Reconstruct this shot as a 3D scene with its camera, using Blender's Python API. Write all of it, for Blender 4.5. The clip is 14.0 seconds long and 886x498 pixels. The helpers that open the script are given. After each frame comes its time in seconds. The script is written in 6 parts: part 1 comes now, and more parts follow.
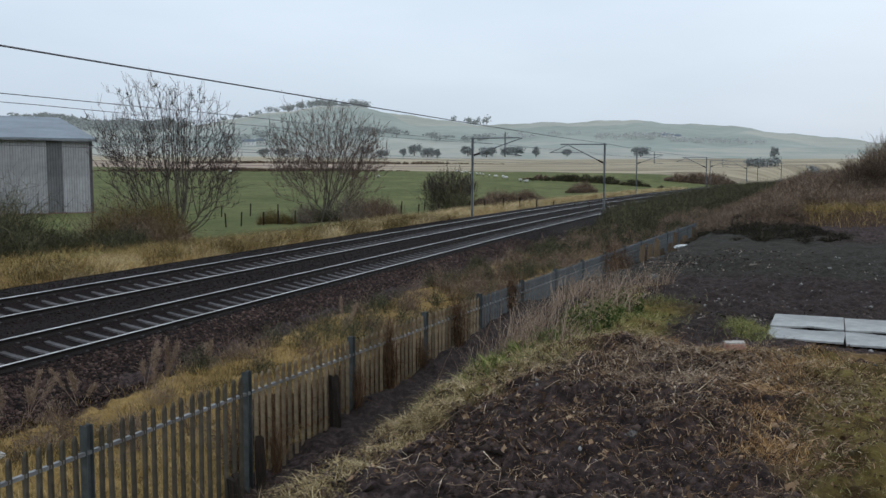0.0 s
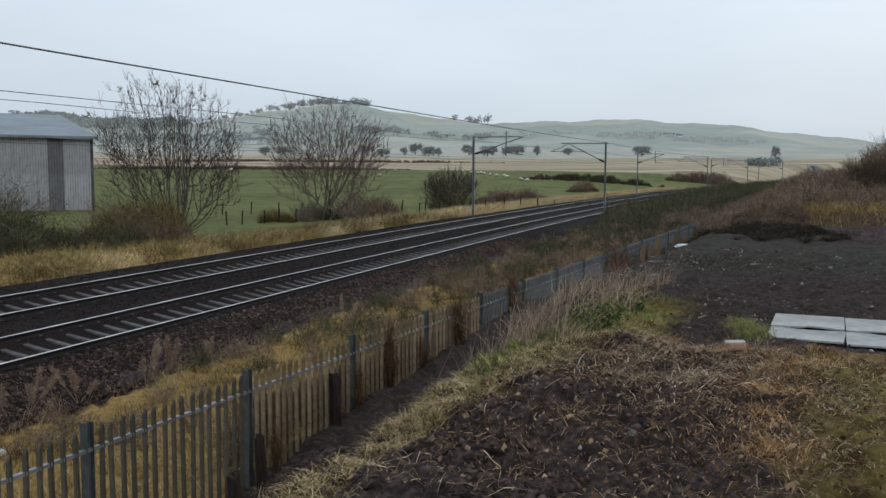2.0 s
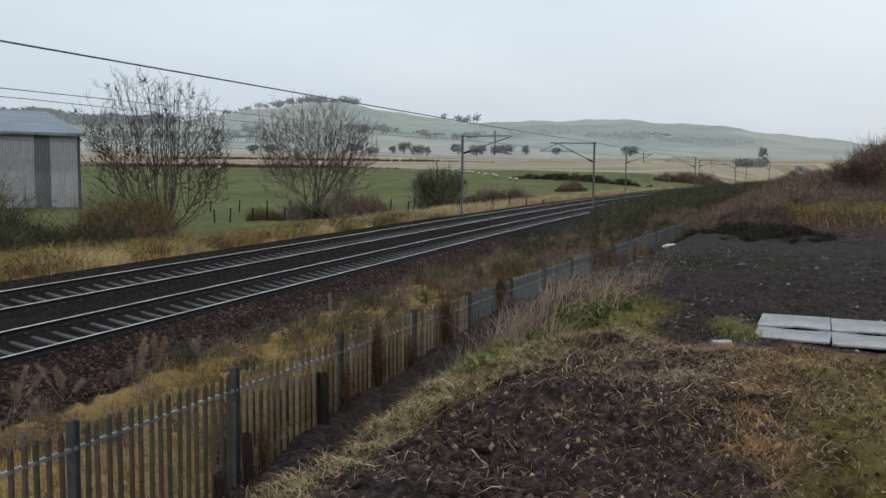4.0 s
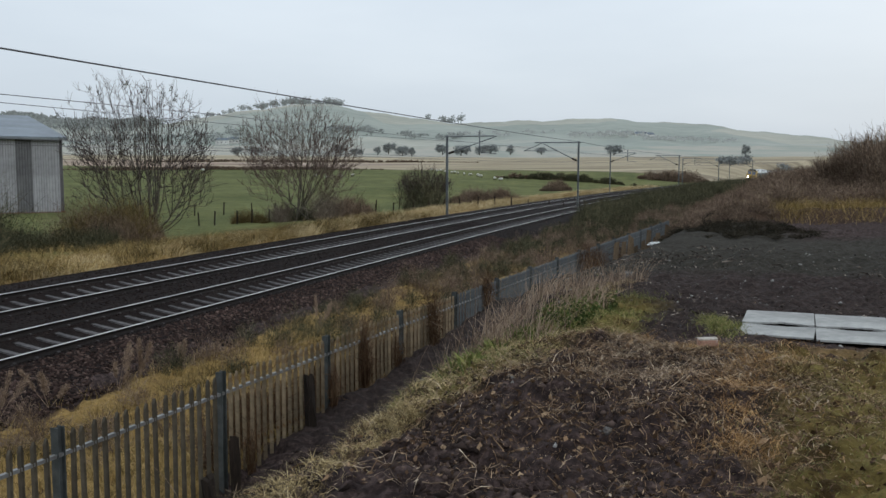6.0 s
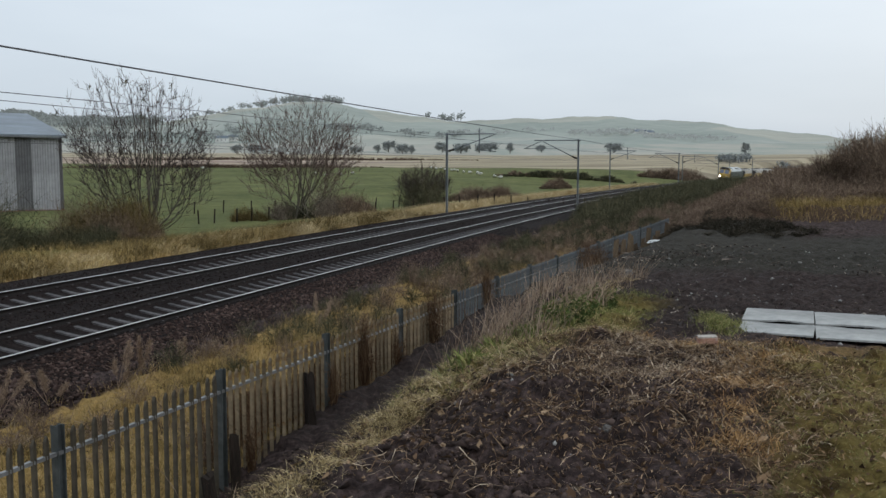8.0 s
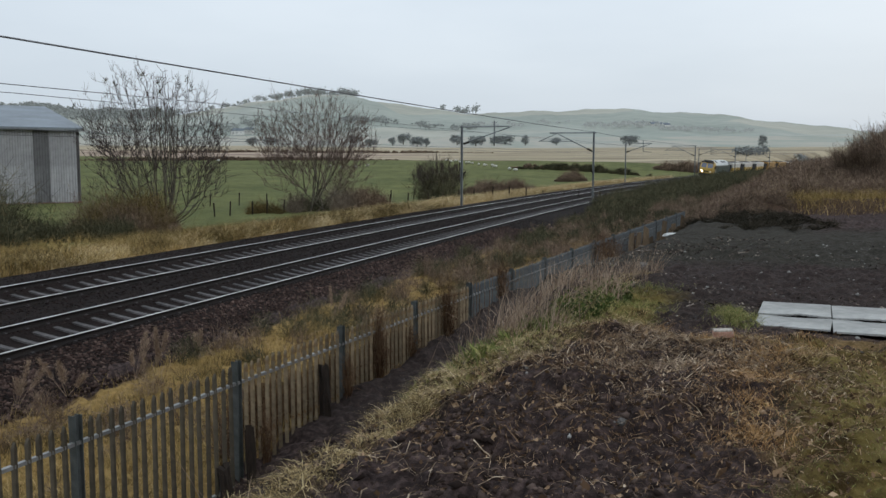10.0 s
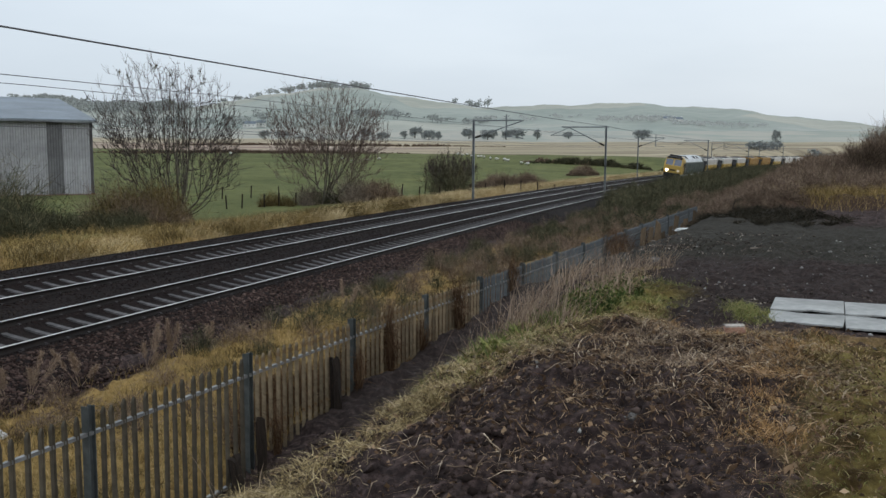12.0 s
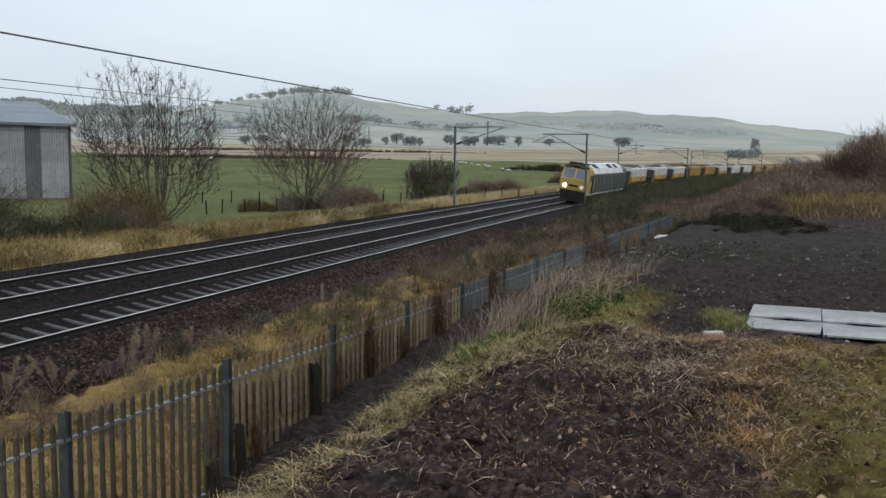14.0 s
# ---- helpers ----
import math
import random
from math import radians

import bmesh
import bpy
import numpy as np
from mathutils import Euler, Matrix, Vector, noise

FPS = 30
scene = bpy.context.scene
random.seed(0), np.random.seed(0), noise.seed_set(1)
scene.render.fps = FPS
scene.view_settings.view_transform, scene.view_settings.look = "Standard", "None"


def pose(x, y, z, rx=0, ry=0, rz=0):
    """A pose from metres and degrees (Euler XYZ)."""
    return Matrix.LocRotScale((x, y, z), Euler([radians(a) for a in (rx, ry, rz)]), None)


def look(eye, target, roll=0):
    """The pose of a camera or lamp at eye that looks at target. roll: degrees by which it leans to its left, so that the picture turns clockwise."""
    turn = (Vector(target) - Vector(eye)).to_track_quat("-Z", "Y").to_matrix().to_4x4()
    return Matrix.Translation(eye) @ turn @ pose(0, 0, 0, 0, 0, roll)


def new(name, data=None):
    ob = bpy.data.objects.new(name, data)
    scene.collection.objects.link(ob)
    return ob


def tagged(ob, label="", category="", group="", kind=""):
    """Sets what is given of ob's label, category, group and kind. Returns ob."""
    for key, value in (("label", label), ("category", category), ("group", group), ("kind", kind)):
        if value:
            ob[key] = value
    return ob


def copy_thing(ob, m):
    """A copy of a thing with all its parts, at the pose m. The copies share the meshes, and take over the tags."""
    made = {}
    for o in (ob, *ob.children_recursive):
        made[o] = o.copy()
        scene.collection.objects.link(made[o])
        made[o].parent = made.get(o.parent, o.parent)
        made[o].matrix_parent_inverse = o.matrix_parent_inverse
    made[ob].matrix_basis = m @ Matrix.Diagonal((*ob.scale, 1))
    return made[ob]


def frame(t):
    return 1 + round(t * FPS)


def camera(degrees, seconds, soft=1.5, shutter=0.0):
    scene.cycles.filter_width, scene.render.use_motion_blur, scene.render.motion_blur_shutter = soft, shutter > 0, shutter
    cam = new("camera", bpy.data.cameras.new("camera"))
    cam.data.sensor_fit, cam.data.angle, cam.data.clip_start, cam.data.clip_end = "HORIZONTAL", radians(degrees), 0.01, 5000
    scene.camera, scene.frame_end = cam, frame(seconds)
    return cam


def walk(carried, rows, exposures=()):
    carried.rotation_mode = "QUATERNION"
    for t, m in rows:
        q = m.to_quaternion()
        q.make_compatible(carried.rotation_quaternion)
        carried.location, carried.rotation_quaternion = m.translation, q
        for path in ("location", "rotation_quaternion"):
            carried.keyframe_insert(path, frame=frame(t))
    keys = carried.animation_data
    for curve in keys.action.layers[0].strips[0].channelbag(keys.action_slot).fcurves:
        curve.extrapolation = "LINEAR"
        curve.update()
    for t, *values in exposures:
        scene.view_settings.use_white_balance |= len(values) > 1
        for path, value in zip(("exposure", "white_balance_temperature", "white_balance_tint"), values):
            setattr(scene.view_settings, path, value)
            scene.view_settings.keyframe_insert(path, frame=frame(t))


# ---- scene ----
cam = camera(53.58, 14.0, soft=1.5)
EYE = (0.0, 0.0, 4.19)
TURNS = [
    (0.0, 84.823, -0.199, 0.018),
    (0.5, 84.881, -0.185, -0.045),
    (1.0, 84.952, -0.12, -0.18),
    (1.5, 84.937, -0.141, -0.089),
    (2.0, 84.738, -0.346, 0.079),
    (2.5, 84.704, -0.457, 0.035),
    (3.0, 84.546, -0.59, -0.115),
    (5.5, 84.905, -0.263, -1.518),
    (6.0, 84.718, -0.108, -1.632),
    (6.5, 84.691, -0.232, -1.706),
    (7.0, 84.687, -0.087, -1.831),
    (7.5, 84.702, -0.166, -1.616),
    (8.0, 84.579, -0.102, -1.647),
    (10.5, 84.078, -0.009, -0.444),
    (11.0, 84.109, 0.074, -0.32),
    (11.5, 84.047, -0.266, -0.092),
    (12.0, 83.688, -0.348, 0.079),
    (12.5, 83.75, -0.443, 0.016),
    (13.0, 83.931, -0.186, -0.727),
    (13.5, 84.003, -0.643, -0.998),
    (14.0, 84.099, -0.71, -1.128),
]
walk(cam, [(t, pose(*EYE, a, b, c)) for t, a, b, c in TURNS],
     exposures=[(0.0, 0.02, 6150, 10), (1.5, 0.02, 6250, 10), (3.0, 0.0, 6420, 10), (8.0, 0.0, 6420, 10), (11.0, 0.04, 6430, 10), (14.0, 0.14, 6400, 10)])

# ---- light: an overcast winter day ----
world = bpy.data.worlds.new("world")
scene.world = world
world.use_nodes = True
wn, wl = world.node_tree.nodes, world.node_tree.links
wn.clear()
w_out = wn.new("ShaderNodeOutputWorld")
w_bg = wn.new("ShaderNodeBackground")
w_sky = wn.new("ShaderNodeTexSky")
w_sky.sky_type = "NISHITA"
w_sky.sun_disc = False
w_sky.sun_elevation = radians(24)
w_sky.sun_rotation = radians(60)
w_sky.dust_density = 4.0
w_co = wn.new("ShaderNodeTexCoord")
w_no = wn.new("ShaderNodeTexNoise")
w_no.inputs["Scale"].default_value = 1.6
w_no.inputs["Detail"].default_value = 5.0
w_map = wn.new("ShaderNodeMapping")
w_map.inputs["Scale"].default_value = (1.0, 1.0, 4.0)
w_ramp = wn.new("ShaderNodeValToRGB")
w_ramp.color_ramp.elements[0].position = 0.3
w_ramp.color_ramp.elements[0].color = (6.75, 7.7, 8.65, 1)
w_ramp.color_ramp.elements[1].position = 0.72
w_ramp.color_ramp.elements[1].color = (8.4, 9.3, 10.1, 1)
w_sep = wn.new("ShaderNodeSeparateXYZ")
w_hor = wn.new("ShaderNodeMapRange")
w_hor.inputs["From Min"].default_value = -0.02
w_hor.inputs["From Max"].default_value = 0.95
w_hor.inputs["To Min"].default_value = 0.80
w_hor.inputs["To Max"].default_value = 1.55
w_mul = wn.new("ShaderNodeVectorMath")
w_mul.operation = "SCALE"
w_mix = wn.new("ShaderNodeMix")
w_mix.data_type = "RGBA"
w_mix.inputs["Factor"].default_value = 0.9
wl.new(w_co.outputs["Generated"], w_map.inputs["Vector"])
wl.new(w_map.outputs["Vector"], w_no.inputs["Vector"])
wl.new(w_no.outputs["Fac"], w_ramp.inputs["Fac"])
wl.new(w_co.outputs["Generated"], w_sep.inputs["Vector"])
wl.new(w_sep.outputs["Z"], w_hor.inputs["Value"])
wl.new(w_ramp.outputs["Color"], w_mul.inputs[0])
wl.new(w_hor.outputs["Result"], w_mul.inputs["Scale"])
wl.new(w_sky.outputs["Color"], w_mix.inputs["A"])
wl.new(w_mul.outputs["Vector"], w_mix.inputs["B"])
wl.new(w_mix.outputs["Result"], w_bg.inputs["Color"])
w_bg.inputs["Strength"].default_value = 0.1
wl.new(w_bg.outputs["Background"], w_out.inputs["Surface"])
sun = new("sun", bpy.data.lights.new("sun", "SUN"))
sun.data.energy = 0.5
sun.data.angle = radians(40)
sun.data.color = (1.0, 0.97, 0.93)
sun.matrix_world = look((60, -40, 60), (0, 30, 0))

# ---- materials ----
def mat_new(name, rough=0.9, metal=0.0):
    m = bpy.data.materials.new(name)
    m.use_nodes = True
    b = m.node_tree.nodes["Principled BSDF"]
    b.inputs["Roughness"].default_value = rough
    b.inputs["Metallic"].default_value = metal
    b.inputs["Specular IOR Level"].default_value = 0.3
    return m, m.node_tree.nodes, m.node_tree.links, b


def noise_at(nt, scale, detail=6.0, rough=0.6, stretch=None, coord="Object"):
    n, l = nt.nodes, nt.links
    co = n.new("ShaderNodeTexCoord")
    no = n.new("ShaderNodeTexNoise")
    no.inputs["Scale"].default_value = scale
    no.inputs["Detail"].default_value = detail
    no.inputs["Roughness"].default_value = rough
    if stretch:
        mp = n.new("ShaderNodeMapping")
        mp.inputs["Scale"].default_value = stretch
        l.new(co.outputs[coord], mp.inputs["Vector"])
        l.new(mp.outputs["Vector"], no.inputs["Vector"])
    else:
        l.new(co.outputs[coord], no.inputs["Vector"])
    return no


def ramp(nt, fac, stops):
    r = nt.nodes.new("ShaderNodeValToRGB")
    e = r.color_ramp.elements
    while len(e) < len(stops):
        e.new(0.5)
    for i, (p, c) in enumerate(stops):
        e[i].position = p
        e[i].color = (*c, 1)
    nt.links.new(fac, r.inputs["Fac"])
    return r


def mixc(nt, fac, a, b, blend="MIX"):
    m = nt.nodes.new("ShaderNodeMix")
    m.data_type, m.blend_type = "RGBA", blend
    if isinstance(fac, (int, float)):
        m.inputs["Factor"].default_value = fac
    else:
        nt.links.new(fac, m.inputs["Factor"])
    for v, s in ((a, "A"), (b, "B")):
        if isinstance(v, tuple):
            m.inputs[s].default_value = (*v, 1)
        else:
            nt.links.new(v, m.inputs[s])
    return m.outputs["Result"]


def bump(nt, bsdf, height, strength=0.5, dist=0.02):
    b = nt.nodes.new("ShaderNodeBump")
    b.inputs["Strength"].default_value = strength
    b.inputs["Distance"].default_value = dist
    nt.links.new(height, b.inputs["Height"])
    nt.links.new(b.outputs["Normal"], bsdf.inputs["Normal"])


def simple(name, dark, light, scale=8.0, rough=0.85, metal=0.0, bump_d=0.01, stretch=None, vary=0.0, island=False, wear=None):
    """Two tones of grain, a broad stain, a bump, and a shift from piece to piece."""
    m, n, l, b = mat_new(name, rough, metal)
    nt = m.node_tree
    fine = noise_at(nt, scale, 8.0, 0.65, stretch)
    wide = noise_at(nt, scale * 0.13, 3.0, 0.5)
    col = ramp(nt, fine.outputs["Fac"], [(0.3, dark), (0.7, light)]).outputs["Color"]
    st = ramp(nt, wide.outputs["Fac"], [(0.35, (0.72, 0.72, 0.72)), (0.65, (1.1, 1.1, 1.1))]).outputs["Color"]
    col = mixc(nt, 1.0, col, st, "MULTIPLY")
    if wear:
        patch = noise_at(nt, wear[1], 6.0, 0.7)
        f = ramp(nt, patch.outputs["Fac"], [(wear[2], (0, 0, 0)), (wear[2] + 0.08, (1, 1, 1))]).outputs["Color"]
        col = mixc(nt, f, col, wear[0])
    if vary:
        if island:
            g = n.new("ShaderNodeNewGeometry").outputs["Random Per Island"]
        else:
            g = n.new("ShaderNodeObjectInfo").outputs["Random"]
        v = n.new("ShaderNodeMapRange")
        v.inputs["To Min"].default_value, v.inputs["To Max"].default_value = 1 - vary, 1 + vary
        l.new(g, v.inputs["Value"])
        hs = n.new("ShaderNodeHueSaturation")
        l.new(v.outputs["Result"], hs.inputs["Value"])
        l.new(col, hs.inputs["Color"])
        col = hs.outputs["Color"]
    l.new(col, b.inputs["Base Color"])
    if bump_d:
        bump(nt, b, fine.outputs["Fac"], 0.6, bump_d)
    return m


def island_mat(name, stops, rough=0.9, trans=0.0):
    """For grass, leaves, twigs and stones: each loose piece takes its own colour from the stops."""
    m, n, l, b = mat_new(name, rough)
    nt = m.node_tree
    g = n.new("ShaderNodeNewGeometry").outputs["Random Per Island"]
    col = ramp(nt, g, stops).outputs["Color"]
    wide = noise_at(nt, 0.5, 4.0, 0.6)
    st = ramp(nt, wide.outputs["Fac"], [(0.35, (0.75, 0.75, 0.72)), (0.65, (1.15, 1.15, 1.12))]).outputs["Color"]
    col = mixc(nt, 1.0, col, st, "MULTIPLY")
    l.new(col, b.inputs["Base Color"])
    b.inputs["Specular IOR Level"].default_value = 0.06
    return m


def attr(nt, name):
    a = nt.nodes.new("ShaderNodeAttribute")
    a.attribute_name = name
    return a.outputs["Fac"]


def zone_plain(nt, fac, a, b):
    return mixc(nt, fac, a, b)


def ground_material():
    m, n, l, b = mat_new("ground_soil_and_grass", 0.95)
    b.inputs["Specular IOR Level"].default_value = 0.12
    nt = m.node_tree
    fine = noise_at(nt, 9.0, 10.0, 0.7)
    mid = noise_at(nt, 1.1, 6.0, 0.6)
    wide = noise_at(nt, 0.05, 5.0, 0.6)
    soil = ramp(nt, fine.outputs["Fac"], [(0.3, (0.007748, 0.005028, 0.004457)), (0.5, (0.03381, 0.02286, 0.02067)), (0.75, (0.1297, 0.0891, 0.07873))]).outputs["Color"]
    green = ramp(nt, fine.outputs["Fac"], [(0.3, (0.08777, 0.0696, 0.0254)), (0.7, (0.1975, 0.1601, 0.05927))]).outputs["Color"]
    straw = ramp(nt, fine.outputs["Fac"], [(0.3, (0.1364, 0.08709, 0.03012)), (0.7, (0.3548, 0.2322, 0.08518))]).outputs["Color"]
    field = ramp(nt, wide.outputs["Fac"], [(0.35, (0.06783, 0.07851, 0.02359)), (0.65, (0.1085, 0.114, 0.03933))]).outputs["Color"]
    band = noise_at(nt, 0.03, 4.0, 0.6, (0.3, 2.6, 1))
    moor = ramp(nt, band.outputs["Fac"], [(0.36, (0.165, 0.13, 0.094)), (0.48, (0.262, 0.219, 0.145)), (0.66, (0.385, 0.325, 0.229))]).outputs["Color"]
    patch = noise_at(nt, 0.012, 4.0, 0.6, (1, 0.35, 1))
    # far upland pasture, with haze mixed into its pale grey-green colours
    hazed_upland = ramp(nt, patch.outputs["Fac"], [(0.36, (0.231, 0.2598, 0.224)), (0.5, (0.335, 0.3176, 0.2701)), (0.64, (0.2657, 0.2772, 0.2438))]).outputs["Color"]
    scrub = ramp(nt, fine.outputs["Fac"], [(0.3, (0.028, 0.01748, 0.012)), (0.7, (0.088, 0.05548, 0.036))]).outputs["Color"]
    # mid-scale breakup of each zone's edge
    def zone(col, name, other, lo=0.25, hi=0.75):
        ad = n.new("ShaderNodeMath")
        ad.operation = "MULTIPLY_ADD"
        l.new(mid.outputs["Fac"], ad.inputs[0])
        ad.inputs[1].default_value = 0.9
        l.new(attr(nt, name), ad.inputs[2])
        mr = n.new("ShaderNodeMapRange")
        mr.inputs["From Min"].default_value, mr.inputs["From Max"].default_value = 0.75, 1.15
        l.new(ad.outputs[0], mr.inputs["Value"])
        return mixc(nt, mr.outputs["Result"], col, other)
    ash = ramp(nt, fine.outputs["Fac"], [(0.3, (0.01222, 0.008834, 0.007742)), (0.55, (0.03529, 0.02534, 0.02244)), (0.8, (0.09226, 0.06758, 0.05873))]).outputs["Color"]
    moss = ramp(nt, fine.outputs["Fac"], [(0.3, (0.01694, 0.01573, 0.01262)), (0.7, (0.04692, 0.04243, 0.03298))]).outputs["Color"]
    col = zone_plain(nt, attr(nt, "ash"), soil, ash)
    col = zone_plain(nt, attr(nt, "moss"), col, moss)
    col = zone(col, "scrub", scrub)
    col = zone(col, "straw", straw)
    col = zone(col, "green", green)
    bare = noise_at(nt, 2.4, 7.0, 0.68)
    worn = ramp(nt, bare.outputs["Fac"], [(0.40, (0.30, 0.23, 0.19)), (0.52, (0.85, 0.78, 0.66)), (0.66, (1.2, 1.18, 1.1))]).outputs["Color"]
    near = n.new("ShaderNodeMath")
    near.operation = "MULTIPLY"
    l.new(attr(nt, "green"), near.inputs[0])
    near.inputs[1].default_value = 1.6
    near.use_clamp = True
    col = mixc(nt, near.outputs[0], col, mixc(nt, 1.0, col, worn, "MULTIPLY"))
    tuft = noise_at(nt, 0.35, 7.0, 0.7, (1, 0.5, 1))
    field = mixc(nt, 1.0, field, ramp(nt, tuft.outputs["Fac"], [(0.35, (0.78, 0.80, 0.75)), (0.5, (1.0, 1.0, 1.0)), (0.66, (1.38, 1.24, 1.3))]).outputs["Color"], "MULTIPLY")
    col = zone(col, "field", field)
    col = zone(col, "moor", moor)
    plough = ramp(nt, band.outputs["Fac"], [(0.36, (0.16, 0.108, 0.082)), (0.5, (0.25, 0.18, 0.14)), (0.64, (0.33, 0.26, 0.20))]).outputs["Color"]
    col = zone_plain(nt, attr(nt, "plough"), col, plough)
    col = zone(col, "hazed_upland", hazed_upland)
    l.new(col, b.inputs["Base Color"])
    bump(nt, b, fine.outputs["Fac"], 0.9, 0.06)
    return m


M_GROUND = ground_material()
M_BALLAST = simple("ballast_bed", (0.004688, 0.003418, 0.003149), (0.02227, 0.01578, 0.01418), 14.0, bump_d=0.05)
M_STONE = island_mat("ballast_stone", [(0.0, (0.004087, 0.002989, 0.002912)), (0.5, (0.01338, 0.009345, 0.008153)), (0.85, (0.02527, 0.01718, 0.01436)), (1.0, (0.04459, 0.03549, 0.03106))])
for _m in (M_BALLAST, M_STONE):
    _m.node_tree.nodes["Principled BSDF"].inputs["Specular IOR Level"].default_value = 0.05
M_RUBBLE = island_mat("rubble_stone", [(0.0, (0.04, 0.035, 0.034)), (0.7, (0.13, 0.12, 0.115)), (1.0, (0.34, 0.33, 0.32))])
M_SLEEPER = simple("concrete_sleeper", (0.05049, 0.04666, 0.04666), (0.1033, 0.09639, 0.09558), 10.0, vary=0.18)
M_SLEEPER.node_tree.nodes["Principled BSDF"].inputs["Specular IOR Level"].default_value = 0.15
M_RAIL_HEAD = simple("polished_rail", (0.47, 0.455, 0.43), (0.72, 0.70, 0.67), 5.0, rough=0.36, metal=0.75, bump_d=0)
M_RAIL = simple("rusty_rail_web", (0.0054, 0.0039, 0.0036), (0.015, 0.0102, 0.0084), 9.0)
M_GALV_OLD = simple("dull_grey_pale", (0.0684, 0.05657, 0.03974), (0.1368, 0.1138, 0.08081), 6.0, rough=0.75, vary=0.18, wear=((0.0936, 0.05936, 0.02981), 5.0, 0.6))
M_GALV = simple("stained_galvanised_pale", (0.1315, 0.101, 0.06405), (0.3193, 0.2481, 0.1601), 6.0, rough=0.65, metal=0.2, vary=0.35, wear=((0.1722, 0.09055, 0.03048), 5.0, 0.56))
M_GALV_POST = simple("galvanised_post", (0.0561, 0.06334, 0.06294), (0.1169, 0.1267, 0.1228), 6.0, rough=0.6, metal=0.3, vary=0.15, wear=((0.04675, 0.03801, 0.02763), 4.0, 0.6))
M_GALV_NEW = simple("newer_galvanised_pale", (0.09, 0.09936, 0.1048), (0.1764, 0.1886, 0.1942), 6.0, rough=0.55, metal=0.25, vary=0.07, wear=((0.0949, 0.06753, 0.03911), 5.0, 0.62))
M_GALV_RAIL = simple("bright_galvanised_rail", (0.1512, 0.1518, 0.1488), (0.2736, 0.2709, 0.2619), 6.0, rough=0.5, metal=0.4)
M_MAST = simple("mast_steel", (0.12, 0.13, 0.135), (0.22, 0.235, 0.24), 4.0, rough=0.6, metal=0.3)
M_WIRE = simple("wire", (0.06, 0.06, 0.064), (0.12, 0.12, 0.13), 3.0, rough=0.6, bump_d=0)
M_BOARD = simple("weathered_white_board", (0.2401, 0.2408, 0.231), (0.346, 0.3411, 0.3209), 6.0, wear=((0.1553, 0.1404, 0.114), 3.0, 0.63), bump_d=0.004)
M_BRICK = simple("mortared_brick", (0.28, 0.13, 0.09), (0.45, 0.27, 0.2), 30.0, wear=((0.40, 0.36, 0.32), 14.0, 0.6))
M_CLAD = simple("shed_cladding", (0.1376, 0.129, 0.1305), (0.215, 0.2038, 0.2062), 1.5, rough=0.5, bump_d=0, vary=0.22)
M_CLAD_DARK = simple("dark_translucent_sheet", (0.10, 0.098, 0.10), (0.15, 0.146, 0.148), 1.5, rough=0.5, bump_d=0)
M_CLAD_PALE = simple("pale_translucent_sheet", (0.261, 0.2565, 0.261), (0.36, 0.3555, 0.36), 1.5, rough=0.5, bump_d=0)
M_CLAD_ROOF = simple("shed_roof_sheet", (0.108, 0.13, 0.155), (0.16, 0.188, 0.212), 1.5, rough=0.5, bump_d=0)
M_BRICKWALL = simple("brick_plinth", (0.12, 0.055, 0.04), (0.22, 0.11, 0.08), 5.0)
M_TIMBER = simple("weathered_boards", (0.06837, 0.04581, 0.02751), (0.171, 0.1221, 0.07565), 5.0, stretch=(6, 6, 1), vary=0.35)
M_WOOD = simple("old_timber", (0.0108, 0.00696, 0.004704), (0.036, 0.02436, 0.0168), 5.0, stretch=(6, 6, 1), vary=0.25)
M_BARK = simple("bark", (0.04728, 0.03977, 0.02951), (0.1485, 0.13, 0.0959), 4.0, stretch=(5, 5, 1))
M_TWIG = island_mat("twigs", [(0.0, (0.0784, 0.06224, 0.04994)), (0.6, (0.1646, 0.1306, 0.1028)), (1.0, (0.2587, 0.2094, 0.1645))])
M_TWIG_RED = island_mat("reddish_twigs", [(0.0, (0.07, 0.048, 0.042)), (0.6, (0.13, 0.094, 0.082)), (1.0, (0.2, 0.15, 0.13))])
M_STRAW = island_mat("dry_grass", [(0.0, (0.15, 0.106, 0.052)), (0.4, (0.345, 0.258, 0.132)), (0.8, (0.53, 0.42, 0.24)), (1.0, (0.68, 0.57, 0.37))])
M_STRAW_WARM = island_mat("orange_dead_grass", [(0.0, (0.1163, 0.06184, 0.02774)), (0.45, (0.2672, 0.1497, 0.06143)), (0.8, (0.4183, 0.2494, 0.1139)), (1.0, (0.5811, 0.3891, 0.218))])
M_OLIVE = island_mat("olive_brush", [(0.0, (0.04, 0.03008, 0.0133)), (0.5, (0.095, 0.0705, 0.0285)), (0.85, (0.15, 0.1081, 0.04275)), (1.0, (0.22, 0.1598, 0.07125))])
M_CREST = island_mat("matted_dead_grass", [(0.0, (0.069, 0.0481, 0.0228)), (0.45, (0.207, 0.1495, 0.072)), (0.75, (0.4002, 0.299, 0.15)), (1.0, (0.69, 0.559, 0.336))])
M_GRASS = island_mat("winter_grass", [(0.0, (0.0672, 0.07168, 0.0215)), (0.45, (0.1456, 0.1568, 0.04838)), (0.7, (0.2352, 0.224, 0.08736)), (1.0, (0.3584, 0.3024, 0.1613))])
M_LEAF = island_mat("bramble_leaf", [(0.0, (0.03, 0.042, 0.0144)), (0.6, (0.054, 0.078, 0.024)), (1.0, (0.12, 0.12, 0.042))])
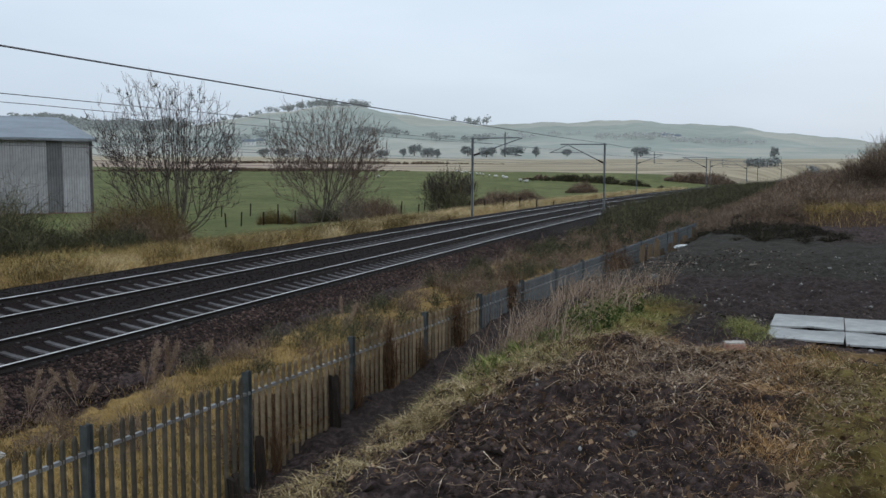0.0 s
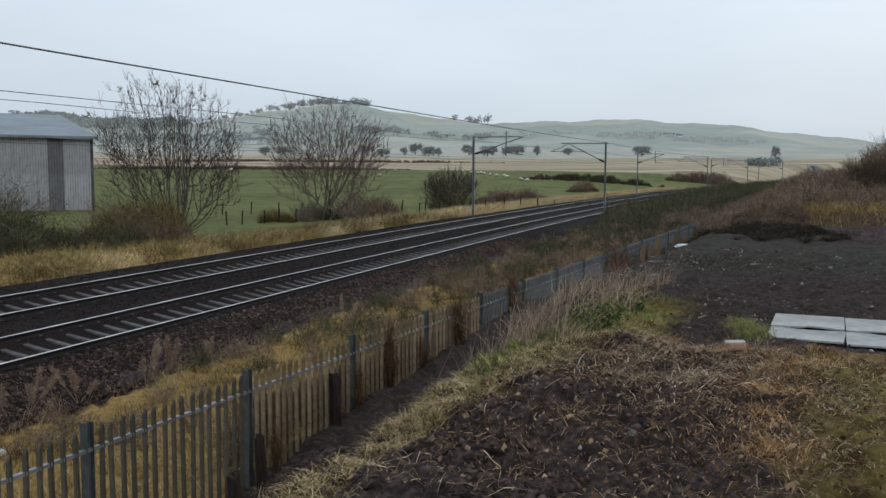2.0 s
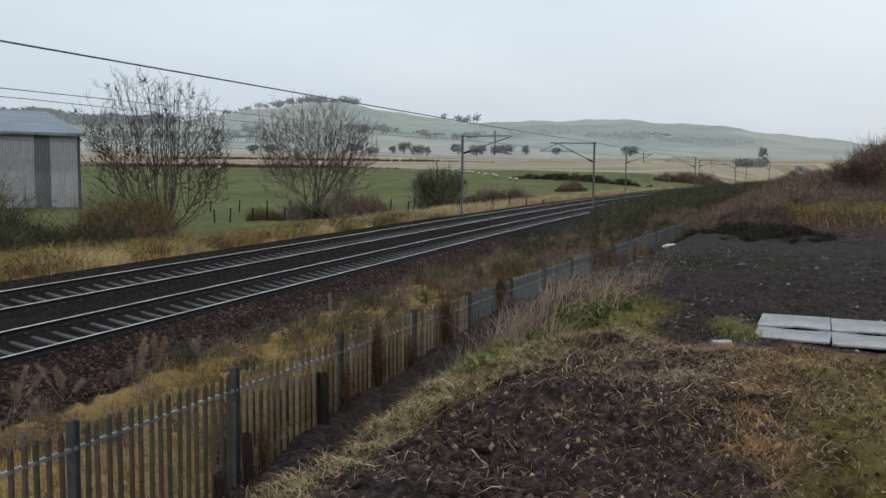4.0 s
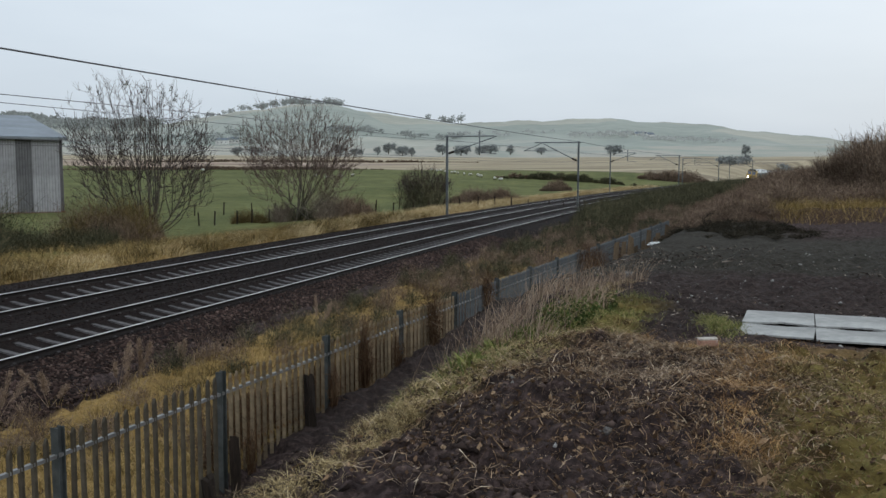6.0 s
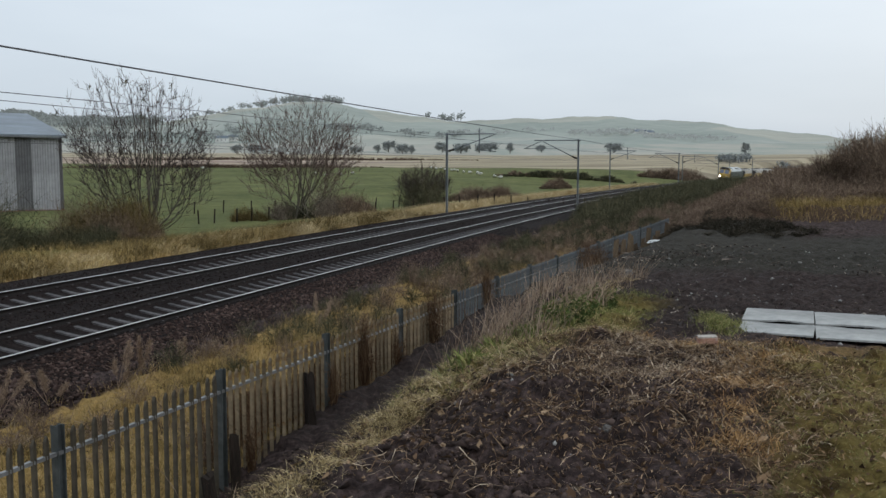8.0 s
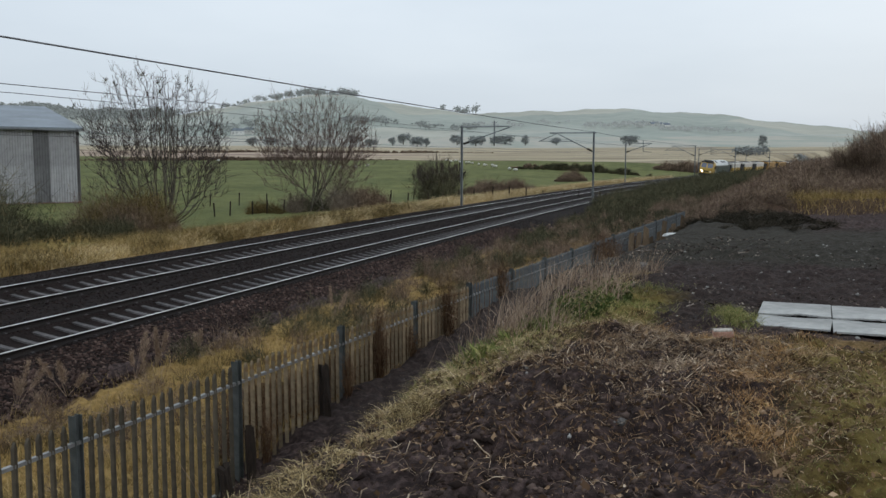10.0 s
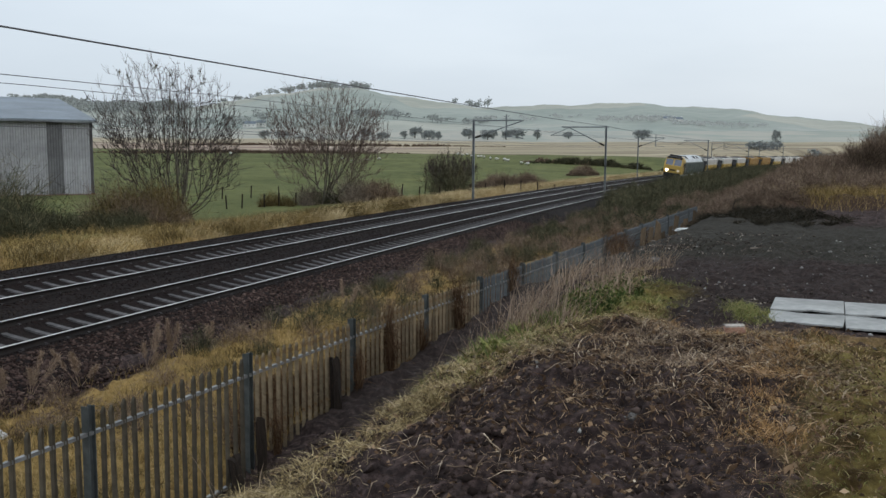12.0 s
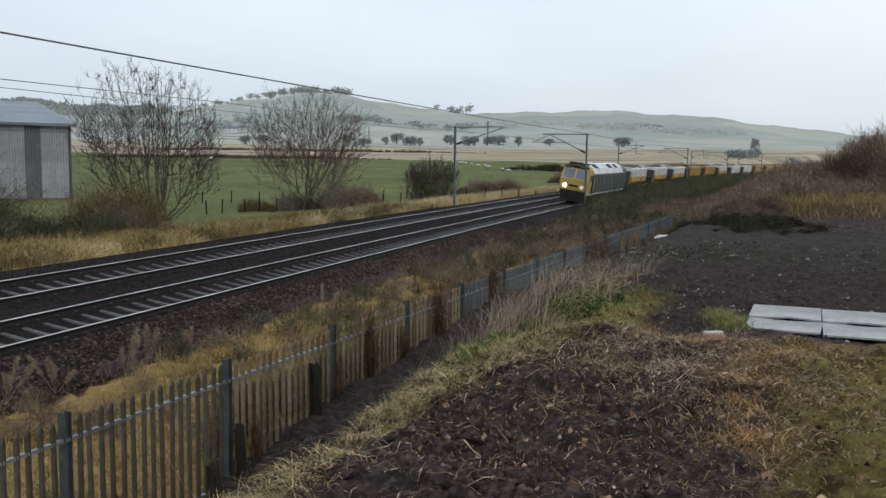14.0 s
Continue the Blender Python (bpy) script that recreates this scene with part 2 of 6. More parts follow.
M_BROWN = island_mat("dead_bracken", [(0.0, (0.07162, 0.04863, 0.03797)), (0.5, (0.1559, 0.1099, 0.08398)), (0.85, (0.2425, 0.1759, 0.1289)), (1.0, (0.3581, 0.2778, 0.1898))])
M_BROOM = island_mat("broom_stem", [(0.0, (0.028, 0.032, 0.02)), (0.5, (0.06, 0.062, 0.036)), (0.8, (0.105, 0.095, 0.056)), (1.0, (0.2, 0.165, 0.1))])
M_STRIP = island_mat("olive_straw", [(0.0, (0.09852, 0.06759, 0.02774)), (0.4, (0.2202, 0.1557, 0.05942)), (0.8, (0.3709, 0.2662, 0.1089)), (1.0, (0.5215, 0.3687, 0.1882))])
M_DEBRIS = island_mat("dead_roots", [(0.0, (0.03582, 0.02139, 0.01424)), (0.5, (0.1015, 0.06203, 0.03867)), (0.8, (0.2269, 0.1444, 0.08649)), (1.0, (0.4777, 0.3422, 0.2238))])
# far crowns: base colour lifted to pale blue-grey to carry distance haze
M_FAR_LEAF_HAZED = island_mat("hazed_tree_leaf", [(0.0, (0.1682, 0.1848, 0.1872)), (0.6, (0.2523, 0.2653, 0.264)), (1.0, (0.3574, 0.3588, 0.348))])
M_WOOL = simple("wool", (0.5, 0.48, 0.43), (0.7, 0.68, 0.62), 20.0)
M_CREAM = simple("cream_render", (0.55, 0.54, 0.50), (0.70, 0.69, 0.66), 2.0)

# ---- helpers for building ----
def part(name, bm, material, parent=None, label="", smooth=False):
    me = bpy.data.meshes.new(name)
    bm.to_mesh(me)
    bm.free()
    return link(name, me, material, parent, label, smooth)


def link(name, me, material, parent=None, label="", smooth=False):
    if material and not me.materials:
        me.materials.append(material)
    if smooth:
        me.polygons.foreach_set("use_smooth", [True] * len(me.polygons))
    ob = new(name, me)
    if parent:
        ob.parent = parent
    if label:
        ob["label"] = label
    return ob


def empty(name, m=None):
    ob = new(name)
    ob.empty_display_size = 0.3
    if m is not None:
        ob.matrix_basis = m
    return ob


def box(bm, size, m, bevel=0.0):
    r = bmesh.ops.create_cube(bm, size=1.0, matrix=m @ Matrix.Diagonal((*size, 1)))
    if bevel:
        es = {e for v in r["verts"] for e in v.link_edges}
        bmesh.ops.bevel(bm, geom=list(es), offset=bevel, segments=1, affect="EDGES")
    return bm


def boxes(*items, bevel=0.0):
    bm = bmesh.new()
    for size, m in items:
        box(bm, size, m, bevel)
    return bm


def tube(bm, a, b, r1, r2=None, n=8):
    a, b = Vector(a), Vector(b)
    d = b - a
    m = Matrix.Translation((a + b) / 2) @ d.to_track_quat("Z", "Y").to_matrix().to_4x4()
    bmesh.ops.create_cone(bm, cap_ends=True, segments=n, radius1=r1, radius2=r1 if r2 is None else r2, depth=d.length, matrix=m)
    return bm


def prism(outline, x0, x1, bm=None):
    """An outline of (y, z) swept along x."""
    bm = bm or bmesh.new()
    a = [bm.verts.new((x0, y, z)) for y, z in outline]
    b = [bm.verts.new((x1, y, z)) for y, z in outline]
    n = len(outline)
    for i in range(n):
        bm.faces.new((a[i], a[(i + 1) % n], b[(i + 1) % n], b[i]))
    bm.faces.new(a[::-1])
    bm.faces.new(b)
    bmesh.ops.recalc_face_normals(bm, faces=bm.faces)
    return bm


def mesh_from(name, verts, faces, sizes):
    """A mesh from numpy arrays: verts (n, 3), flat vertex indices, and the corners of each face."""
    me = bpy.data.meshes.new(name)
    me.vertices.add(len(verts))
    me.vertices.foreach_set("co", np.asarray(verts, dtype=np.float32).ravel())
    me.loops.add(len(faces))
    me.loops.foreach_set("vertex_index", np.asarray(faces, dtype=np.int32))
    starts = np.concatenate([[0], np.cumsum(sizes)[:-1]])
    me.polygons.add(len(sizes))
    me.polygons.foreach_set("loop_start", starts.astype(np.int32))
    me.update(calc_edges=True)
    me.validate()
    return me


def grid_faces(nu, nv, wrap=False):
    i, j = np.meshgrid(np.arange(nu - 1), np.arange(nv if wrap else nv - 1), indexing="ij")
    j2 = (j + 1) % nv
    return np.stack([i * nv + j, (i + 1) * nv + j, (i + 1) * nv + j2, i * nv + j2], -1).reshape(-1)


# ---- the plan ----
HEAD = radians(19.86)          # the line's heading where it passes the camera
ALONG = np.array([math.sin(HEAD), math.cos(HEAD)])
LEFT = np.array([-math.cos(HEAD), math.sin(HEAD)])
A_NEAR = 16.18                 # the near track's centre from the camera
CURVE0, CURVE_K = 48.0, 4.0e-4
TRACK_GAP, FAR_RISE, CANT, PITCH = 3.46, 0.353, 0.21, 0.688
F_HEAD = radians(24.7)         # the palisade fence's heading
F_ALONG = np.array([math.sin(F_HEAD), math.cos(F_HEAD)])
F_LEFT = np.array([-math.cos(F_HEAD), math.sin(F_HEAD)])
F_OFF = 7.26
F_TOP = 1.42


def bend(u):
    return CURVE_K * np.maximum(np.asarray(u, float) - CURVE0, 0) ** 2


def line_at(u, lat, z=0.0):
    """A point of the railway: u metres along, lat metres beyond the near track's centre."""
    a = HEAD + math.atan(2 * CURVE_K * max(u - CURVE0, 0))
    p = ALONG * u + LEFT * (A_NEAR - float(bend(u)))
    p = p + np.array([-math.cos(a), math.sin(a)]) * lat
    return Vector((p[0], p[1], z))


def line_pose(u, lat, z=0.0, roll=0.0):
    """x along the line towards the camera's right, y across it to the far side."""
    a = HEAD + math.atan(2 * CURVE_K * max(u - CURVE0, 0))
    return Matrix.Translation(line_at(u, lat, z)) @ Matrix.Rotation(math.pi / 2 - a, 4, "Z") @ Matrix.Rotation(roll, 4, "X")


def fence_at(s, off=0.0, z=0.0):
    """s metres along the palisade fence, off metres to the camera's side of it."""
    p = F_ALONG * s + F_LEFT * (F_OFF - off)
    return Vector((p[0], p[1], z))


def sstep(a, b, x):
    t = np.clip((x - a) / (b - a), 0, 1)
    return t * t * (3 - 2 * t)


def lattice(ix, iy, seed):
    h = (ix.astype(np.int64) * 374761393 + iy.astype(np.int64) * 668265263 + seed * 974711) & 0x7FFFFFFF
    h = ((h ^ (h >> 13)) * 1274126177) & 0x7FFFFFFF
    return ((h ^ (h >> 16)) & 0xFFFF) / 32767.5 - 1.0


def lumps_of(x, y, size, seed):
    """Smooth value noise of one lump size, from -1 to 1."""
    c, s = math.cos(seed * 1.3), math.sin(seed * 1.3)
    u, v = (x * c - y * s) / size, (x * s + y * c) / size
    iu, iv = np.floor(u), np.floor(v)
    fu, fv = u - iu, v - iv
    fu, fv = fu * fu * (3 - 2 * fu), fv * fv * (3 - 2 * fv)
    a, b = lattice(iu, iv, seed), lattice(iu + 1, iv, seed)
    c2, d = lattice(iu, iv + 1, seed), lattice(iu + 1, iv + 1, seed)
    return (a * (1 - fu) + b * fu) * (1 - fv) + (c2 * (1 - fu) + d * fu) * fv


def rough_ground(x, y):
    """Broken soil: lumps from two metres down to a few centimetres."""
    z = np.zeros_like(x)
    for i, (w, h) in enumerate(((2.3, 0.085), (1.1, 0.065), (0.52, 0.065), (0.27, 0.068), (0.13, 0.052), (0.07, 0.028))):
        z += h * lumps_of(x, y, w, 11 + i)
    return z


def lay(x, y):
    """Height of the ground and the weight of each kind of surface at x, y (arrays)."""
    x, y = np.asarray(x, float), np.asarray(y, float)
    u = x * ALONG[0] + y * ALONG[1]
    lat = x * LEFT[0] + y * LEFT[1] - (A_NEAR - bend(np.minimum(u, 420)) - np.maximum(u - 420, 0) * 2 * CURVE_K * 372)
    fs = x * F_ALONG[0] + y * F_ALONG[1]
    fo = F_OFF - (x * F_LEFT[0] + y * F_LEFT[1])
    d = np.hypot(x, y)
    # beyond the line: verge, field, moor
    far = np.interp(lat, [5.4, 7.5, 8.6, 10.5, 16, 30, 60], [-0.55, -0.3, -0.08, -0.05, -0.7, -1.0, -1.1])
    lift = np.interp(d, [110, 170, 250, 340, 600, 900, 1200], [0, 0.9, 2.3, 5.0, 13, 27, 28]) * sstep(9, 60 - 40 * sstep(250, 420, u), np.abs(lat - 2))
    # between line and fence
    near = np.interp(lat, [-9.5, -7.0, -3.2, -1.9], [-0.15, -0.45, -0.65, -0.45])
    z = np.where(lat > 5.4, far, np.where(lat < -1.9, near, -0.5))
    # the side of the fence where the camera stands
    base = np.interp(fs, [0, 9, 9.8, 11, 12.6, 14.8, 17.6, 19.4, 24, 27, 31, 48], [-0.55, -0.5, -0.09, 0.12, 0.33, 0.56, 0.80, 0.90, 0.95, 0.85, 0.65, 0.8])
    top = np.interp(fs, [-5, 0, 5.7, 6.5, 8, 12.5, 15, 34], [1.75, 1.6, 1.47, 1.47, 1.6, 1.62, 1.62, 1.66])
    rise = sstep(1.0 - 0.85 * sstep(13, 17, fs), 3.3 - 0.5 * sstep(13, 17, fs), fo) ** 1.2
    ours = base + (top - base) * rise
    hump = 0.20 * np.exp(-(((x - 1.9) / 2.0) ** 2 + ((y - 9.8) / 1.9) ** 2) ** 1.3) + 0.30 * sstep(3.2, 4.9, fo) * sstep(11.4, 10.2, y)
    ours = ours + hump
    # the bank behind the yard
    yard_end = 35.0 + 0.05 * x
    bank = sstep(0, 1.2, y - yard_end) * 0.55 + sstep(1.0, 13, y - yard_end) * (0.5 + 0.6 * sstep(14, 30, x))
    bank = bank + 0.25 * sstep(28.5, 35, y - 0.05 * x)
    bank = bank * sstep(6.0, 13.0, x) * sstep(2.0, 5.0, fo)
    ours = ours + bank - sstep(60, 140, fs) * 1.2
    k = sstep(-0.6, 0.25, fo)
    side = sstep(-2.0, -4.0, lat)
    z = np.where(lat < -1.9, z * (1 - k * side) + ours * k * side, z)
    behind = sstep(8, 30, -y)
    z = z * (1 - behind) + 2.0 * behind + lift
    soft = np.where((lat > -2.6) & (lat < 6.0), 0.0, np.where(fo > 0.2, 1.0 - 0.35 * sstep(24, 28, y), 1.0))
    pad = np.exp(-((x - 6.8) / 2.2) ** 4 - ((y - 13.6) / 1.7) ** 4)
    soft = soft * (1 - 0.8 * pad)
    z = z - 0.01 * pad
    z = z + rough_ground(x, y) * soft * sstep(90, 40, d) + (lumps_of(x, y, 31, 3) * 0.35 + lumps_of(x, y, 13, 4) * 0.15) * sstep(8, 25, lat)
    w = {}
    spoil = sstep(-0.25, 0.0, fo) * side
    # the grassed crest of the spoil, the lawn to the right of it, and the strip by the line
    crest = np.exp(-((fo - 3.5 - 0.5 * sstep(7.5, 10.5, fs)) / (0.34 + 0.5 * sstep(7.5, 10.5, fs))) ** 2) * sstep(6.5, 9.5, fs) * sstep(18.5, 16, fs)
    lawn = sstep(0.34, 0.47, x / np.maximum(y, 1)) * sstep(10.9, 10.0, y) * spoil
    w["ash"] = spoil * sstep(11.8, 13.5, y) * np.maximum(sstep(31, 29, y - 0.05 * x), sstep(15, 12.5, x) * sstep(42, 40, y))
    w["moss"] = w["ash"] * sstep(19, 23, y + 2 * lumps_of(x, y, 4.0, 9)) * 0.9
    w["green"] = np.clip(crest * 1.0 * spoil + lawn * 0.7, 0, 1)
    strip = (1 - spoil) * sstep(-3.0, -3.8, lat)
    verge = sstep(7.7, 8.3, lat) * sstep(26, 19, lat + 0.1 * np.maximum(u - 45, 0))
    rim = np.exp(-((np.hypot((x - 1.9) / 1.0, y - 8.8) - 2.2) / 0.4) ** 2) * spoil * sstep(0, 1.5, x)
    w["straw"] = np.clip(strip * (0.3 + 0.42 * sstep(60, 40, d) + 0.25 * sstep(16, 9, fs)) + verge * 1.0 + lawn * 0.42 + 0.42 * spoil * np.exp(-((y - 11.7) / 0.9) ** 2) * sstep(3.2, 4.6, x) + rim * 0.2 + 0.36 * np.exp(-((fo - 3.5) / 0.26) ** 2) * sstep(3, 5, fs) * sstep(20, 15, fs), 0, 1)
    w["scrub"] = np.clip(sstep(-1, 1.5, y - yard_end) * sstep(8, 12, x) * (lat < -3) + strip * 0.55, 0, 1)
    edge = d + 25 * np.sin(x * 0.012) - 0.12 * np.abs(x)
    w["field"] = sstep(12, 19, np.abs(lat - 2)) * sstep(335, 318, edge) * np.where(lat < 0, sstep(170, 230, d), 1)
    # haze-paled pasture takes over with distance, sooner on the camera's side
    w["hazed_upland"] = sstep(520, 640, edge + 60 * lumps_of(x, y, 160.0, 5))
    w["hazed_upland"] = np.maximum(w["hazed_upland"], sstep(230, 300, d) * (lat < -5))
    w["moor"] = sstep(318, 335, edge) * sstep(12, 19, np.abs(lat - 2))
    w["plough"] = w["moor"] * sstep(25, -55, x) * sstep(460, 400, edge) * 0.85
    return z, w


def ground_z(x, y):
    return float(lay(np.array([x]), np.array([y]))[0][0])


# ---- the ground: one sheet, fine near the camera and wide towards the horizon ----
def build_ground():
    az = np.concatenate([np.arange(-180, -40, 4.0), np.arange(-40, 40, 0.2), np.arange(40, 180, 4.0)])
    rr = np.concatenate([np.geomspace(1, 4, 20)[:-1], np.geomspace(4, 45, 520)[:-1], np.geomspace(45, 1200, 190)])
    A, Rr = np.meshgrid(np.radians(az), rr, indexing="ij")
    X, Y = (Rr * np.sin(A)).T, (Rr * np.cos(A)).T
    Z, w = lay(X.ravel(), Y.ravel())
    v = np.stack([X.ravel(), Y.ravel(), Z], -1)
    c = np.array([[0, 0, float(np.mean(Z[:len(az)]))]])
    nv = len(az)
    f = grid_faces(len(rr), nv, wrap=True)
    fan = np.stack([np.full(nv, len(v)), np.arange(nv), (np.arange(nv) + 1) % nv], -1).ravel()
    me = mesh_from("ground", np.concatenate([v, c]), np.concatenate([f, fan]), [4] * (len(f) // 4) + [3] * nv)
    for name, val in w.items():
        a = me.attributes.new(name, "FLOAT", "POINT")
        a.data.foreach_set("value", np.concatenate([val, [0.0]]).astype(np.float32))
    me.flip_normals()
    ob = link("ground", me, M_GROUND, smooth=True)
    tagged(ob, "dark spoil heap, trackside grass, fields and moorland", "ground", kind="structure")


build_ground()

# ---- the railway ----
def sweep(name, outline, us, lat, z, tilt, material, parent=None, label="", smooth=False):
    """An outline of (across, up) carried along the line."""
    vs = []
    for u in us:
        m = line_pose(u, lat, z, tilt)
        vs += [m @ Vector((0, a, b)) for a, b in outline]
    k = len(outline)
    f = grid_faces(len(us), k, wrap=True)
    me = mesh_from(name, np.array(vs), f, [4] * (len(f) // 4))
    bm = bmesh.new()
    bm.from_mesh(me)
    bmesh.ops.recalc_face_normals(bm, faces=bm.faces)
    bm.to_mesh(me)
    bm.free()
    return link(name, me, material, parent, label, smooth)


US = [float(v) for v in np.concatenate([np.arange(-25, 60, 5.0), np.arange(60, 460, 6.0)])]
TILT = math.atan(CANT / 1.5)


# both beds: shoulders over the sleeper ends, lower between the rails
LOCAL = ((-1.55, -0.165), (-0.9, -0.135), (-0.66, -0.228), (0.36, -0.215), (0.48, -0.15), (0.66, -0.142), (0.9, -0.135), (1.5, -0.14))
BED = [(v + c, z + v * CANT / 1.5 + r) for c, r in ((0.0, 0.0), (TRACK_GAP, FAR_RISE)) for v, z in LOCAL]


def build_ballast():
    outline = [(-3.3, -0.95), (-3.1, -0.62)] + [(v, z) for v, z in BED] + [(TRACK_GAP + 2.8, 0.35), (TRACK_GAP + 4.1, 0.14), (TRACK_GAP + 4.9, -0.22), (TRACK_GAP + 5.1, -0.95)]
    ob = sweep("ballast_bed", outline, US, 0, 0, 0, M_BALLAST)
    tagged(ob, "bed of dark grey-brown railway ballast", "ballast", kind="structure")


build_ballast()
RAIL_WEB = [(-0.07, -0.159), (0.07, -0.159), (0.07, -0.148), (0.012, -0.13), (0.012, -0.045), (0.034, -0.035), (0.034, -0.006), (-0.034, -0.006), (-0.034, -0.035), (-0.012, -0.045), (-0.012, -0.13), (-0.07, -0.148)]
RAIL_HEAD = [(-0.0355, -0.008), (0.0355, -0.008), (0.0355, -0.003), (0.028, 0.001), (-0.028, 0.001), (-0.0355, -0.003)]


def sleeper_mesh():
    """A concrete sleeper, waisted in the middle, with its two rail seats and clips."""
    bm = bmesh.new()
    cols = []
    for y, w, z in ((-1.25, 0.13, -0.175), (-0.95, 0.135, -0.16), (-0.55, 0.135, -0.16), (-0.25, 0.12, -0.172), (0.25, 0.12, -0.172), (0.55, 0.135, -0.16), (0.95, 0.135, -0.16), (1.25, 0.13, -0.175)):
        cols.append([bm.verts.new(p) for p in ((-w * 0.88, y, -0.34), (-w * 0.66, y, z), (w * 0.66, y, z), (w * 0.88, y, -0.34))])
    for a, b in zip(cols, cols[1:]):
        for i in range(3):
            bm.faces.new((a[i], a[i + 1], b[i + 1], b[i]))
    bm.faces.new(cols[0])
    bm.faces.new(cols[-1][::-1])
    for y in (-0.75, 0.75):
        for o in (-0.1, 0.1):
            box(bm, (0.08, 0.05, 0.05), Matrix.Translation((0, y + o, -0.145)))
    bmesh.ops.recalc_face_normals(bm, faces=bm.faces)
    me = bpy.data.meshes.new("sleeper")
    bm.to_mesh(me)
    bm.free()
    me.materials.append(M_SLEEPER)
    return me


def build_track(lat, z, label):
    tr = tagged(empty("railway_track"), label, "railway track", "running lines")
    for side in (-0.75, 0.75):
        zz = z + side * CANT / 1.5
        rail = sweep("rail", RAIL_WEB, US, lat + side, zz, 0, M_RAIL, tr)
        sweep("rail_head", RAIL_HEAD, US, lat + side, zz, 0, M_RAIL_HEAD, rail, "polished running surface")
    me = sleeper_mesh()
    rnd = random.Random(int(lat * 10) + 3)
    for i in range(-25, 270):
        ob = new("sleeper", me)
        ob.parent = tr
        ob.matrix_basis = line_pose(7.3 + i * PITCH + rnd.uniform(-0.012, 0.012), lat, z, TILT) @ pose(0, 0, 0, 0, 0, rnd.uniform(-0.5, 0.5))


build_track(0.0, 0.0, "railway track with polished rails on concrete sleepers")
build_track(TRACK_GAP, FAR_RISE, "railway track beside the other line, concrete sleepers")


# ---- overhead line ----
def mast(u, lat, towards, z0, height, arms):
    """A steel mast at u with its cantilever reaching over the tracks."""
    m = line_pose(u, lat, z0)
    ob = tagged(empty("overhead_line_mast", m), "grey steel overhead line mast with cantilever arm", "mast", "overhead line masts")
    s = towards
    bm = boxes(((0.15, 0.012, height), Matrix.Translation((0, -0.075, height / 2))), ((0.15, 0.012, height), Matrix.Translation((0, 0.075, height / 2))), ((0.012, 0.14, height), Matrix.Translation((0, 0, height / 2))))
    part("post", bm, M_MAST, ob)
    part("footing", boxes(((0.6, 0.6, 1.3), Matrix.Translation((0, 0, -0.55))), bevel=0.03), M_SLEEPER, ob, "concrete footing")
    h = height
    if arms == "long":
        bars = [("boom", (0, -0.25, h - 0.12), (0, 4.2, h - 0.10), 0.055), ("strut", (0, 0, h - 1.9), (0, 3.4, h - 0.2), 0.045), ("registration_arm", (0, 1.9, h - 0.9), (0, 5.2, h - 0.86), 0.032),
                ("steady_arm", (0, 3.5, h - 0.16), (0, 5.25, h - 0.9), 0.032), ("insulator", (0, 0.15, h - 1.82), (0, 0.6, h - 1.6), 0.085)]
    else:
        bars = [("boom", (0, -0.15, h - 0.12), (0, 3.9, h - 0.10), 0.05), ("strut", (0, 0, h - 1.5), (0, 4.1, h - 0.12), 0.042), ("drop_tube", (0, 2.7, h + 0.35), (0, 2.7, h - 1.45), 0.06),
                ("registration_arm", (0, 2.7, h - 1.35), (0, 4.1, h - 1.5), 0.03), ("insulator", (0, 0.15, h - 1.45), (0, 0.6, h - 1.30), 0.085)]
    for name, p, q, r in bars:
        bm = bmesh.new()
        tube(bm, (0, p[1] * s, p[2]), (0, q[1] * s, q[2]), r, n=8)
        part(name, bm, M_WOOD if name == "insulator" else M_MAST, ob, "brown ribbed insulator" if name == "insulator" else "")
    return ob


L_FAR = TRACK_GAP + 0.75 + 1.5
for u, h in ((82.3, 6.7), (161.3, 6.55), (214.4, 6.45), (269.3, 6.4)):
    mast(u, -1.95, 1, 0.0, h, "long")
for u, h in ((67.0, 6.6), (140.2, 6.5), (211.5, 6.35), (275.8, 6.3)):
    mast(u, L_FAR, -1, 0.2, h, "short")


def wire(name, pts, r, label):
    cu = bpy.data.curves.new(name, "CURVE")
    cu.dimensions = "3D"
    cu.bevel_depth = r
    cu.bevel_resolution = 1
    sp = cu.splines.new("POLY")
    sp.points.add(len(pts) - 1)
    for p, c in zip(sp.points, pts):
        p.co = (*c, 1)
    cu.materials.append(M_WIRE)
    return tagged(new(name, cu), label, "wire", "overhead wires")


def span_points(stations, lat, top, sag, n=10):
    pts = []
    for (u0, z0), (u1, z1) in zip(stations, stations[1:]):
        for i in range(n):
            k = i / n
            pts.append(line_at(u0 + (u1 - u0) * k, lat, z0 + (z1 - z0) * k - sag * 4 * k * (1 - k)))
    pts.append(line_at(stations[-1][0], lat, stations[-1][1]))
    return pts


NEAR_ST = [(-27.0, 5.95), (26.0, 5.95), (82.3, 5.95), (123.7, 5.9), (161.3, 5.85), (214.4, 5.75), (269.3, 5.7), (320.0, 5.7)]
FAR_ST = [(-40.0, 6.0), (20.0, 6.0), (67.0, 6.2), (140.2, 6.1), (211.5, 5.95), (275.8, 5.9), (330.0, 5.9)]
wire("catenary_wire", span_points(NEAR_ST, 0.3, 0, 0.08), 0.011, "dark catenary wire sagging between masts")
wire("contact_wire", span_points([(u, 4.75) for u, z in NEAR_ST], 0.25, 0, 0.05), 0.009, "thin contact wire over the near track")
wire("catenary_wire", span_points(FAR_ST, TRACK_GAP, 0, 0.12), 0.011, "dark catenary wire sagging between masts")
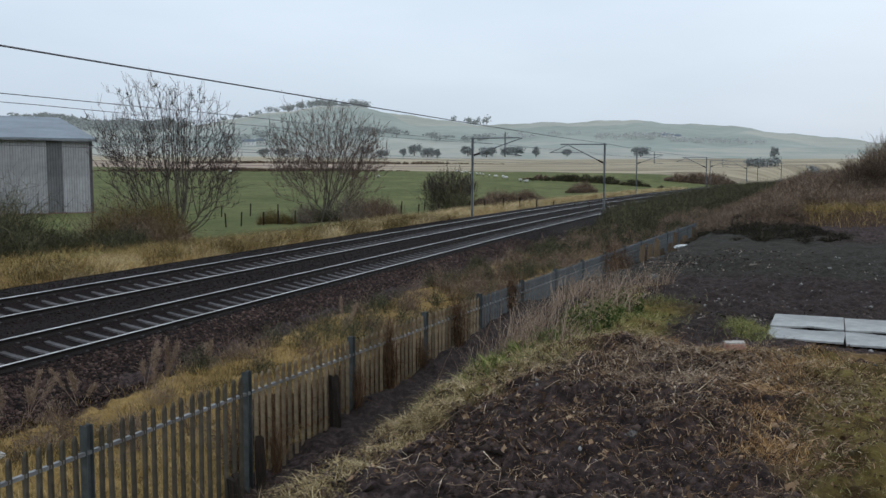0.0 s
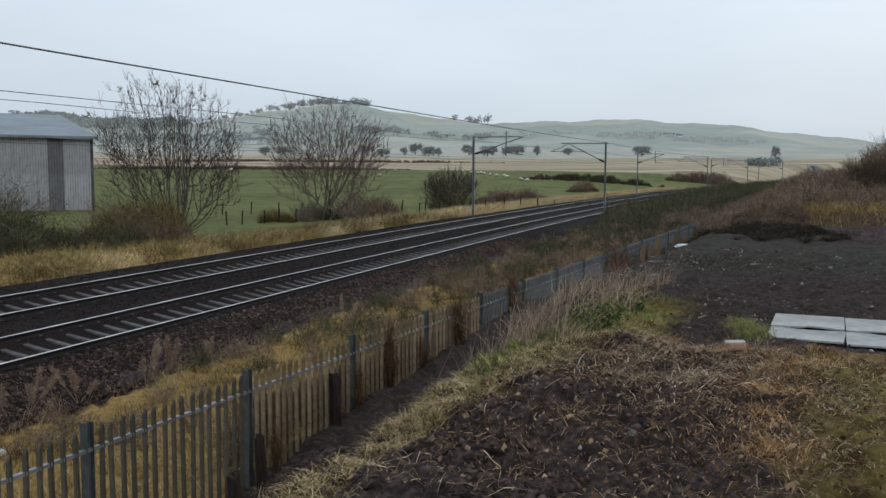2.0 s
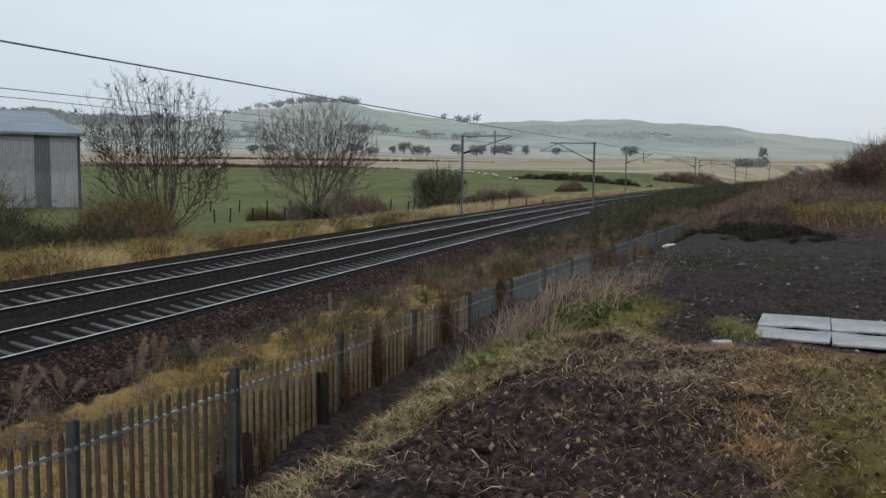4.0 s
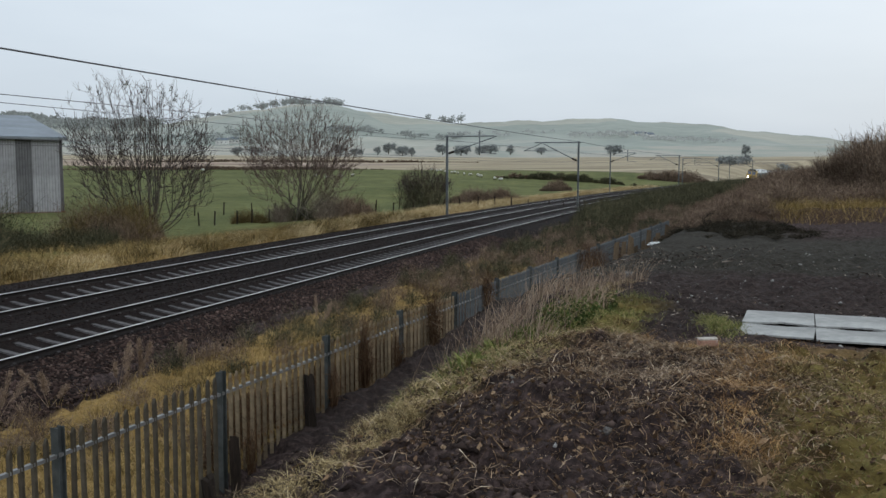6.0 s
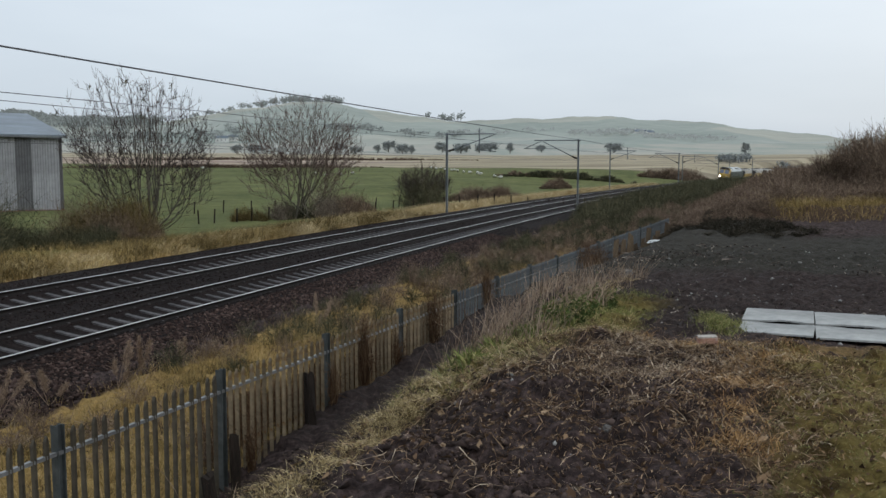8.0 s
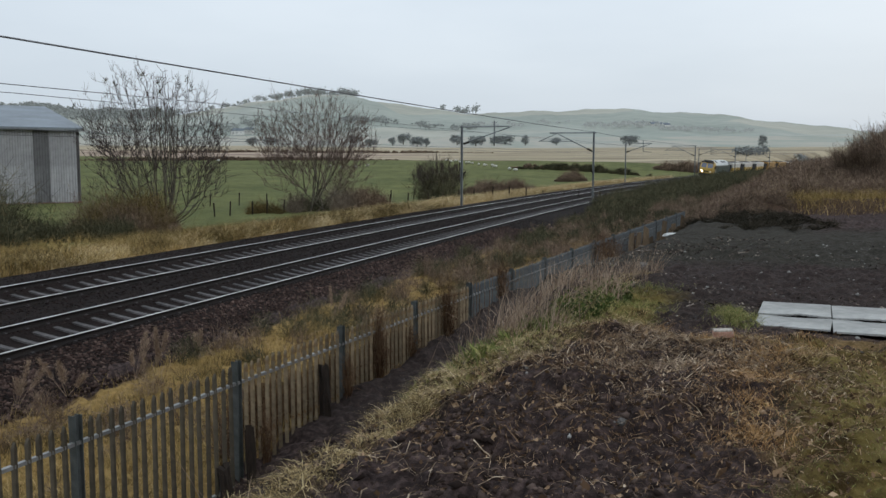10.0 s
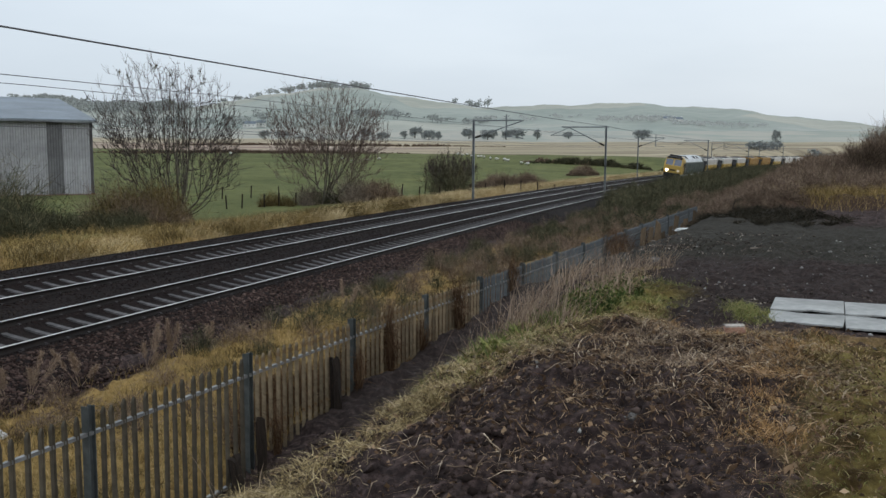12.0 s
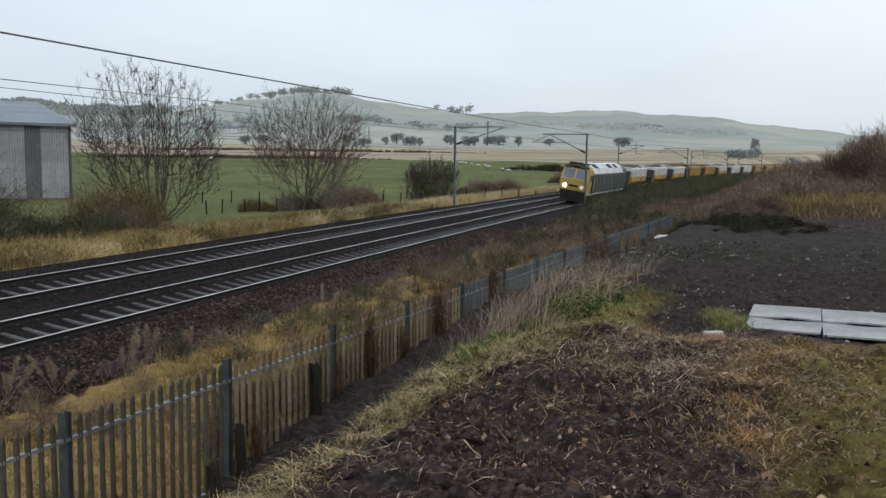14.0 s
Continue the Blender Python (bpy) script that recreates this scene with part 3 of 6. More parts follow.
wire("return_conductor", span_points([(-27.0, 6.75), (82.3, 6.65), (161.3, 6.5), (214.4, 6.4), (269.3, 6.35), (340, 6.3)], -1.95, 0, 0.12), 0.021, "thick dark conductor strung along the mast tops")
wire("contact_wire", span_points([(u, 5.0) for u, z in FAR_ST], TRACK_GAP, 0, 0.05), 0.009, "thin contact wire over the far track")

# ---- palisade fence ----
def pale_mesh(h):
    """A corrugated steel pale with a pointed head."""
    bm = bmesh.new()
    front = [(-0.032, 0.028), (-0.018, 0.0), (-0.007, 0.022), (0.007, 0.022), (0.018, 0.0), (0.032, 0.028)]
    ring = front + [(a, b + 0.006) for a, b in front[::-1]]
    rows = [[bm.verts.new((a * k, b, z)) for a, b in ring] for z, k in ((0, 1.0), (h - 0.07, 1.0), (h - 0.005, 0.18))]
    n = len(ring)
    for p, q in zip(rows, rows[1:]):
        for i in range(n):
            bm.faces.new((p[i], p[(i + 1) % n], q[(i + 1) % n], q[i]))
    for row in (rows[0], rows[-1]):
        for i in range(5):
            bm.faces.new((row[i], row[i + 1], row[n - 2 - i], row[n - 1 - i]))
    bmesh.ops.recalc_face_normals(bm, faces=bm.faces)
    me = bpy.data.meshes.new("pale")
    bm.to_mesh(me)
    bm.free()
    return me


def ibeam_post(h):
    bm = boxes(((0.10, 0.008, h), Matrix.Translation((0, -0.045, h / 2))), ((0.10, 0.008, h), Matrix.Translation((0, 0.045, h / 2))), ((0.008, 0.09, h), Matrix.Translation((0, 0, h / 2))))
    me = bpy.data.meshes.new("fence_post")
    bm.to_mesh(me)
    bm.free()
    return me


def build_fence():
    H = 1.78
    good = pale_mesh(H)
    good.materials.append(M_GALV)
    dull = pale_mesh(H)
    dull.materials.append(M_GALV_OLD)
    fresh = pale_mesh(H)
    fresh.materials.append(M_GALV_NEW)
    post = ibeam_post(1.9)
    post.materials.append(M_GALV_POST)
    fence = tagged(empty("palisade_fence"), "galvanised steel palisade fence with pointed pales", "fence")
    rnd = random.Random(5)
    turn = math.pi / 2 - F_HEAD
    first = 6.71 - 3 * 2.75
    for k in range(18):
        s0 = first + k * 2.75
        p = new("fence_post", post)
        p.parent = fence
        p.matrix_basis = Matrix.Translation(fence_at(s0, 0.0, F_TOP - 1.85)) @ Matrix.Rotation(turn + math.pi / 2, 4, "Z")
        z_top, z_low = F_TOP - 0.26, F_TOP - 1.66
        for z in (z_top, z_low):
            bm = boxes(((2.75, 0.006, 0.036), Matrix.Translation((1.375, 0, 0.006))), ((2.75, 0.05, 0.006), Matrix.Translation((1.375, 0.022, 0.024))))
            r = part("fence_rail", bm, M_GALV_RAIL, fence)
            r.matrix_basis = Matrix.Translation(fence_at(s0, 0.03, z)) @ Matrix.Rotation(turn, 4, "Z")
        for i in range(1, 17):
            o = new("pale", fresh if s0 > 17 else (good if s0 + i * 0.16 > 9.6 else dull))
            o.parent = fence
            o.matrix_basis = Matrix.Translation(fence_at(s0 + i * 2.75 / 17, 0.045, F_TOP - H + rnd.uniform(-0.015, 0.012))) @ Matrix.Rotation(turn, 4, "Z") @ pose(0, 0, 0, 0, rnd.uniform(-0.8, 0.8), 0)


build_fence()


def old_paling():
    """A broken row of rough planks standing before the far end of the steel fence."""
    t = tagged(empty("timber_paling"), "broken row of weathered brown timber planks by the steel fence", "fence")
    rnd = random.Random(17)
    s = 30.6
    while s < 47.0:
        p = fence_at(s, 0.8 + rnd.uniform(-0.1, 0.1))
        z = ground_z(p.x, p.y) - 0.2
        top = rnd.uniform(1.32, 1.62) if rnd.random() > 0.2 else rnd.uniform(1.05, 1.25)
        w, h = rnd.uniform(0.15, 0.22), top - z
        bm = bmesh.new()
        cut = rnd.uniform(-0.09, 0.09)
        lo = [bm.verts.new((a, b, 0)) for a, b in ((-w / 2, -0.02), (w / 2, -0.02), (w / 2, 0.02), (-w / 2, 0.02))]
        md = [bm.verts.new((v.co.x + rnd.uniform(-0.01, 0.01), v.co.y, h * 0.55)) for v in lo]
        hi = [bm.verts.new((v.co.x * 0.93, v.co.y, h + cut * (1 if v.co.x > 0 else -1))) for v in lo]
        for a, b in ((lo, md), (md, hi)):
            for i in range(4):
                bm.faces.new((a[i], a[(i + 1) % 4], b[(i + 1) % 4], b[i]))
        bm.faces.new(hi)
        bm.faces.new(lo[::-1])
        o = part("plank", bm, M_TIMBER, t)
        o.matrix_basis = pose(p.x, p.y, z, rnd.uniform(-4, 4), rnd.uniform(-5, 5), -14 + rnd.uniform(-14, 14))
        s += rnd.choice((0.75, 1.0, 1.2, 1.35))


old_paling()


def old_post(s, off, h, lean, r=0.05):
    p = fence_at(s, off)
    z = ground_z(p.x, p.y)
    bm = bmesh.new()
    bmesh.ops.create_cube(bm, size=1.0, matrix=Matrix.Translation((0, 0, h / 2 - 0.15)) @ Matrix.Diagonal((2 * r, 2 * r * 0.8, h + 0.3, 1)))
    bmesh.ops.subdivide_edges(bm, edges=bm.edges[:], cuts=2, use_grid_fill=True)
    rnd = random.Random(int(s * 100))
    for v in bm.verts:
        v.co += Vector((rnd.uniform(-1, 1), rnd.uniform(-1, 1), rnd.uniform(-1, 1) * (2.0 if v.co.z > h - 0.2 else 0.3))) * 0.026
    ob = part("old_fence_stump", bm, M_WOOD)
    ob.matrix_basis = Matrix.Translation((p.x, p.y, z)) @ pose(0, 0, 0, lean, lean * 0.6, 30)
    tagged(ob, "rotten brown timber stump beside the steel fence", "post", "timber stumps")


for s, off, h, lean, r in ((8.95, 0.2, 0.62, -4, 0.07), (9.45, 0.2, 0.80, 1, 0.05), (7.0, 0.28, 0.80, 5, 0.13), (11.4, 0.2, 0.78, -2, 0.06)):
    old_post(s, off, h, lean, r)


M_PLASTIC = simple("dirty_white_plastic", (0.42, 0.42, 0.41), (0.62, 0.62, 0.61), 12.0, rough=0.4, wear=((0.2, 0.17, 0.14), 6.0, 0.6))


# ---- loose boards, brick and rubble in the yard ----
def board(x, y, w, d, turn, row, z0, tilt, label):
    rnd = random.Random(int(x * 977 + y * 31))
    ns = 26
    a0, a1, deep = rnd.uniform(0.0, 0.3), rnd.uniform(0.75, 1.0), rnd.uniform(0.10, 0.17)
    edge = [deep * max(0.0, math.sin(math.pi * min(1, max(0, (i / ns - a0) / (a1 - a0))))) ** 1.5 * rnd.uniform(0.6, 1.1) + rnd.uniform(0, 0.012) for i in range(ns + 1)]
    front, back = [], []
    for i in range(ns + 1):
        xx = -w / 2 + w * i / ns
        wob = rnd.uniform(-0.003, 0.003)
        if row == "back":
            front.append((xx, -d / 2 + edge[i]))
            back.append((xx, d / 2 + wob))
        else:
            front.append((xx, -d / 2 + wob))
            back.append((xx, d / 2 - edge[i] * 0.6))
    bm = bmesh.new()
    rings = [[bm.verts.new((a, b, z)) for a, b in front + back[::-1]] for z in (-0.015, 0.011)]
    inner = [bm.verts.new((a * 0.99, b * 0.99, 0.015)) for a, b in front + back[::-1]]
    rings.append(inner)
    m = len(inner)
    for p, q in zip(rings, rings[1:]):
        for i in range(m):
            bm.faces.new((p[i], p[(i + 1) % m], q[(i + 1) % m], q[i]))
    for i in range(ns):
        bm.faces.new((inner[i], inner[i + 1], inner[m - 2 - i], inner[m - 1 - i]))
        b0 = rings[0]
        bm.faces.new((b0[m - 1 - i], b0[m - 2 - i], b0[i + 1], b0[i]))
    bmesh.ops.recalc_face_normals(bm, faces=bm.faces)
    ob = part("loose_board", bm, M_BOARD)
    ob.matrix_basis = pose(x, y, z0, tilt, -0.5, turn)
    tagged(ob, label, "board", "loose boards")


for k in range(3):
    for d, row, o, t in ((1.33, "back", -0.675, -24), (0.99, "front", 0.515, -23.7)):
        a = (k - 0.5) * 1.10
        z, tilt = (1.705, -0.6) if row == "back" else (1.685, 0.5)
        if row == "front" and k == 0:
            d, t, o = 0.90, -26.5, 0.48
        board(6.25 + 0.9135 * a - 0.4067 * o, 13.47 - 0.4067 * a - 0.9135 * o, 1.085, d, t + 0.3 * k, row, z, tilt, "weathered pale grey board lying on the dark ground")


M_MORTAR = simple("old_mortar", (0.312, 0.2765, 0.2352), (0.504, 0.4608, 0.4032), 30.0, wear=((0.24, 0.1382, 0.0896), 20.0, 0.58))


def brick_thing(x, y, turn):
    bm = boxes(((0.235, 0.11, 0.075), Matrix.Identity(4)), bevel=0.008)
    ob = part("loose_brick", bm, M_BRICK)
    ob.matrix_basis = pose(x, y, ground_z(x, y) + 0.12, 4, -3, turn)
    part("mortar", boxes(((0.225, 0.105, 0.022), Matrix.Translation((0, 0, 0.047))), bevel=0.006), M_MORTAR, ob, "pale mortar bed")
    tagged(ob, "old brick with pale mortar lying on the spoil", "brick")


brick_thing(3.47, 10.28, -8)


# ---- scattered stuff: blades, stems, twigs, stones ----
class Heap:
    """Collects strips and lumps for one joined mesh."""
    def __init__(self, seed):
        self.v, self.f, self.s, self.n = [], [], [], 0
        self.rng = np.random.default_rng(seed)

    def blades(self, base, height, width, lean, segs=3, spread=None):
        """base (n, 3); one curved, tapering blade each."""
        n = len(base)
        g = self.rng
        az = g.uniform(0, 2 * np.pi, n) if spread is None else spread
        out = np.stack([np.cos(az), np.sin(az), np.zeros(n)], -1)
        side = np.stack([-np.sin(az), np.cos(az), np.zeros(n)], -1)
        tw = g.uniform(0, np.pi, n)[:, None]
        side = side * np.cos(tw) + out * np.sin(tw)
        h = np.broadcast_to(height, (n,))[:, None]
        ln = np.broadcast_to(lean, (n,))[:, None]
        w = np.broadcast_to(width, (n,))[:, None]
        rows = []
        for i in range(segs + 1):
            k = i / segs
            c = base + np.array([0, 0, 1.0]) * h * (k - 0.35 * ln * k * k) + out * h * ln * k ** 1.7
            ww = w * (1 - k) if i else w * 0.7
            if i == segs:
                rows.append(c[:, None, :])
            else:
                rows.append(np.stack([c - side * ww / 2, c + side * ww / 2], 1))
        pts = np.concatenate(rows, 1)
        per = 2 * segs + 1
        idx = []
        sizes = []
        for i in range(segs - 1):
            idx.append([2 * i, 2 * i + 1, 2 * i + 3, 2 * i + 2])
            sizes.append(4)
        idx.append([2 * segs - 2, 2 * segs - 1, 2 * segs])
        sizes.append(3)
        flat = np.concatenate([np.array(a) for a in idx])
        f = (np.arange(n) * per)[:, None] + flat[None, :] + self.n
        self.v.append(pts.reshape(-1, 3))
        self.f.append(f.ravel())
        self.s.append(np.tile(sizes, n))
        self.n += n * per

    def sticks(self, a, b, r):
        """Three-sided sticks from a to b."""
        n = len(a)
        d = b - a
        d = d / (np.linalg.norm(d, axis=1, keepdims=True) + 1e-9)
        ref = np.where(np.abs(d[:, 2:3]) > 0.9, np.array([[1.0, 0, 0]]), np.array([[0, 0, 1.0]]))
        s = np.cross(d, ref)
        s /= np.linalg.norm(s, axis=1, keepdims=True) + 1e-9
        t = np.cross(d, s)
        r = np.broadcast_to(r, (n,))[:, None]
        ring = [s * np.cos(q) + t * np.sin(q) for q in (0, 2.094, 4.189)]
        pts = np.stack([a + q * r for q in ring] + [b + q * r * 0.55 for q in ring], 1)
        flat = np.array([0, 1, 4, 3, 1, 2, 5, 4, 2, 0, 3, 5])
        f = (np.arange(n) * 6)[:, None] + flat[None, :] + self.n
        self.v.append(pts.reshape(-1, 3))
        self.f.append(f.ravel())
        self.s.append(np.tile([4, 4, 4], n))
        self.n += n * 6

    def strips(self, a, b, w):
        """Flat tapering twigs from a to b, turned at random about their length."""
        n = len(a)
        d = b - a
        s = np.cross(d, self.rng.normal(size=(n, 3)))
        s /= np.linalg.norm(s, axis=1, keepdims=True) + 1e-9
        w = np.broadcast_to(w, (n,))[:, None] * 0.5
        pts = np.stack([a - s * w, a + s * w, b + s * w * 0.5, b - s * w * 0.5], 1)
        f = (np.arange(n) * 4)[:, None] + np.array([0, 1, 2, 3])[None, :] + self.n
        self.v.append(pts.reshape(-1, 3))
        self.f.append(f.ravel())
        self.s.append(np.tile([4], n))
        self.n += n * 4

    def leaves(self, p, size):
        """Small folded leaves, turned at random."""
        n = len(p)
        g = self.rng
        a = g.normal(size=(n, 3))
        a /= np.linalg.norm(a, axis=1, keepdims=True)
        b = np.cross(a, g.normal(size=(n, 3)))
        b /= np.linalg.norm(b, axis=1, keepdims=True)
        c = np.cross(a, b)
        s = np.broadcast_to(size, (n,))[:, None]
        pts = np.stack([p - a * s * 0.5, p + b * s * 0.32 + c * s * 0.1, p + a * s * 0.5, p - b * s * 0.32 + c * s * 0.1], 1)
        f = (np.arange(n) * 4)[:, None] + np.array([0, 1, 2, 0, 2, 3])[None, :] + self.n
        self.v.append(pts.reshape(-1, 3))
        self.f.append(f.ravel())
        self.s.append(np.tile([3, 3], n))
        self.n += n * 4

    def lumps(self, p, size):
        """Irregular eight-sided stones."""
        n = len(p)
        g = self.rng
        base = np.array([[1, 0, 0], [-1, 0, 0], [0, 1, 0], [0, -1, 0], [0, 0, 1], [0, 0, -1.0]])
        an = g.uniform(0, 2 * np.pi, n)
        s = np.broadcast_to(size, (n,))[:, None, None]
        q = base[None] * g.uniform(0.6, 1.25, (n, 6, 1)) + g.normal(0, 0.16, (n, 6, 3))
        q = q * np.array([1, 0.8, 0.6])
        x = q[..., 0] * np.cos(an)[:, None] - q[..., 1] * np.sin(an)[:, None]
        y = q[..., 0] * np.sin(an)[:, None] + q[..., 1] * np.cos(an)[:, None]
        q = np.stack([x, y, q[..., 2]], -1) * s + p[:, None, :]
        flat = np.array([0, 2, 4, 2, 1, 4, 1, 3, 4, 3, 0, 4, 2, 0, 5, 1, 2, 5, 3, 1, 5, 0, 3, 5])
        f = (np.arange(n) * 6)[:, None] + flat[None, :] + self.n
        self.v.append(q.reshape(-1, 3))
        self.f.append(f.ravel())
        self.s.append(np.tile([3] * 8, n))
        self.n += n * 6

    def done(self, name, material, label="", category="", parent=None, kind="stuff"):
        me = mesh_from(name, np.concatenate(self.v), np.concatenate(self.f), np.concatenate(self.s))
        ob = link(name, me, material, parent)
        if label:
            tagged(ob, label, category, kind=kind)
        return ob


def on_ground(x, y, up=0.0):
    z, _ = lay(x, y)
    return np.stack([x, y, z + up], -1)


def by_line(u, lat):
    a = HEAD + np.arctan(2 * CURVE_K * np.maximum(u - CURVE0, 0))
    return (ALONG[0] * u + LEFT[0] * (A_NEAR - bend(u)) - np.cos(a) * lat, ALONG[1] * u + LEFT[1] * (A_NEAR - bend(u)) + np.sin(a) * lat)


def by_fence(s, off):
    return F_ALONG[0] * s + F_LEFT[0] * (F_OFF - off), F_ALONG[1] * s + F_LEFT[1] * (F_OFF - off)


def clumped(g, n, u0, u1, v0, v1, clumps, spread):
    """Points gathered round random clumps, within a stretch."""
    cu, cv = g.uniform(u0, u1, clumps), g.uniform(v0, v1, clumps)
    k = g.integers(0, clumps, n)
    return np.clip(cu[k] + g.normal(0, spread, n), u0, u1), np.clip(cv[k] + g.normal(0, spread, n), v0, v1)


def build_stones():
    h = Heap(11)
    g = h.rng
    n = 90000
    u = -6 + 70 * g.uniform(0, 1, n) ** 1.5
    lat = g.uniform(-3.1, TRACK_GAP + 4.9, n)
    x, y = by_line(u, lat)
    z = np.interp(lat, [-3.1] + [v for v, _ in BED] + [TRACK_GAP + 2.8, TRACK_GAP + 4.1, TRACK_GAP + 4.9], [-0.62] + [q for _, q in BED] + [0.35, 0.14, -0.22])
    on_rail = np.minimum(np.abs(np.abs(lat) - 0.75), np.abs(np.abs(lat - TRACK_GAP) - 0.75)) < 0.11
    inside = np.minimum(np.abs(lat), np.abs(lat - TRACK_GAP)) < 0.5
    z = np.where(on_rail, z - 0.06, np.where(inside, z - 0.028, z - 0.006))
    h.lumps(np.stack([x, y, z], -1), g.uniform(0.025, 0.06, n))
    h.done("ballast_stones", M_STONE, "loose angular dark ballast stones along the tracks", "stones")
    h = Heap(14)
    g = h.rng
    n = 36000
    u = -6 + 62 * g.uniform(0, 1, n) ** 1.5
    lat = -3.5 + 2.5 * g.uniform(0, 1, n) ** 0.9
    x, y = by_line(u, lat)
    z = np.interp(lat, [-3.5, -3.1] + [v for v, _ in BED], [-0.62, -0.62] + [q for _, q in BED])
    h.lumps(np.stack([x, y, z], -1), 0.03 + 0.055 * g.uniform(0, 1, n) ** 2)
    h.done("shoulder_stones", M_SHOULDER, "coarse brown ballast stones on the shoulder", "stones")
    h = Heap(12)
    g = h.rng
    x, y = g.uniform(-2.5, 18, 5500), 4.5 + 22 * g.uniform(0, 1, 5500) ** 0.9
    keep = (F_OFF - (x * F_LEFT[0] + y * F_LEFT[1])) > 0.4
    keep &= lumps_of(x, y, 2.2, 51) + g.normal(0, 0.5, len(x)) > 0.15
    x, y = x[keep], y[keep]
    h.lumps(on_ground(x, y, 0.0), 0.010 + 0.055 * g.uniform(0, 1, len(x)) ** 5 + 0.012 * (y > 14))
    h.done("rubble_stones", M_RUBBLE, "small pale stones scattered over dark spoil", "stones")
    h = Heap(13)
    g = h.rng
    n = 30000
    x, y = g.uniform(-2.5, 4.8, n), 4.5 + 8 * g.uniform(0, 1, n)
    keep = (x / y < 0.36 + g.normal(0, 0.02, n)) & ((F_OFF - (x * F_LEFT[0] + y * F_LEFT[1])) > 0.4) & (lumps_of(x, y, 0.8, 52) + g.normal(0, 0.4, n) > 0)
    x, y = x[keep], y[keep]
    h.lumps(on_ground(x, y, -0.005), 0.010 + 0.06 * g.uniform(0, 1, len(x)) ** 3)
    h.done("soil_clods", M_GROUND_CLOD, "lumps of dark soil on the spoil heap", "soil")


M_SHOULDER = island_mat("brown_ballast", [(0.0, (0.01635, 0.01049, 0.009104)), (0.5, (0.04495, 0.02848, 0.02506)), (0.85, (0.07763, 0.05096, 0.04403)), (1.0, (0.139, 0.09749, 0.08346))])
M_GROUND_CLOD = island_mat("soil_clod", [(0.0, (0.01504, 0.01033, 0.008936)), (0.6, (0.04645, 0.03239, 0.0283)), (1.0, (0.1161, 0.08267, 0.07149))])
build_stones()


def bushes(h, centres, radius, height, stems, width, twigs=3, squash=1.0):
    """Rounded shrubs: stems run out from each centre to an uneven dome and carry side twigs."""
    g = h.rng
    n = len(centres)
    c = np.repeat(centres, stems, 0)
    m = len(c)
    rad = np.repeat(np.broadcast_to(radius, (n,)), stems)
    hei = np.repeat(np.broadcast_to(height, (n,)), stems)
    az, el = g.uniform(0, 2 * np.pi, m), g.uniform(0.05, 1.0, m) ** 0.7
    reach = g.uniform(0.55, 1.08, m)
    flat = np.sqrt(np.maximum(1 - el * el, 0)) * reach
    tip = c + np.stack([np.cos(az) * flat * rad, np.sin(az) * flat * rad, el * reach * hei], -1)
    base = c + np.stack([g.normal(0, 0.25, m) * rad, g.normal(0, 0.25, m) * rad, np.full(m, -0.05)], -1)
    mid = base * 0.45 + tip * 0.55 + g.normal(0, 0.06, (m, 3)) * hei[:, None] + np.array([0, 0, 0.06]) * hei[:, None]
    h.strips(base, mid, width)
    h.strips(mid, tip, width * 0.75)
    for k in range(twigs):
        f = g.uniform(0.2, 1.0, m)[:, None]
        p = mid * (1 - f) + tip * f
        h.strips(p, p + g.normal(0, 0.17, (m, 3)) * hei[:, None] + np.array([0, 0, 0.08]) * hei[:, None], width * 0.6)


M_DARK_BRAMBLE = island_mat("dark_bramble", [(0.0, (0.0132, 0.01316, 0.01012)), (0.6, (0.033, 0.03036, 0.02226)), (1.0, (0.0825, 0.06274, 0.04554))])
M_DOCK = island_mat("dock_leaf", [(0.0, (0.05, 0.065, 0.02)), (0.5, (0.10, 0.125, 0.035)), (0.85, (0.17, 0.18, 0.055)), (1.0, (0.26, 0.22, 0.10))])
M_SCRAP = island_mat("grey_scrap", [(0.0, (0.027, 0.0216, 0.02025)), (0.6, (0.08775, 0.0702, 0.0621)), (0.9, (0.1755, 0.1418, 0.1215)), (1.0, (0.378, 0.324, 0.2835))])
M_RUSSET = island_mat("russet_weed", [(0.0, (0.04, 0.022, 0.014)), (0.6, (0.10, 0.058, 0.034)), (1.0, (0.19, 0.12, 0.07))])
M_CHAFF = island_mat("chaff", [(0.0, (0.0994, 0.06796, 0.04864)), (0.5, (0.2234, 0.1612, 0.1155)), (0.85, (0.3973, 0.3003, 0.2203)), (1.0, (0.6954, 0.569, 0.4256))])
M_PLUME = island_mat("dead_seed_head", [(0.0, (0.1275, 0.08522, 0.06178)), (0.5, (0.255, 0.1821, 0.1345)), (1.0, (0.408, 0.3099, 0.2326))])


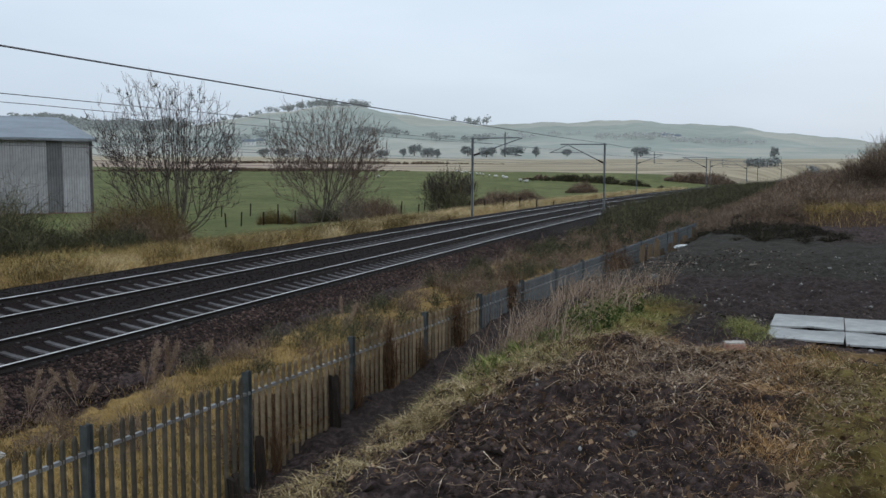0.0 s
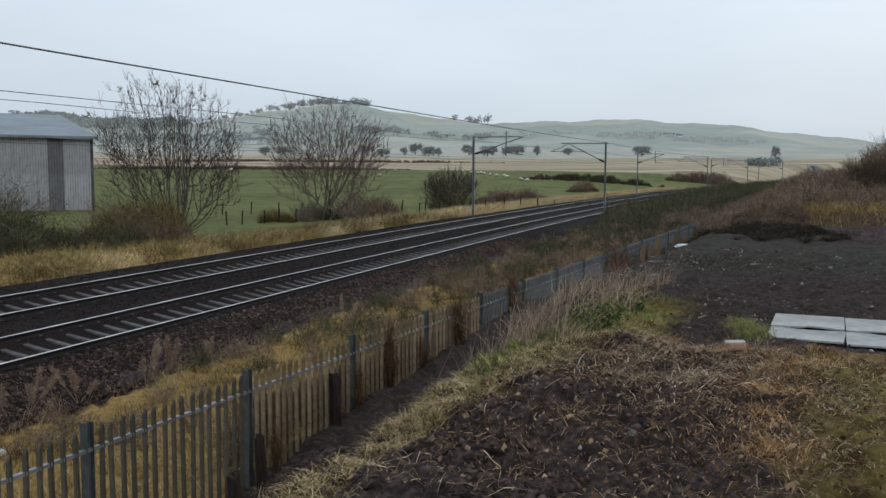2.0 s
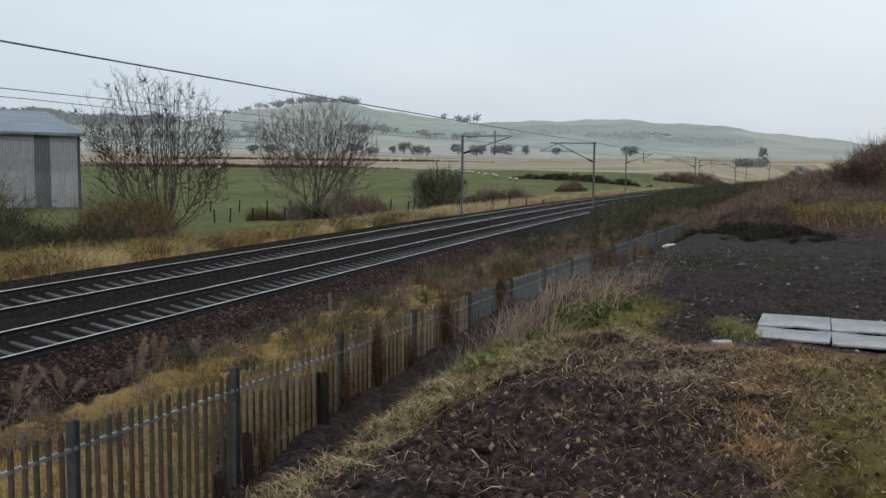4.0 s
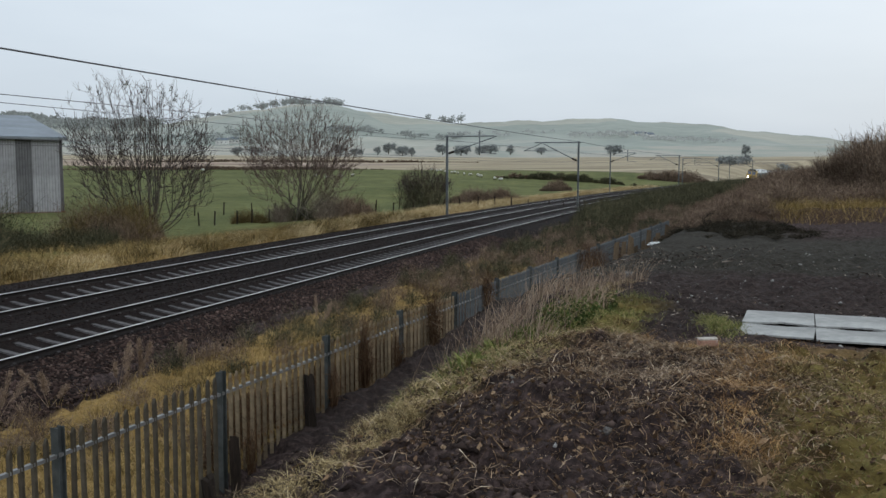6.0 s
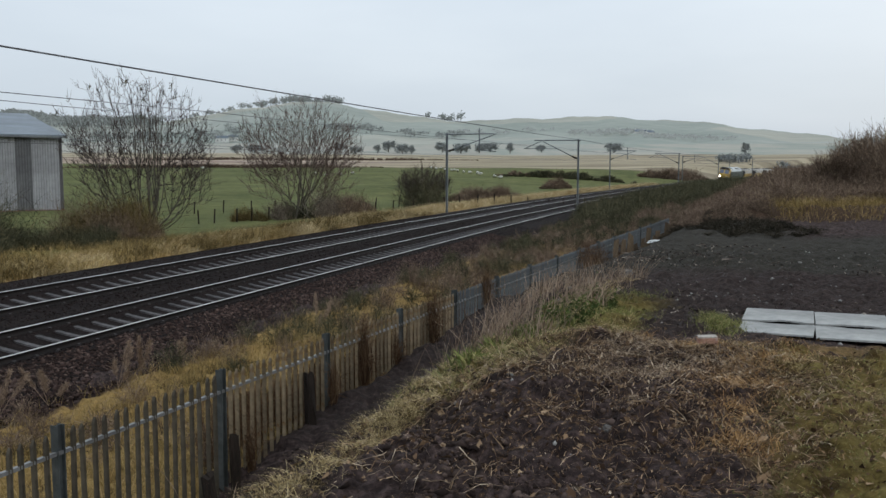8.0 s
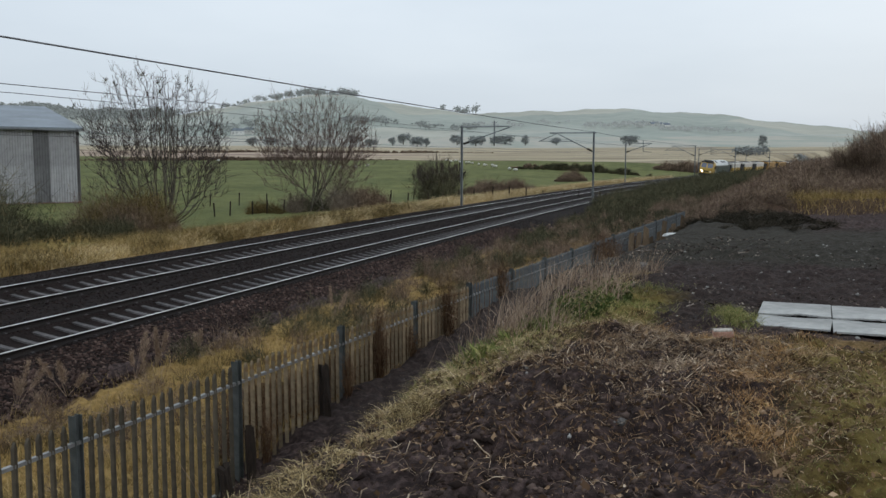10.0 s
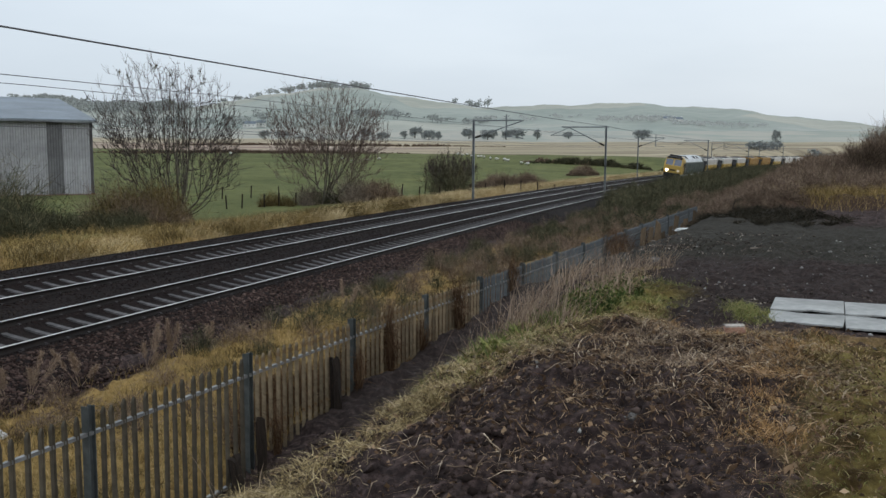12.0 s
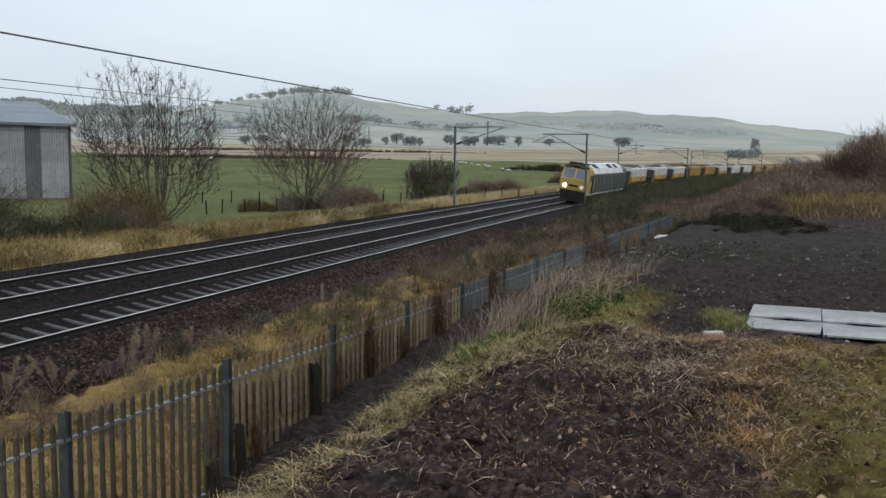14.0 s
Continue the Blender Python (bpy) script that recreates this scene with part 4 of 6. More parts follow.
def build_near_plants():
    # dry grass between the line and the fence
    h = Heap(21)
    g = h.rng
    s, o = clumped(g, 40000, -4, 60, -7.5, -0.15, 420, 0.35)
    x, y = by_fence(s, o)
    lat = x * LEFT[0] + y * LEFT[1] - (A_NEAR - bend(x * ALONG[0] + y * ALONG[1]))
    k = lat < -3.2
    b = on_ground(x[k], y[k])
    n = len(b)
    h.blades(b, g.uniform(0.15, 0.45, n), g.uniform(0.008, 0.016, n), g.uniform(0.2, 0.9, n))
    s, o = clumped(g, 16000, 3, 17, -3.4, -0.2, 200, 0.3)
    x, y = by_fence(s, o)
    b = on_ground(x, y)
    n = len(b)
    h.blades(b, g.uniform(0.10, 0.34, n), g.uniform(0.008, 0.018, n), g.uniform(0.5, 1.8, n))
    h.done("dry_trackside_grass", M_STRIP, "clumps of dry straw-coloured grass by the line", "grass")
    # brown dead weeds in the same strip, thicker further off
    def in_strip(n, s0, s1, o0, o1, gap):
        ss, oo = g.uniform(s0, s1, n), g.uniform(o0, o1, n)
        x, y = by_fence(ss, oo)
        u = x * ALONG[0] + y * ALONG[1]
        lat = x * LEFT[0] + y * LEFT[1] - (A_NEAR - bend(u))
        k = (lat < -gap) & (lumps_of(x, y, 3.0, 61) + g.normal(0, 0.5, n) > -0.15)
        return on_ground(x[k], y[k])
    h = Heap(22)
    g = h.rng
    c = in_strip(260, 9, 48, -9.5, -0.3, 3.4)
    bushes(h, c, g.uniform(0.3, 0.75, len(c)), g.uniform(0.35, 0.85, len(c)), 60, 0.012)
    c = in_strip(420, 30, 75, -13, -0.4, 3.6)
    bushes(h, c, g.uniform(0.5, 1.0, len(c)), g.uniform(0.5, 1.0, len(c)), 60, 0.02)
    c = in_strip(16, 2, 14, -6.5, -1.5, 3.2)
    bushes(h, c, g.uniform(0.2, 0.4, len(c)), g.uniform(0.2, 0.5, len(c)), 45, 0.008)
    h.done("dead_trackside_weeds", M_BROWN, "brown dead weeds and bracken beside the fence", "weeds")
    # green and olive tufts in the strip
    h = Heap(37)
    g = h.rng
    s, o = clumped(g, 15000, 4, 34, -6.0, -0.4, 60, 0.32)
    x, y = by_fence(s, o)
    lat = x * LEFT[0] + y * LEFT[1] - (A_NEAR - bend(x * ALONG[0] + y * ALONG[1]))
    b = on_ground(x[lat < -3.3], y[lat < -3.3])
    n = len(b)
    h.blades(b, g.uniform(0.12, 0.42, n), g.uniform(0.008, 0.017, n), g.uniform(0.4, 1.5, n))
    h.done("olive_tufts", M_OLIVE, "dull olive grass tufts among the straw", "grass")
    # climbing weeds caught in the fence
    h = Heap(35)
    g = h.rng
    for s, o, r, hh, n in ((13.3, 0.12, 0.13, 1.25, 160), (16.2, 0.15, 0.2, 1.2, 120), (9.9, 0.15, 0.10, 0.9, 50), (12.2, 0.14, 0.12, 0.7, 60), (5.95, 0.1, 0.06, 1.0, 60), (19.4, 0.15, 0.2, 1.0, 100), (28.2, 0.4, 0.5, 1.0, 150), (29.6, 0.45, 0.5, 0.9, 150), (33.0, 0.5, 0.4, 0.8, 100), (14.6, 0.14, 0.15, 0.7, 60)):
        x, y = by_fence(np.array([s]), np.array([o]))
        bushes(h, on_ground(x, y), r, hh, n, 0.010)
    ss = g.uniform(9.7, 22, 130)
    x, y = by_fence(ss, g.uniform(-0.9, -0.22, 130))
    bushes(h, on_ground(x, y), g.uniform(0.2, 0.4, 130), g.uniform(0.6, 1.15, 130), 46, 0.012)
    h.done("fence_weeds", M_RUSSET, "dry russet weeds climbing the steel fence", "weeds")
    # bare canes leaning before the fence
    h = Heap(36)
    g = h.rng
    for s, o, dx, dz in ((7.9, 0.9, -0.35, 1.15), (8.1, 0.8, -0.2, 0.55), (8.6, 0.7, 0.3, 0.45), (12.8, 1.2, 0.25, 0.9), (6.4, 1.3, -0.2, 0.8)):
        x, y = by_fence(np.array([s]), np.array([o]))
        p = on_ground(x, y)
        for k in range(6):
            q = p + np.array([[dx / 6 * (1 + 0.25 * k), 0.02, dz / 6 * (1.3 - 0.1 * k)]]) + g.normal(0, 0.012, (1, 3))
            h.sticks(p, q, 0.008 - 0.0008 * k)
            p = q
    h.done("bare_canes", M_PLUME, "pale bare canes leaning before the fence", "canes")
    # dark broom along the line
    h = Heap(23)
    g = h.rng
    u, l = g.uniform(46, 230, 1150), -2.75 - 9 * g.uniform(0, 1, 1150) ** 1.5
    l = l - 1.6 * sstep(84, 66, u)
    x, y = by_line(u, l)
    fo = F_OFF - (x * F_LEFT[0] + y * F_LEFT[1])
    k = fo < -0.8
    c = on_ground(x[k], y[k])
    size = 0.5 + 0.5 * sstep(62, 84, c[:, 1])
    bushes(h, c, g.uniform(0.7, 1.4, len(c)) * size, (g.uniform(1.15, 1.95, len(c)) + 0.4 * sstep(90, 140, c[:, 1])) * size, 70, 0.03)
    x, y = by_line(g.uniform(17, 46, 55), g.uniform(-8, -3.5, 55))
    k = (F_OFF - (x * F_LEFT[0] + y * F_LEFT[1])) < -0.6
    c = on_ground(x[k], y[k])
    bushes(h, c, g.uniform(0.4, 0.8, len(c)), g.uniform(0.5, 0.95, len(c)), 80, 0.014)
    h.done("broom_scrub", M_BROOM, "dark green broom scrub between fence and track", "scrub")
    # verge beyond the far track
    h = Heap(24)
    g = h.rng
    u, l = clumped(g, 84000, 2, 150, TRACK_GAP + 4.7, TRACK_GAP + 12.5, 900, 0.6)
    x, y = by_line(u, l)
    k = lumps_of(x, y, 1.3, 81) + 0.6 * lumps_of(x, y, 5.0, 82) + g.normal(0, 0.25, len(x)) > -0.25
    b = on_ground(x[k], y[k])
    n = len(b)
    h.blades(b, g.uniform(0.35, 1.0, n) * (0.75 + 0.75 * lumps_of(b[:, 0], b[:, 1], 1.7, 77)).clip(0.2), g.uniform(0.014, 0.03, n), g.uniform(0.4, 1.7, n), spread=2.5 * lumps_of(b[:, 0], b[:, 1], 1.6, 78) + g.normal(0, 0.8, n))
    u, l = clumped(g, 26000, 62, 200, TRACK_GAP + 4.8, TRACK_GAP + 11, 320, 0.8)
    x, y = by_line(u, l)
    q = on_ground(x, y)
    h.blades(q, g.uniform(0.5, 1.25, len(q)), g.uniform(0.03, 0.055, len(q)), g.uniform(0.5, 1.7, len(q)))
    near = Heap(125)
    u, l = clumped(near.rng, 32000, -12, 50, TRACK_GAP + 4.7, TRACK_GAP + 19, 380, 0.7)
    x, y = by_line(u, l)
    q = on_ground(x, y)
    m = len(q)
    near.blades(q, near.rng.uniform(0.4, 1.05, m), near.rng.uniform(0.016, 0.035, m), near.rng.uniform(0.5, 1.7, m))
    near.done("verge_tussocks", M_STRIP, "dull golden grass tussocks on the far verge", "grass")
    dull = Heap(124)
    u, l = clumped(dull.rng, 46000, -16, 70, TRACK_GAP + 4.4, TRACK_GAP + 14, 240, 0.55)
    x, y = by_line(u, l)
    q = on_ground(x, y)
    m = len(q)
    dull.blades(q, dull.rng.uniform(0.35, 1.1, m), dull.rng.uniform(0.014, 0.03, m), dull.rng.uniform(0.3, 1.4, m))
    dull.done("verge_weeds", M_OLIVE, "olive weeds among the dry verge grass", "weeds")
    h.done("verge_grass", M_STRAW, "tall dry yellow grass on the far verge", "grass")
    # crest of the spoil heap and the lawn
    h = Heap(25)
    g = h.rng
    s, o = clumped(g, 9000, 8.5, 18, 2.9, 3.7, 80, 0.18)
    o = o + sstep(7.5, 10.5, s) * g.uniform(-0.2, 1.3, len(s))
    x, y = by_fence(s, o)
    b = on_ground(x, y)
    n = len(b)
    h.blades(b, g.uniform(0.05, 0.17, n), g.uniform(0.006, 0.012, n), g.uniform(0.4, 1.4, n))
    x, y = g.uniform(1.8, 8.5, 34000), g.uniform(4.5, 11.4, 34000)
    k = (x / y > 0.40 + g.normal(0, 0.035, len(x))) & (y < 10.4 + g.normal(0, 0.2, len(x))) & (lumps_of(x, y, 0.7, 71) + g.normal(0, 0.5, len(x)) > 0)
    b = on_ground(x[k], y[k])
    n = len(b)
    h.blades(b, g.uniform(0.015, 0.055, n), g.uniform(0.006, 0.011, n), g.uniform(0.5, 1.8, n))
    for cx, cy, r, n in ((4.85, 13.75, 0.16, 900), (4.95, 14.4, 0.14, 500), (4.6, 13.1, 0.2, 500), (3.1, 14.5, 0.3, 300)):
        b = on_ground(cx + g.normal(0, r, n), cy + g.normal(0, r, n))
        h.blades(b, g.uniform(0.05, 0.2, n), g.uniform(0.006, 0.012, n), g.uniform(0.4, 1.6, n))
    h.done("green_grass", M_GRASS, "short green winter grass on the heap and the flat", "grass")
    h = Heap(26)
    g = h.rng
    s, o = clumped(g, 11000, 4.0, 20, 3.2, 3.6, 90, 0.11)
    x, y = by_fence(s, o)
    b = on_ground(x, y)
    n = len(b)
    h.blades(b, g.uniform(0.03, 0.16, n), g.uniform(0.005, 0.010, n), g.uniform(0.8, 2.4, n))
    s, o = clumped(g, 14000, 8.8, 14.5, 3.2, 4.6, 90, 0.17)
    x, y = by_fence(s, o)
    b = on_ground(x, y)
    n = len(b)
    h.blades(b, g.uniform(0.03, 0.13, n), g.uniform(0.005, 0.010, n), g.uniform(0.8, 2.4, n))
    for cx, cy, r, m in ((-0.36, 8.85, 0.2, 1200), (-1.3, 6.5, 0.2, 1300), (-1.0, 7.2, 0.2, 900), (0.06, 9.5, 0.2, 700), (0.6, 10.3, 0.22, 900), (1.0, 10.9, 0.22, 900), (0.2, 9.9, 0.2, 600), (1.35, 9.9, 0.2, 500), (1.7, 10.6, 0.22, 600), (0.4, 9.3, 0.2, 500)):
        b = on_ground(cx + g.normal(0, r, m), cy + g.normal(0, r, m))
        h.blades(b, g.uniform(0.04, 0.17, m), g.uniform(0.004, 0.010, m), g.uniform(0.8, 2.6, m), segs=4)
    # straw round the mound and on the lawn
    a = g.normal(0, 1, 14000) * 0.75 + 0.35
    rr = 2.6 + g.normal(0, 0.4, 14000)
    rr = rr - 0.35
    x, y = 1.9 + 1.0 * rr * np.sin(a + 0.6), 8.8 + rr * np.cos(a + 0.6)
    k = lumps_of(x, y, 0.55, 72) + g.normal(0, 0.35, len(x)) > 0.05
    b = on_ground(x[k], y[k])
    n = len(b)
    h.blades(b, g.uniform(0.02, 0.10, n), g.uniform(0.005, 0.010, n), g.uniform(0.9, 2.6, n))
    h.done("straw_tufts", M_CREST, "pale dead grass tufts and stalks on the heap", "grass")
    # tall pale stalks on the crest
    h = Heap(33)
    g = h.rng
    s, o = clumped(g, 1500, 11.0, 20.5, 1.9, 3.8, 22, 0.22)
    x, y = by_fence(s, o)
    b = on_ground(x, y)
    n = len(b)
    h.blades(b, g.uniform(0.2, 1.0, n), g.uniform(0.007, 0.019, n), g.uniform(0.1, 1.2, n), segs=4, spread=0.35 + g.normal(0, 1.6, n))
    h.done("pale_stalks", M_PLUME, "tall pale dead grass stalks on the crest", "grass")
    # orange tussocks round the mound
    h = Heap(30)
    g = h.rng
    for cx, cy, r, n in ((3.05, 10.4, 0.26, 900), (3.25, 10.1, 0.15, 350), (3.75, 9.4, 0.22, 550), (3.45, 9.0, 0.16, 250), (2.72, 7.05, 0.15, 550), (2.85, 7.6, 0.12, 200), (2.5, 10.7, 0.25, 400), (4.2, 9.9, 0.25, 400), (3.1, 8.2, 0.25, 500)):
        b = on_ground(cx + g.normal(0, r, n), cy + g.normal(0, r, n))
        h.blades(b, g.uniform(0.05, 0.2, n), g.uniform(0.004, 0.009, n), g.uniform(0.6, 2.4, n), segs=4)
    # loose blades over the lawn
    x, y = g.uniform(1.8, 8, 9000), g.uniform(4.5, 11.2, 9000)
    k = (x / y > 0.38 + g.normal(0, 0.04, len(x))) & (y < 10.4 + g.normal(0, 0.2, len(x))) & (lumps_of(x, y, 0.6, 79) + g.normal(0, 0.4, len(x)) > 0.1)
    b = on_ground(x[k], y[k])
    n = len(b)
    h.blades(b, g.uniform(0.02, 0.07, n), g.uniform(0.004, 0.009, n), g.uniform(0.8, 2.6, n))
    h.done("orange_tussocks", M_STRAW_WARM, "orange-brown dead grass tussocks round the mound", "grass")
    def bare(x, y):
        """The dark middle of the mound, where little lies."""
        return (((x - 1.3) / 1.15) ** 2 + ((y - 7.9) / 1.5) ** 2 < 1) & (g.uniform(0, 1, len(x)) < 0.72)
    # roots and litter on the mound
    h = Heap(27)
    g = h.rng
    x, y = g.normal(2.0, 2.0, 42000), g.normal(8.2, 2.6, 42000)
    k = (y > 4.4) & ((F_OFF - (x * F_LEFT[0] + y * F_LEFT[1])) > 2.6) & (lumps_of(x, y, 0.9, 73) * 0.7 + 0.5 * sstep(0.5, 3.5, x + 0.4 * (y - 9)) + g.normal(0, 0.4, len(x)) > 0.3) & ~bare(x, y)
    b = on_ground(x[k], y[k], 0.005)
    n = len(b)
    ln = 0.03 + 0.34 * g.uniform(0, 1, n) ** 3.2
    h.blades(b, ln * 0.55, g.uniform(0.004, 0.010, n), g.uniform(1.2, 3.0, n))
    k = g.uniform(0, 1, n) < 0.3
    a = b[k]
    m = len(a)
    an = g.uniform(0, 2 * np.pi, m)
    ln = 0.03 + 0.18 * g.uniform(0, 1, m) ** 2
    q = on_ground(a[:, 0] + np.cos(an) * ln, a[:, 1] + np.sin(an) * ln, 0.012)
    mid = (a + q) / 2 + g.normal(0, 0.14, (m, 3)) * ln[:, None]
    h.strips(a, mid, g.uniform(0.004, 0.011, m))
    h.strips(mid, q, g.uniform(0.003, 0.008, m))
    # pale bits of stalk and root
    pale = Heap(127)
    x, y = np.concatenate([pale.rng.normal(2.3, 0.85, 4200), pale.rng.normal(1.0, 0.8, 1500), pale.rng.normal(1.8, 1.6, 800), pale.rng.normal(3.0, 0.55, 3000)]), np.concatenate([pale.rng.normal(9.4, 0.85, 4200), pale.rng.normal(9.6, 0.7, 1500), pale.rng.normal(7.6, 1.4, 800), pale.rng.normal(8.9, 0.9, 3000)])
    k = (y > 4.6) & ((F_OFF - (x * F_LEFT[0] + y * F_LEFT[1])) > 2.8) & (lumps_of(x, y, 0.35, 93) > -0.2)
    a = on_ground(x[k], y[k], 0.02)
    m = len(a)
    an = pale.rng.uniform(0, 2 * np.pi, m)
    ln = 0.015 + 0.24 * pale.rng.uniform(0, 1, m) ** 3.5
    pale.blades(a, ln, pale.rng.uniform(0.004, 0.013, m), pale.rng.uniform(1.3, 2.7, m), segs=4, spread=an)
    q = a[::4]
    pale.leaves(q + np.array([0.03, 0.02, 0.0]), pale.rng.uniform(0.015, 0.05, len(q)))
    pale.done("pale_stalk_bits", M_CHAFF, "pale broken stalks strewn over the dark heap", "litter")
    # leaf litter and chips
    x, y = g.normal(1.6, 2.4, 9000), g.normal(8.2, 2.6, 9000)
    k = (y > 4.4) & ((F_OFF - (x * F_LEFT[0] + y * F_LEFT[1])) > 2.6)
    p = on_ground(x[k], y[k], 0.012)
    h.leaves(p, 0.012 + 0.04 * g.uniform(0, 1, len(p)) ** 2 + 0.10 * g.uniform(0, 1, len(p)) ** 9)
    strings = Heap(128)
    # a few long pale roots
    x, y = g.normal(1.9, 1.9, 90), g.normal(8.0, 2.0, 90)
    k = (F_OFF - (x * F_LEFT[0] + y * F_LEFT[1])) > 2.8
    p = on_ground(x[k], y[k], 0.02)
    dr = g.uniform(0, 2 * np.pi, len(p))
    for i in range(7):
        dr = dr + g.normal(0, 0.5, len(p))
        st = g.uniform(0.03, 0.075, len(p))
        q = on_ground(p[:, 0] + np.cos(dr) * st, p[:, 1] + np.sin(dr) * st, 0.02 + 0.03 * math.sin(i * 1.1))
        h.sticks(p, q, 0.006 - 0.0006 * i)
        p = q
    # stringy pale roots and canes
    x, y = np.concatenate([g.normal(2.5, 0.8, 170), g.normal(-0.2, 0.7, 40)]), np.concatenate([g.normal(9.3, 1.0, 170), g.normal(7.0, 0.6, 40)])
    k = ((F_OFF - (x * F_LEFT[0] + y * F_LEFT[1])) > 3.2) & ~bare(x, y)
    p = on_ground(x[k], y[k], 0.02)
    dr = g.uniform(0, 2 * np.pi, len(p))
    thick = g.uniform(0.003, 0.008, len(p))
    lift = g.uniform(0.01, 0.07, len(p))
    for i in range(8):
        dr = dr + g.normal(0, 0.35, len(p))
        st = g.uniform(0.03, 0.08, len(p))
        q = on_ground(p[:, 0] + np.cos(dr) * st, p[:, 1] + np.sin(dr) * st)
        q[:, 2] += lift * math.sin((i + 1) * 0.36) + 0.01
        strings.sticks(p, q, thick * (1 - 0.09 * i))
        p = q
    strings.done("pale_roots", M_CHAFF, "long stringy pale roots on the soil heap", "litter")
    # matted stalks over the middle and the right of the heap
    x, y = g.normal(2.1, 1.15, 11000), g.normal(9.3, 1.35, 11000)
    k = (y > 6.0) & ((F_OFF - (x * F_LEFT[0] + y * F_LEFT[1])) > 2.9) & (y < 12) & (lumps_of(x, y, 0.45, 91) + g.normal(0, 0.5, len(x)) > -0.1)
    a = on_ground(x[k], y[k], 0.015)
    m = len(a)
    an = g.uniform(0, 2 * np.pi, m)
    ln = 0.03 + 0.13 * g.uniform(0, 1, m) ** 1.6
    q = on_ground(a[:, 0] + np.cos(an) * ln, a[:, 1] + np.sin(an) * ln, 0.02)
    mid = (a + q) / 2 + g.normal(0, 0.2, (m, 3)) * ln[:, None] + np.array([0, 0, 0.012])
    h.sticks(a, mid, g.uniform(0.003, 0.007, m))
    h.sticks(mid, q, g.uniform(0.0015, 0.004, m))
    h.done("dead_roots_and_litter", M_DEBRIS, "dead roots, twigs and straw over dark soil", "litter")
    # litter over the yard
    h = Heap(29)
    g = h.rng
    cl = g.integers(0, 38, 9000)
    x = g.uniform(0, 20, 38)[cl] + g.normal(0, 1.3, 9000)
    y = g.uniform(14.5, 27, 38)[cl] + g.normal(0, 0.3, 9000) - 0.12 * (x - 8)
    k = ((F_OFF - (x * F_LEFT[0] + y * F_LEFT[1])) > 1.0) & (lumps_of(x, y, 1.6, 75) + g.normal(0, 0.35, len(x)) > -0.1)
    a = on_ground(x[k], y[k], 0.02)
    n = len(a)
    an = g.uniform(0, 2 * np.pi, n)
    ln = 0.03 + 0.2 * g.uniform(0, 1, n) ** 4
    q = a + np.stack([np.cos(an) * ln, np.sin(an) * ln, g.uniform(0, 0.05, n)], -1)
    h.strips(a, q, g.uniform(0.015, 0.05, n))
    h.lumps(a[::3], g.uniform(0.012, 0.055, len(a[::3])))
    h.done("yard_litter", M_SCRAP, "scraps of wood and straw littering the yard", "litter")
    # dock and other broad leaves
    h = Heap(38)
    g = h.rng
    s, o = clumped(g, 900, 9.0, 16.0, 3.0, 3.8, 16, 0.12)
    x, y = by_fence(s, o)
    h.blades(on_ground(x, y), g.uniform(0.10, 0.30, 900), g.uniform(0.025, 0.05, 900), g.uniform(0.4, 1.6, 900), segs=4)
    h.done("broad_leaves", M_DOCK, "fresh green broad-leaved weeds along the crest", "weeds")
    # bramble clump on the crest
    h = Heap(28)
    g = h.rng
    s, o = clumped(g, 1700, 13.6, 16.2, 3.1, 3.9, 6, 0.22)
    x, y = by_fence(s, o)
    p = on_ground(x, y, 0.0)
    p[:, 2] += np.abs(g.normal(0, 0.14, len(p)))
    h.leaves(p, g.uniform(0.03, 0.08, len(p)))
    h.done("bramble", M_LEAF, "low dark green bramble clump on the crest", "bramble")


build_near_plants()


def dead_dock(u, lat, height, seed, label):
    """A dead seed-head plant: a few stalks with ragged plumes."""
    x, y = by_line(np.array([u]), np.array([lat]))
    base = on_ground(x, y)[0]
    t = tagged(empty("dead_weed", Matrix.Translation(base)), label, "weed", "dead seed heads")
    rng = np.random.default_rng(seed)
    way = rng.normal(0, 0.2, 2)
    for k in range(4):
        hp = Heap(seed + k)
        tip = np.array([way[0] + rng.normal(0, 0.2), way[1] + rng.normal(0, 0.2), height * (1.0, 0.85, 0.7, 0.5)[k] * rng.uniform(0.9, 1.05)])
        hp.sticks(np.zeros((1, 3)), tip[None] * 0.55 + rng.normal(0, 0.03, (1, 3)), 0.008)
        hp.sticks(tip[None] * 0.55, tip[None], 0.006)
        f = rng.uniform(0, 1, (420, 1)) ** 0.8
        p = tip[None] * (0.5 + 0.55 * f) + rng.normal(0, 1, (420, 3)) * (0.010 + 0.022 * np.sin(f * 3.0) * rng.uniform(0.4, 1.6))
        q = p + rng.normal(0, 0.03, (420, 3)) + tip[None] / np.linalg.norm(tip) * 0.04
        hp.strips(p, q, rng.uniform(0.004, 0.010, 420))
        hp.done("stalk", M_PLUME, parent=t)


for u, lat, h, sd in ((12.7, -2.6, 1.0, 301), (13.0, -2.9, 0.9, 311), (13.9, -3.3, 0.8, 321), (15.6, -3.6, 0.9, 331), (16.6, -3.4, 1.1, 341), (17.6, -3.9, 0.7, 351), (22.5, -5.0, 1.0, 361)):
    dead_dock(u, lat, h, sd, "pale dead weed with ragged seed heads by the ballast")


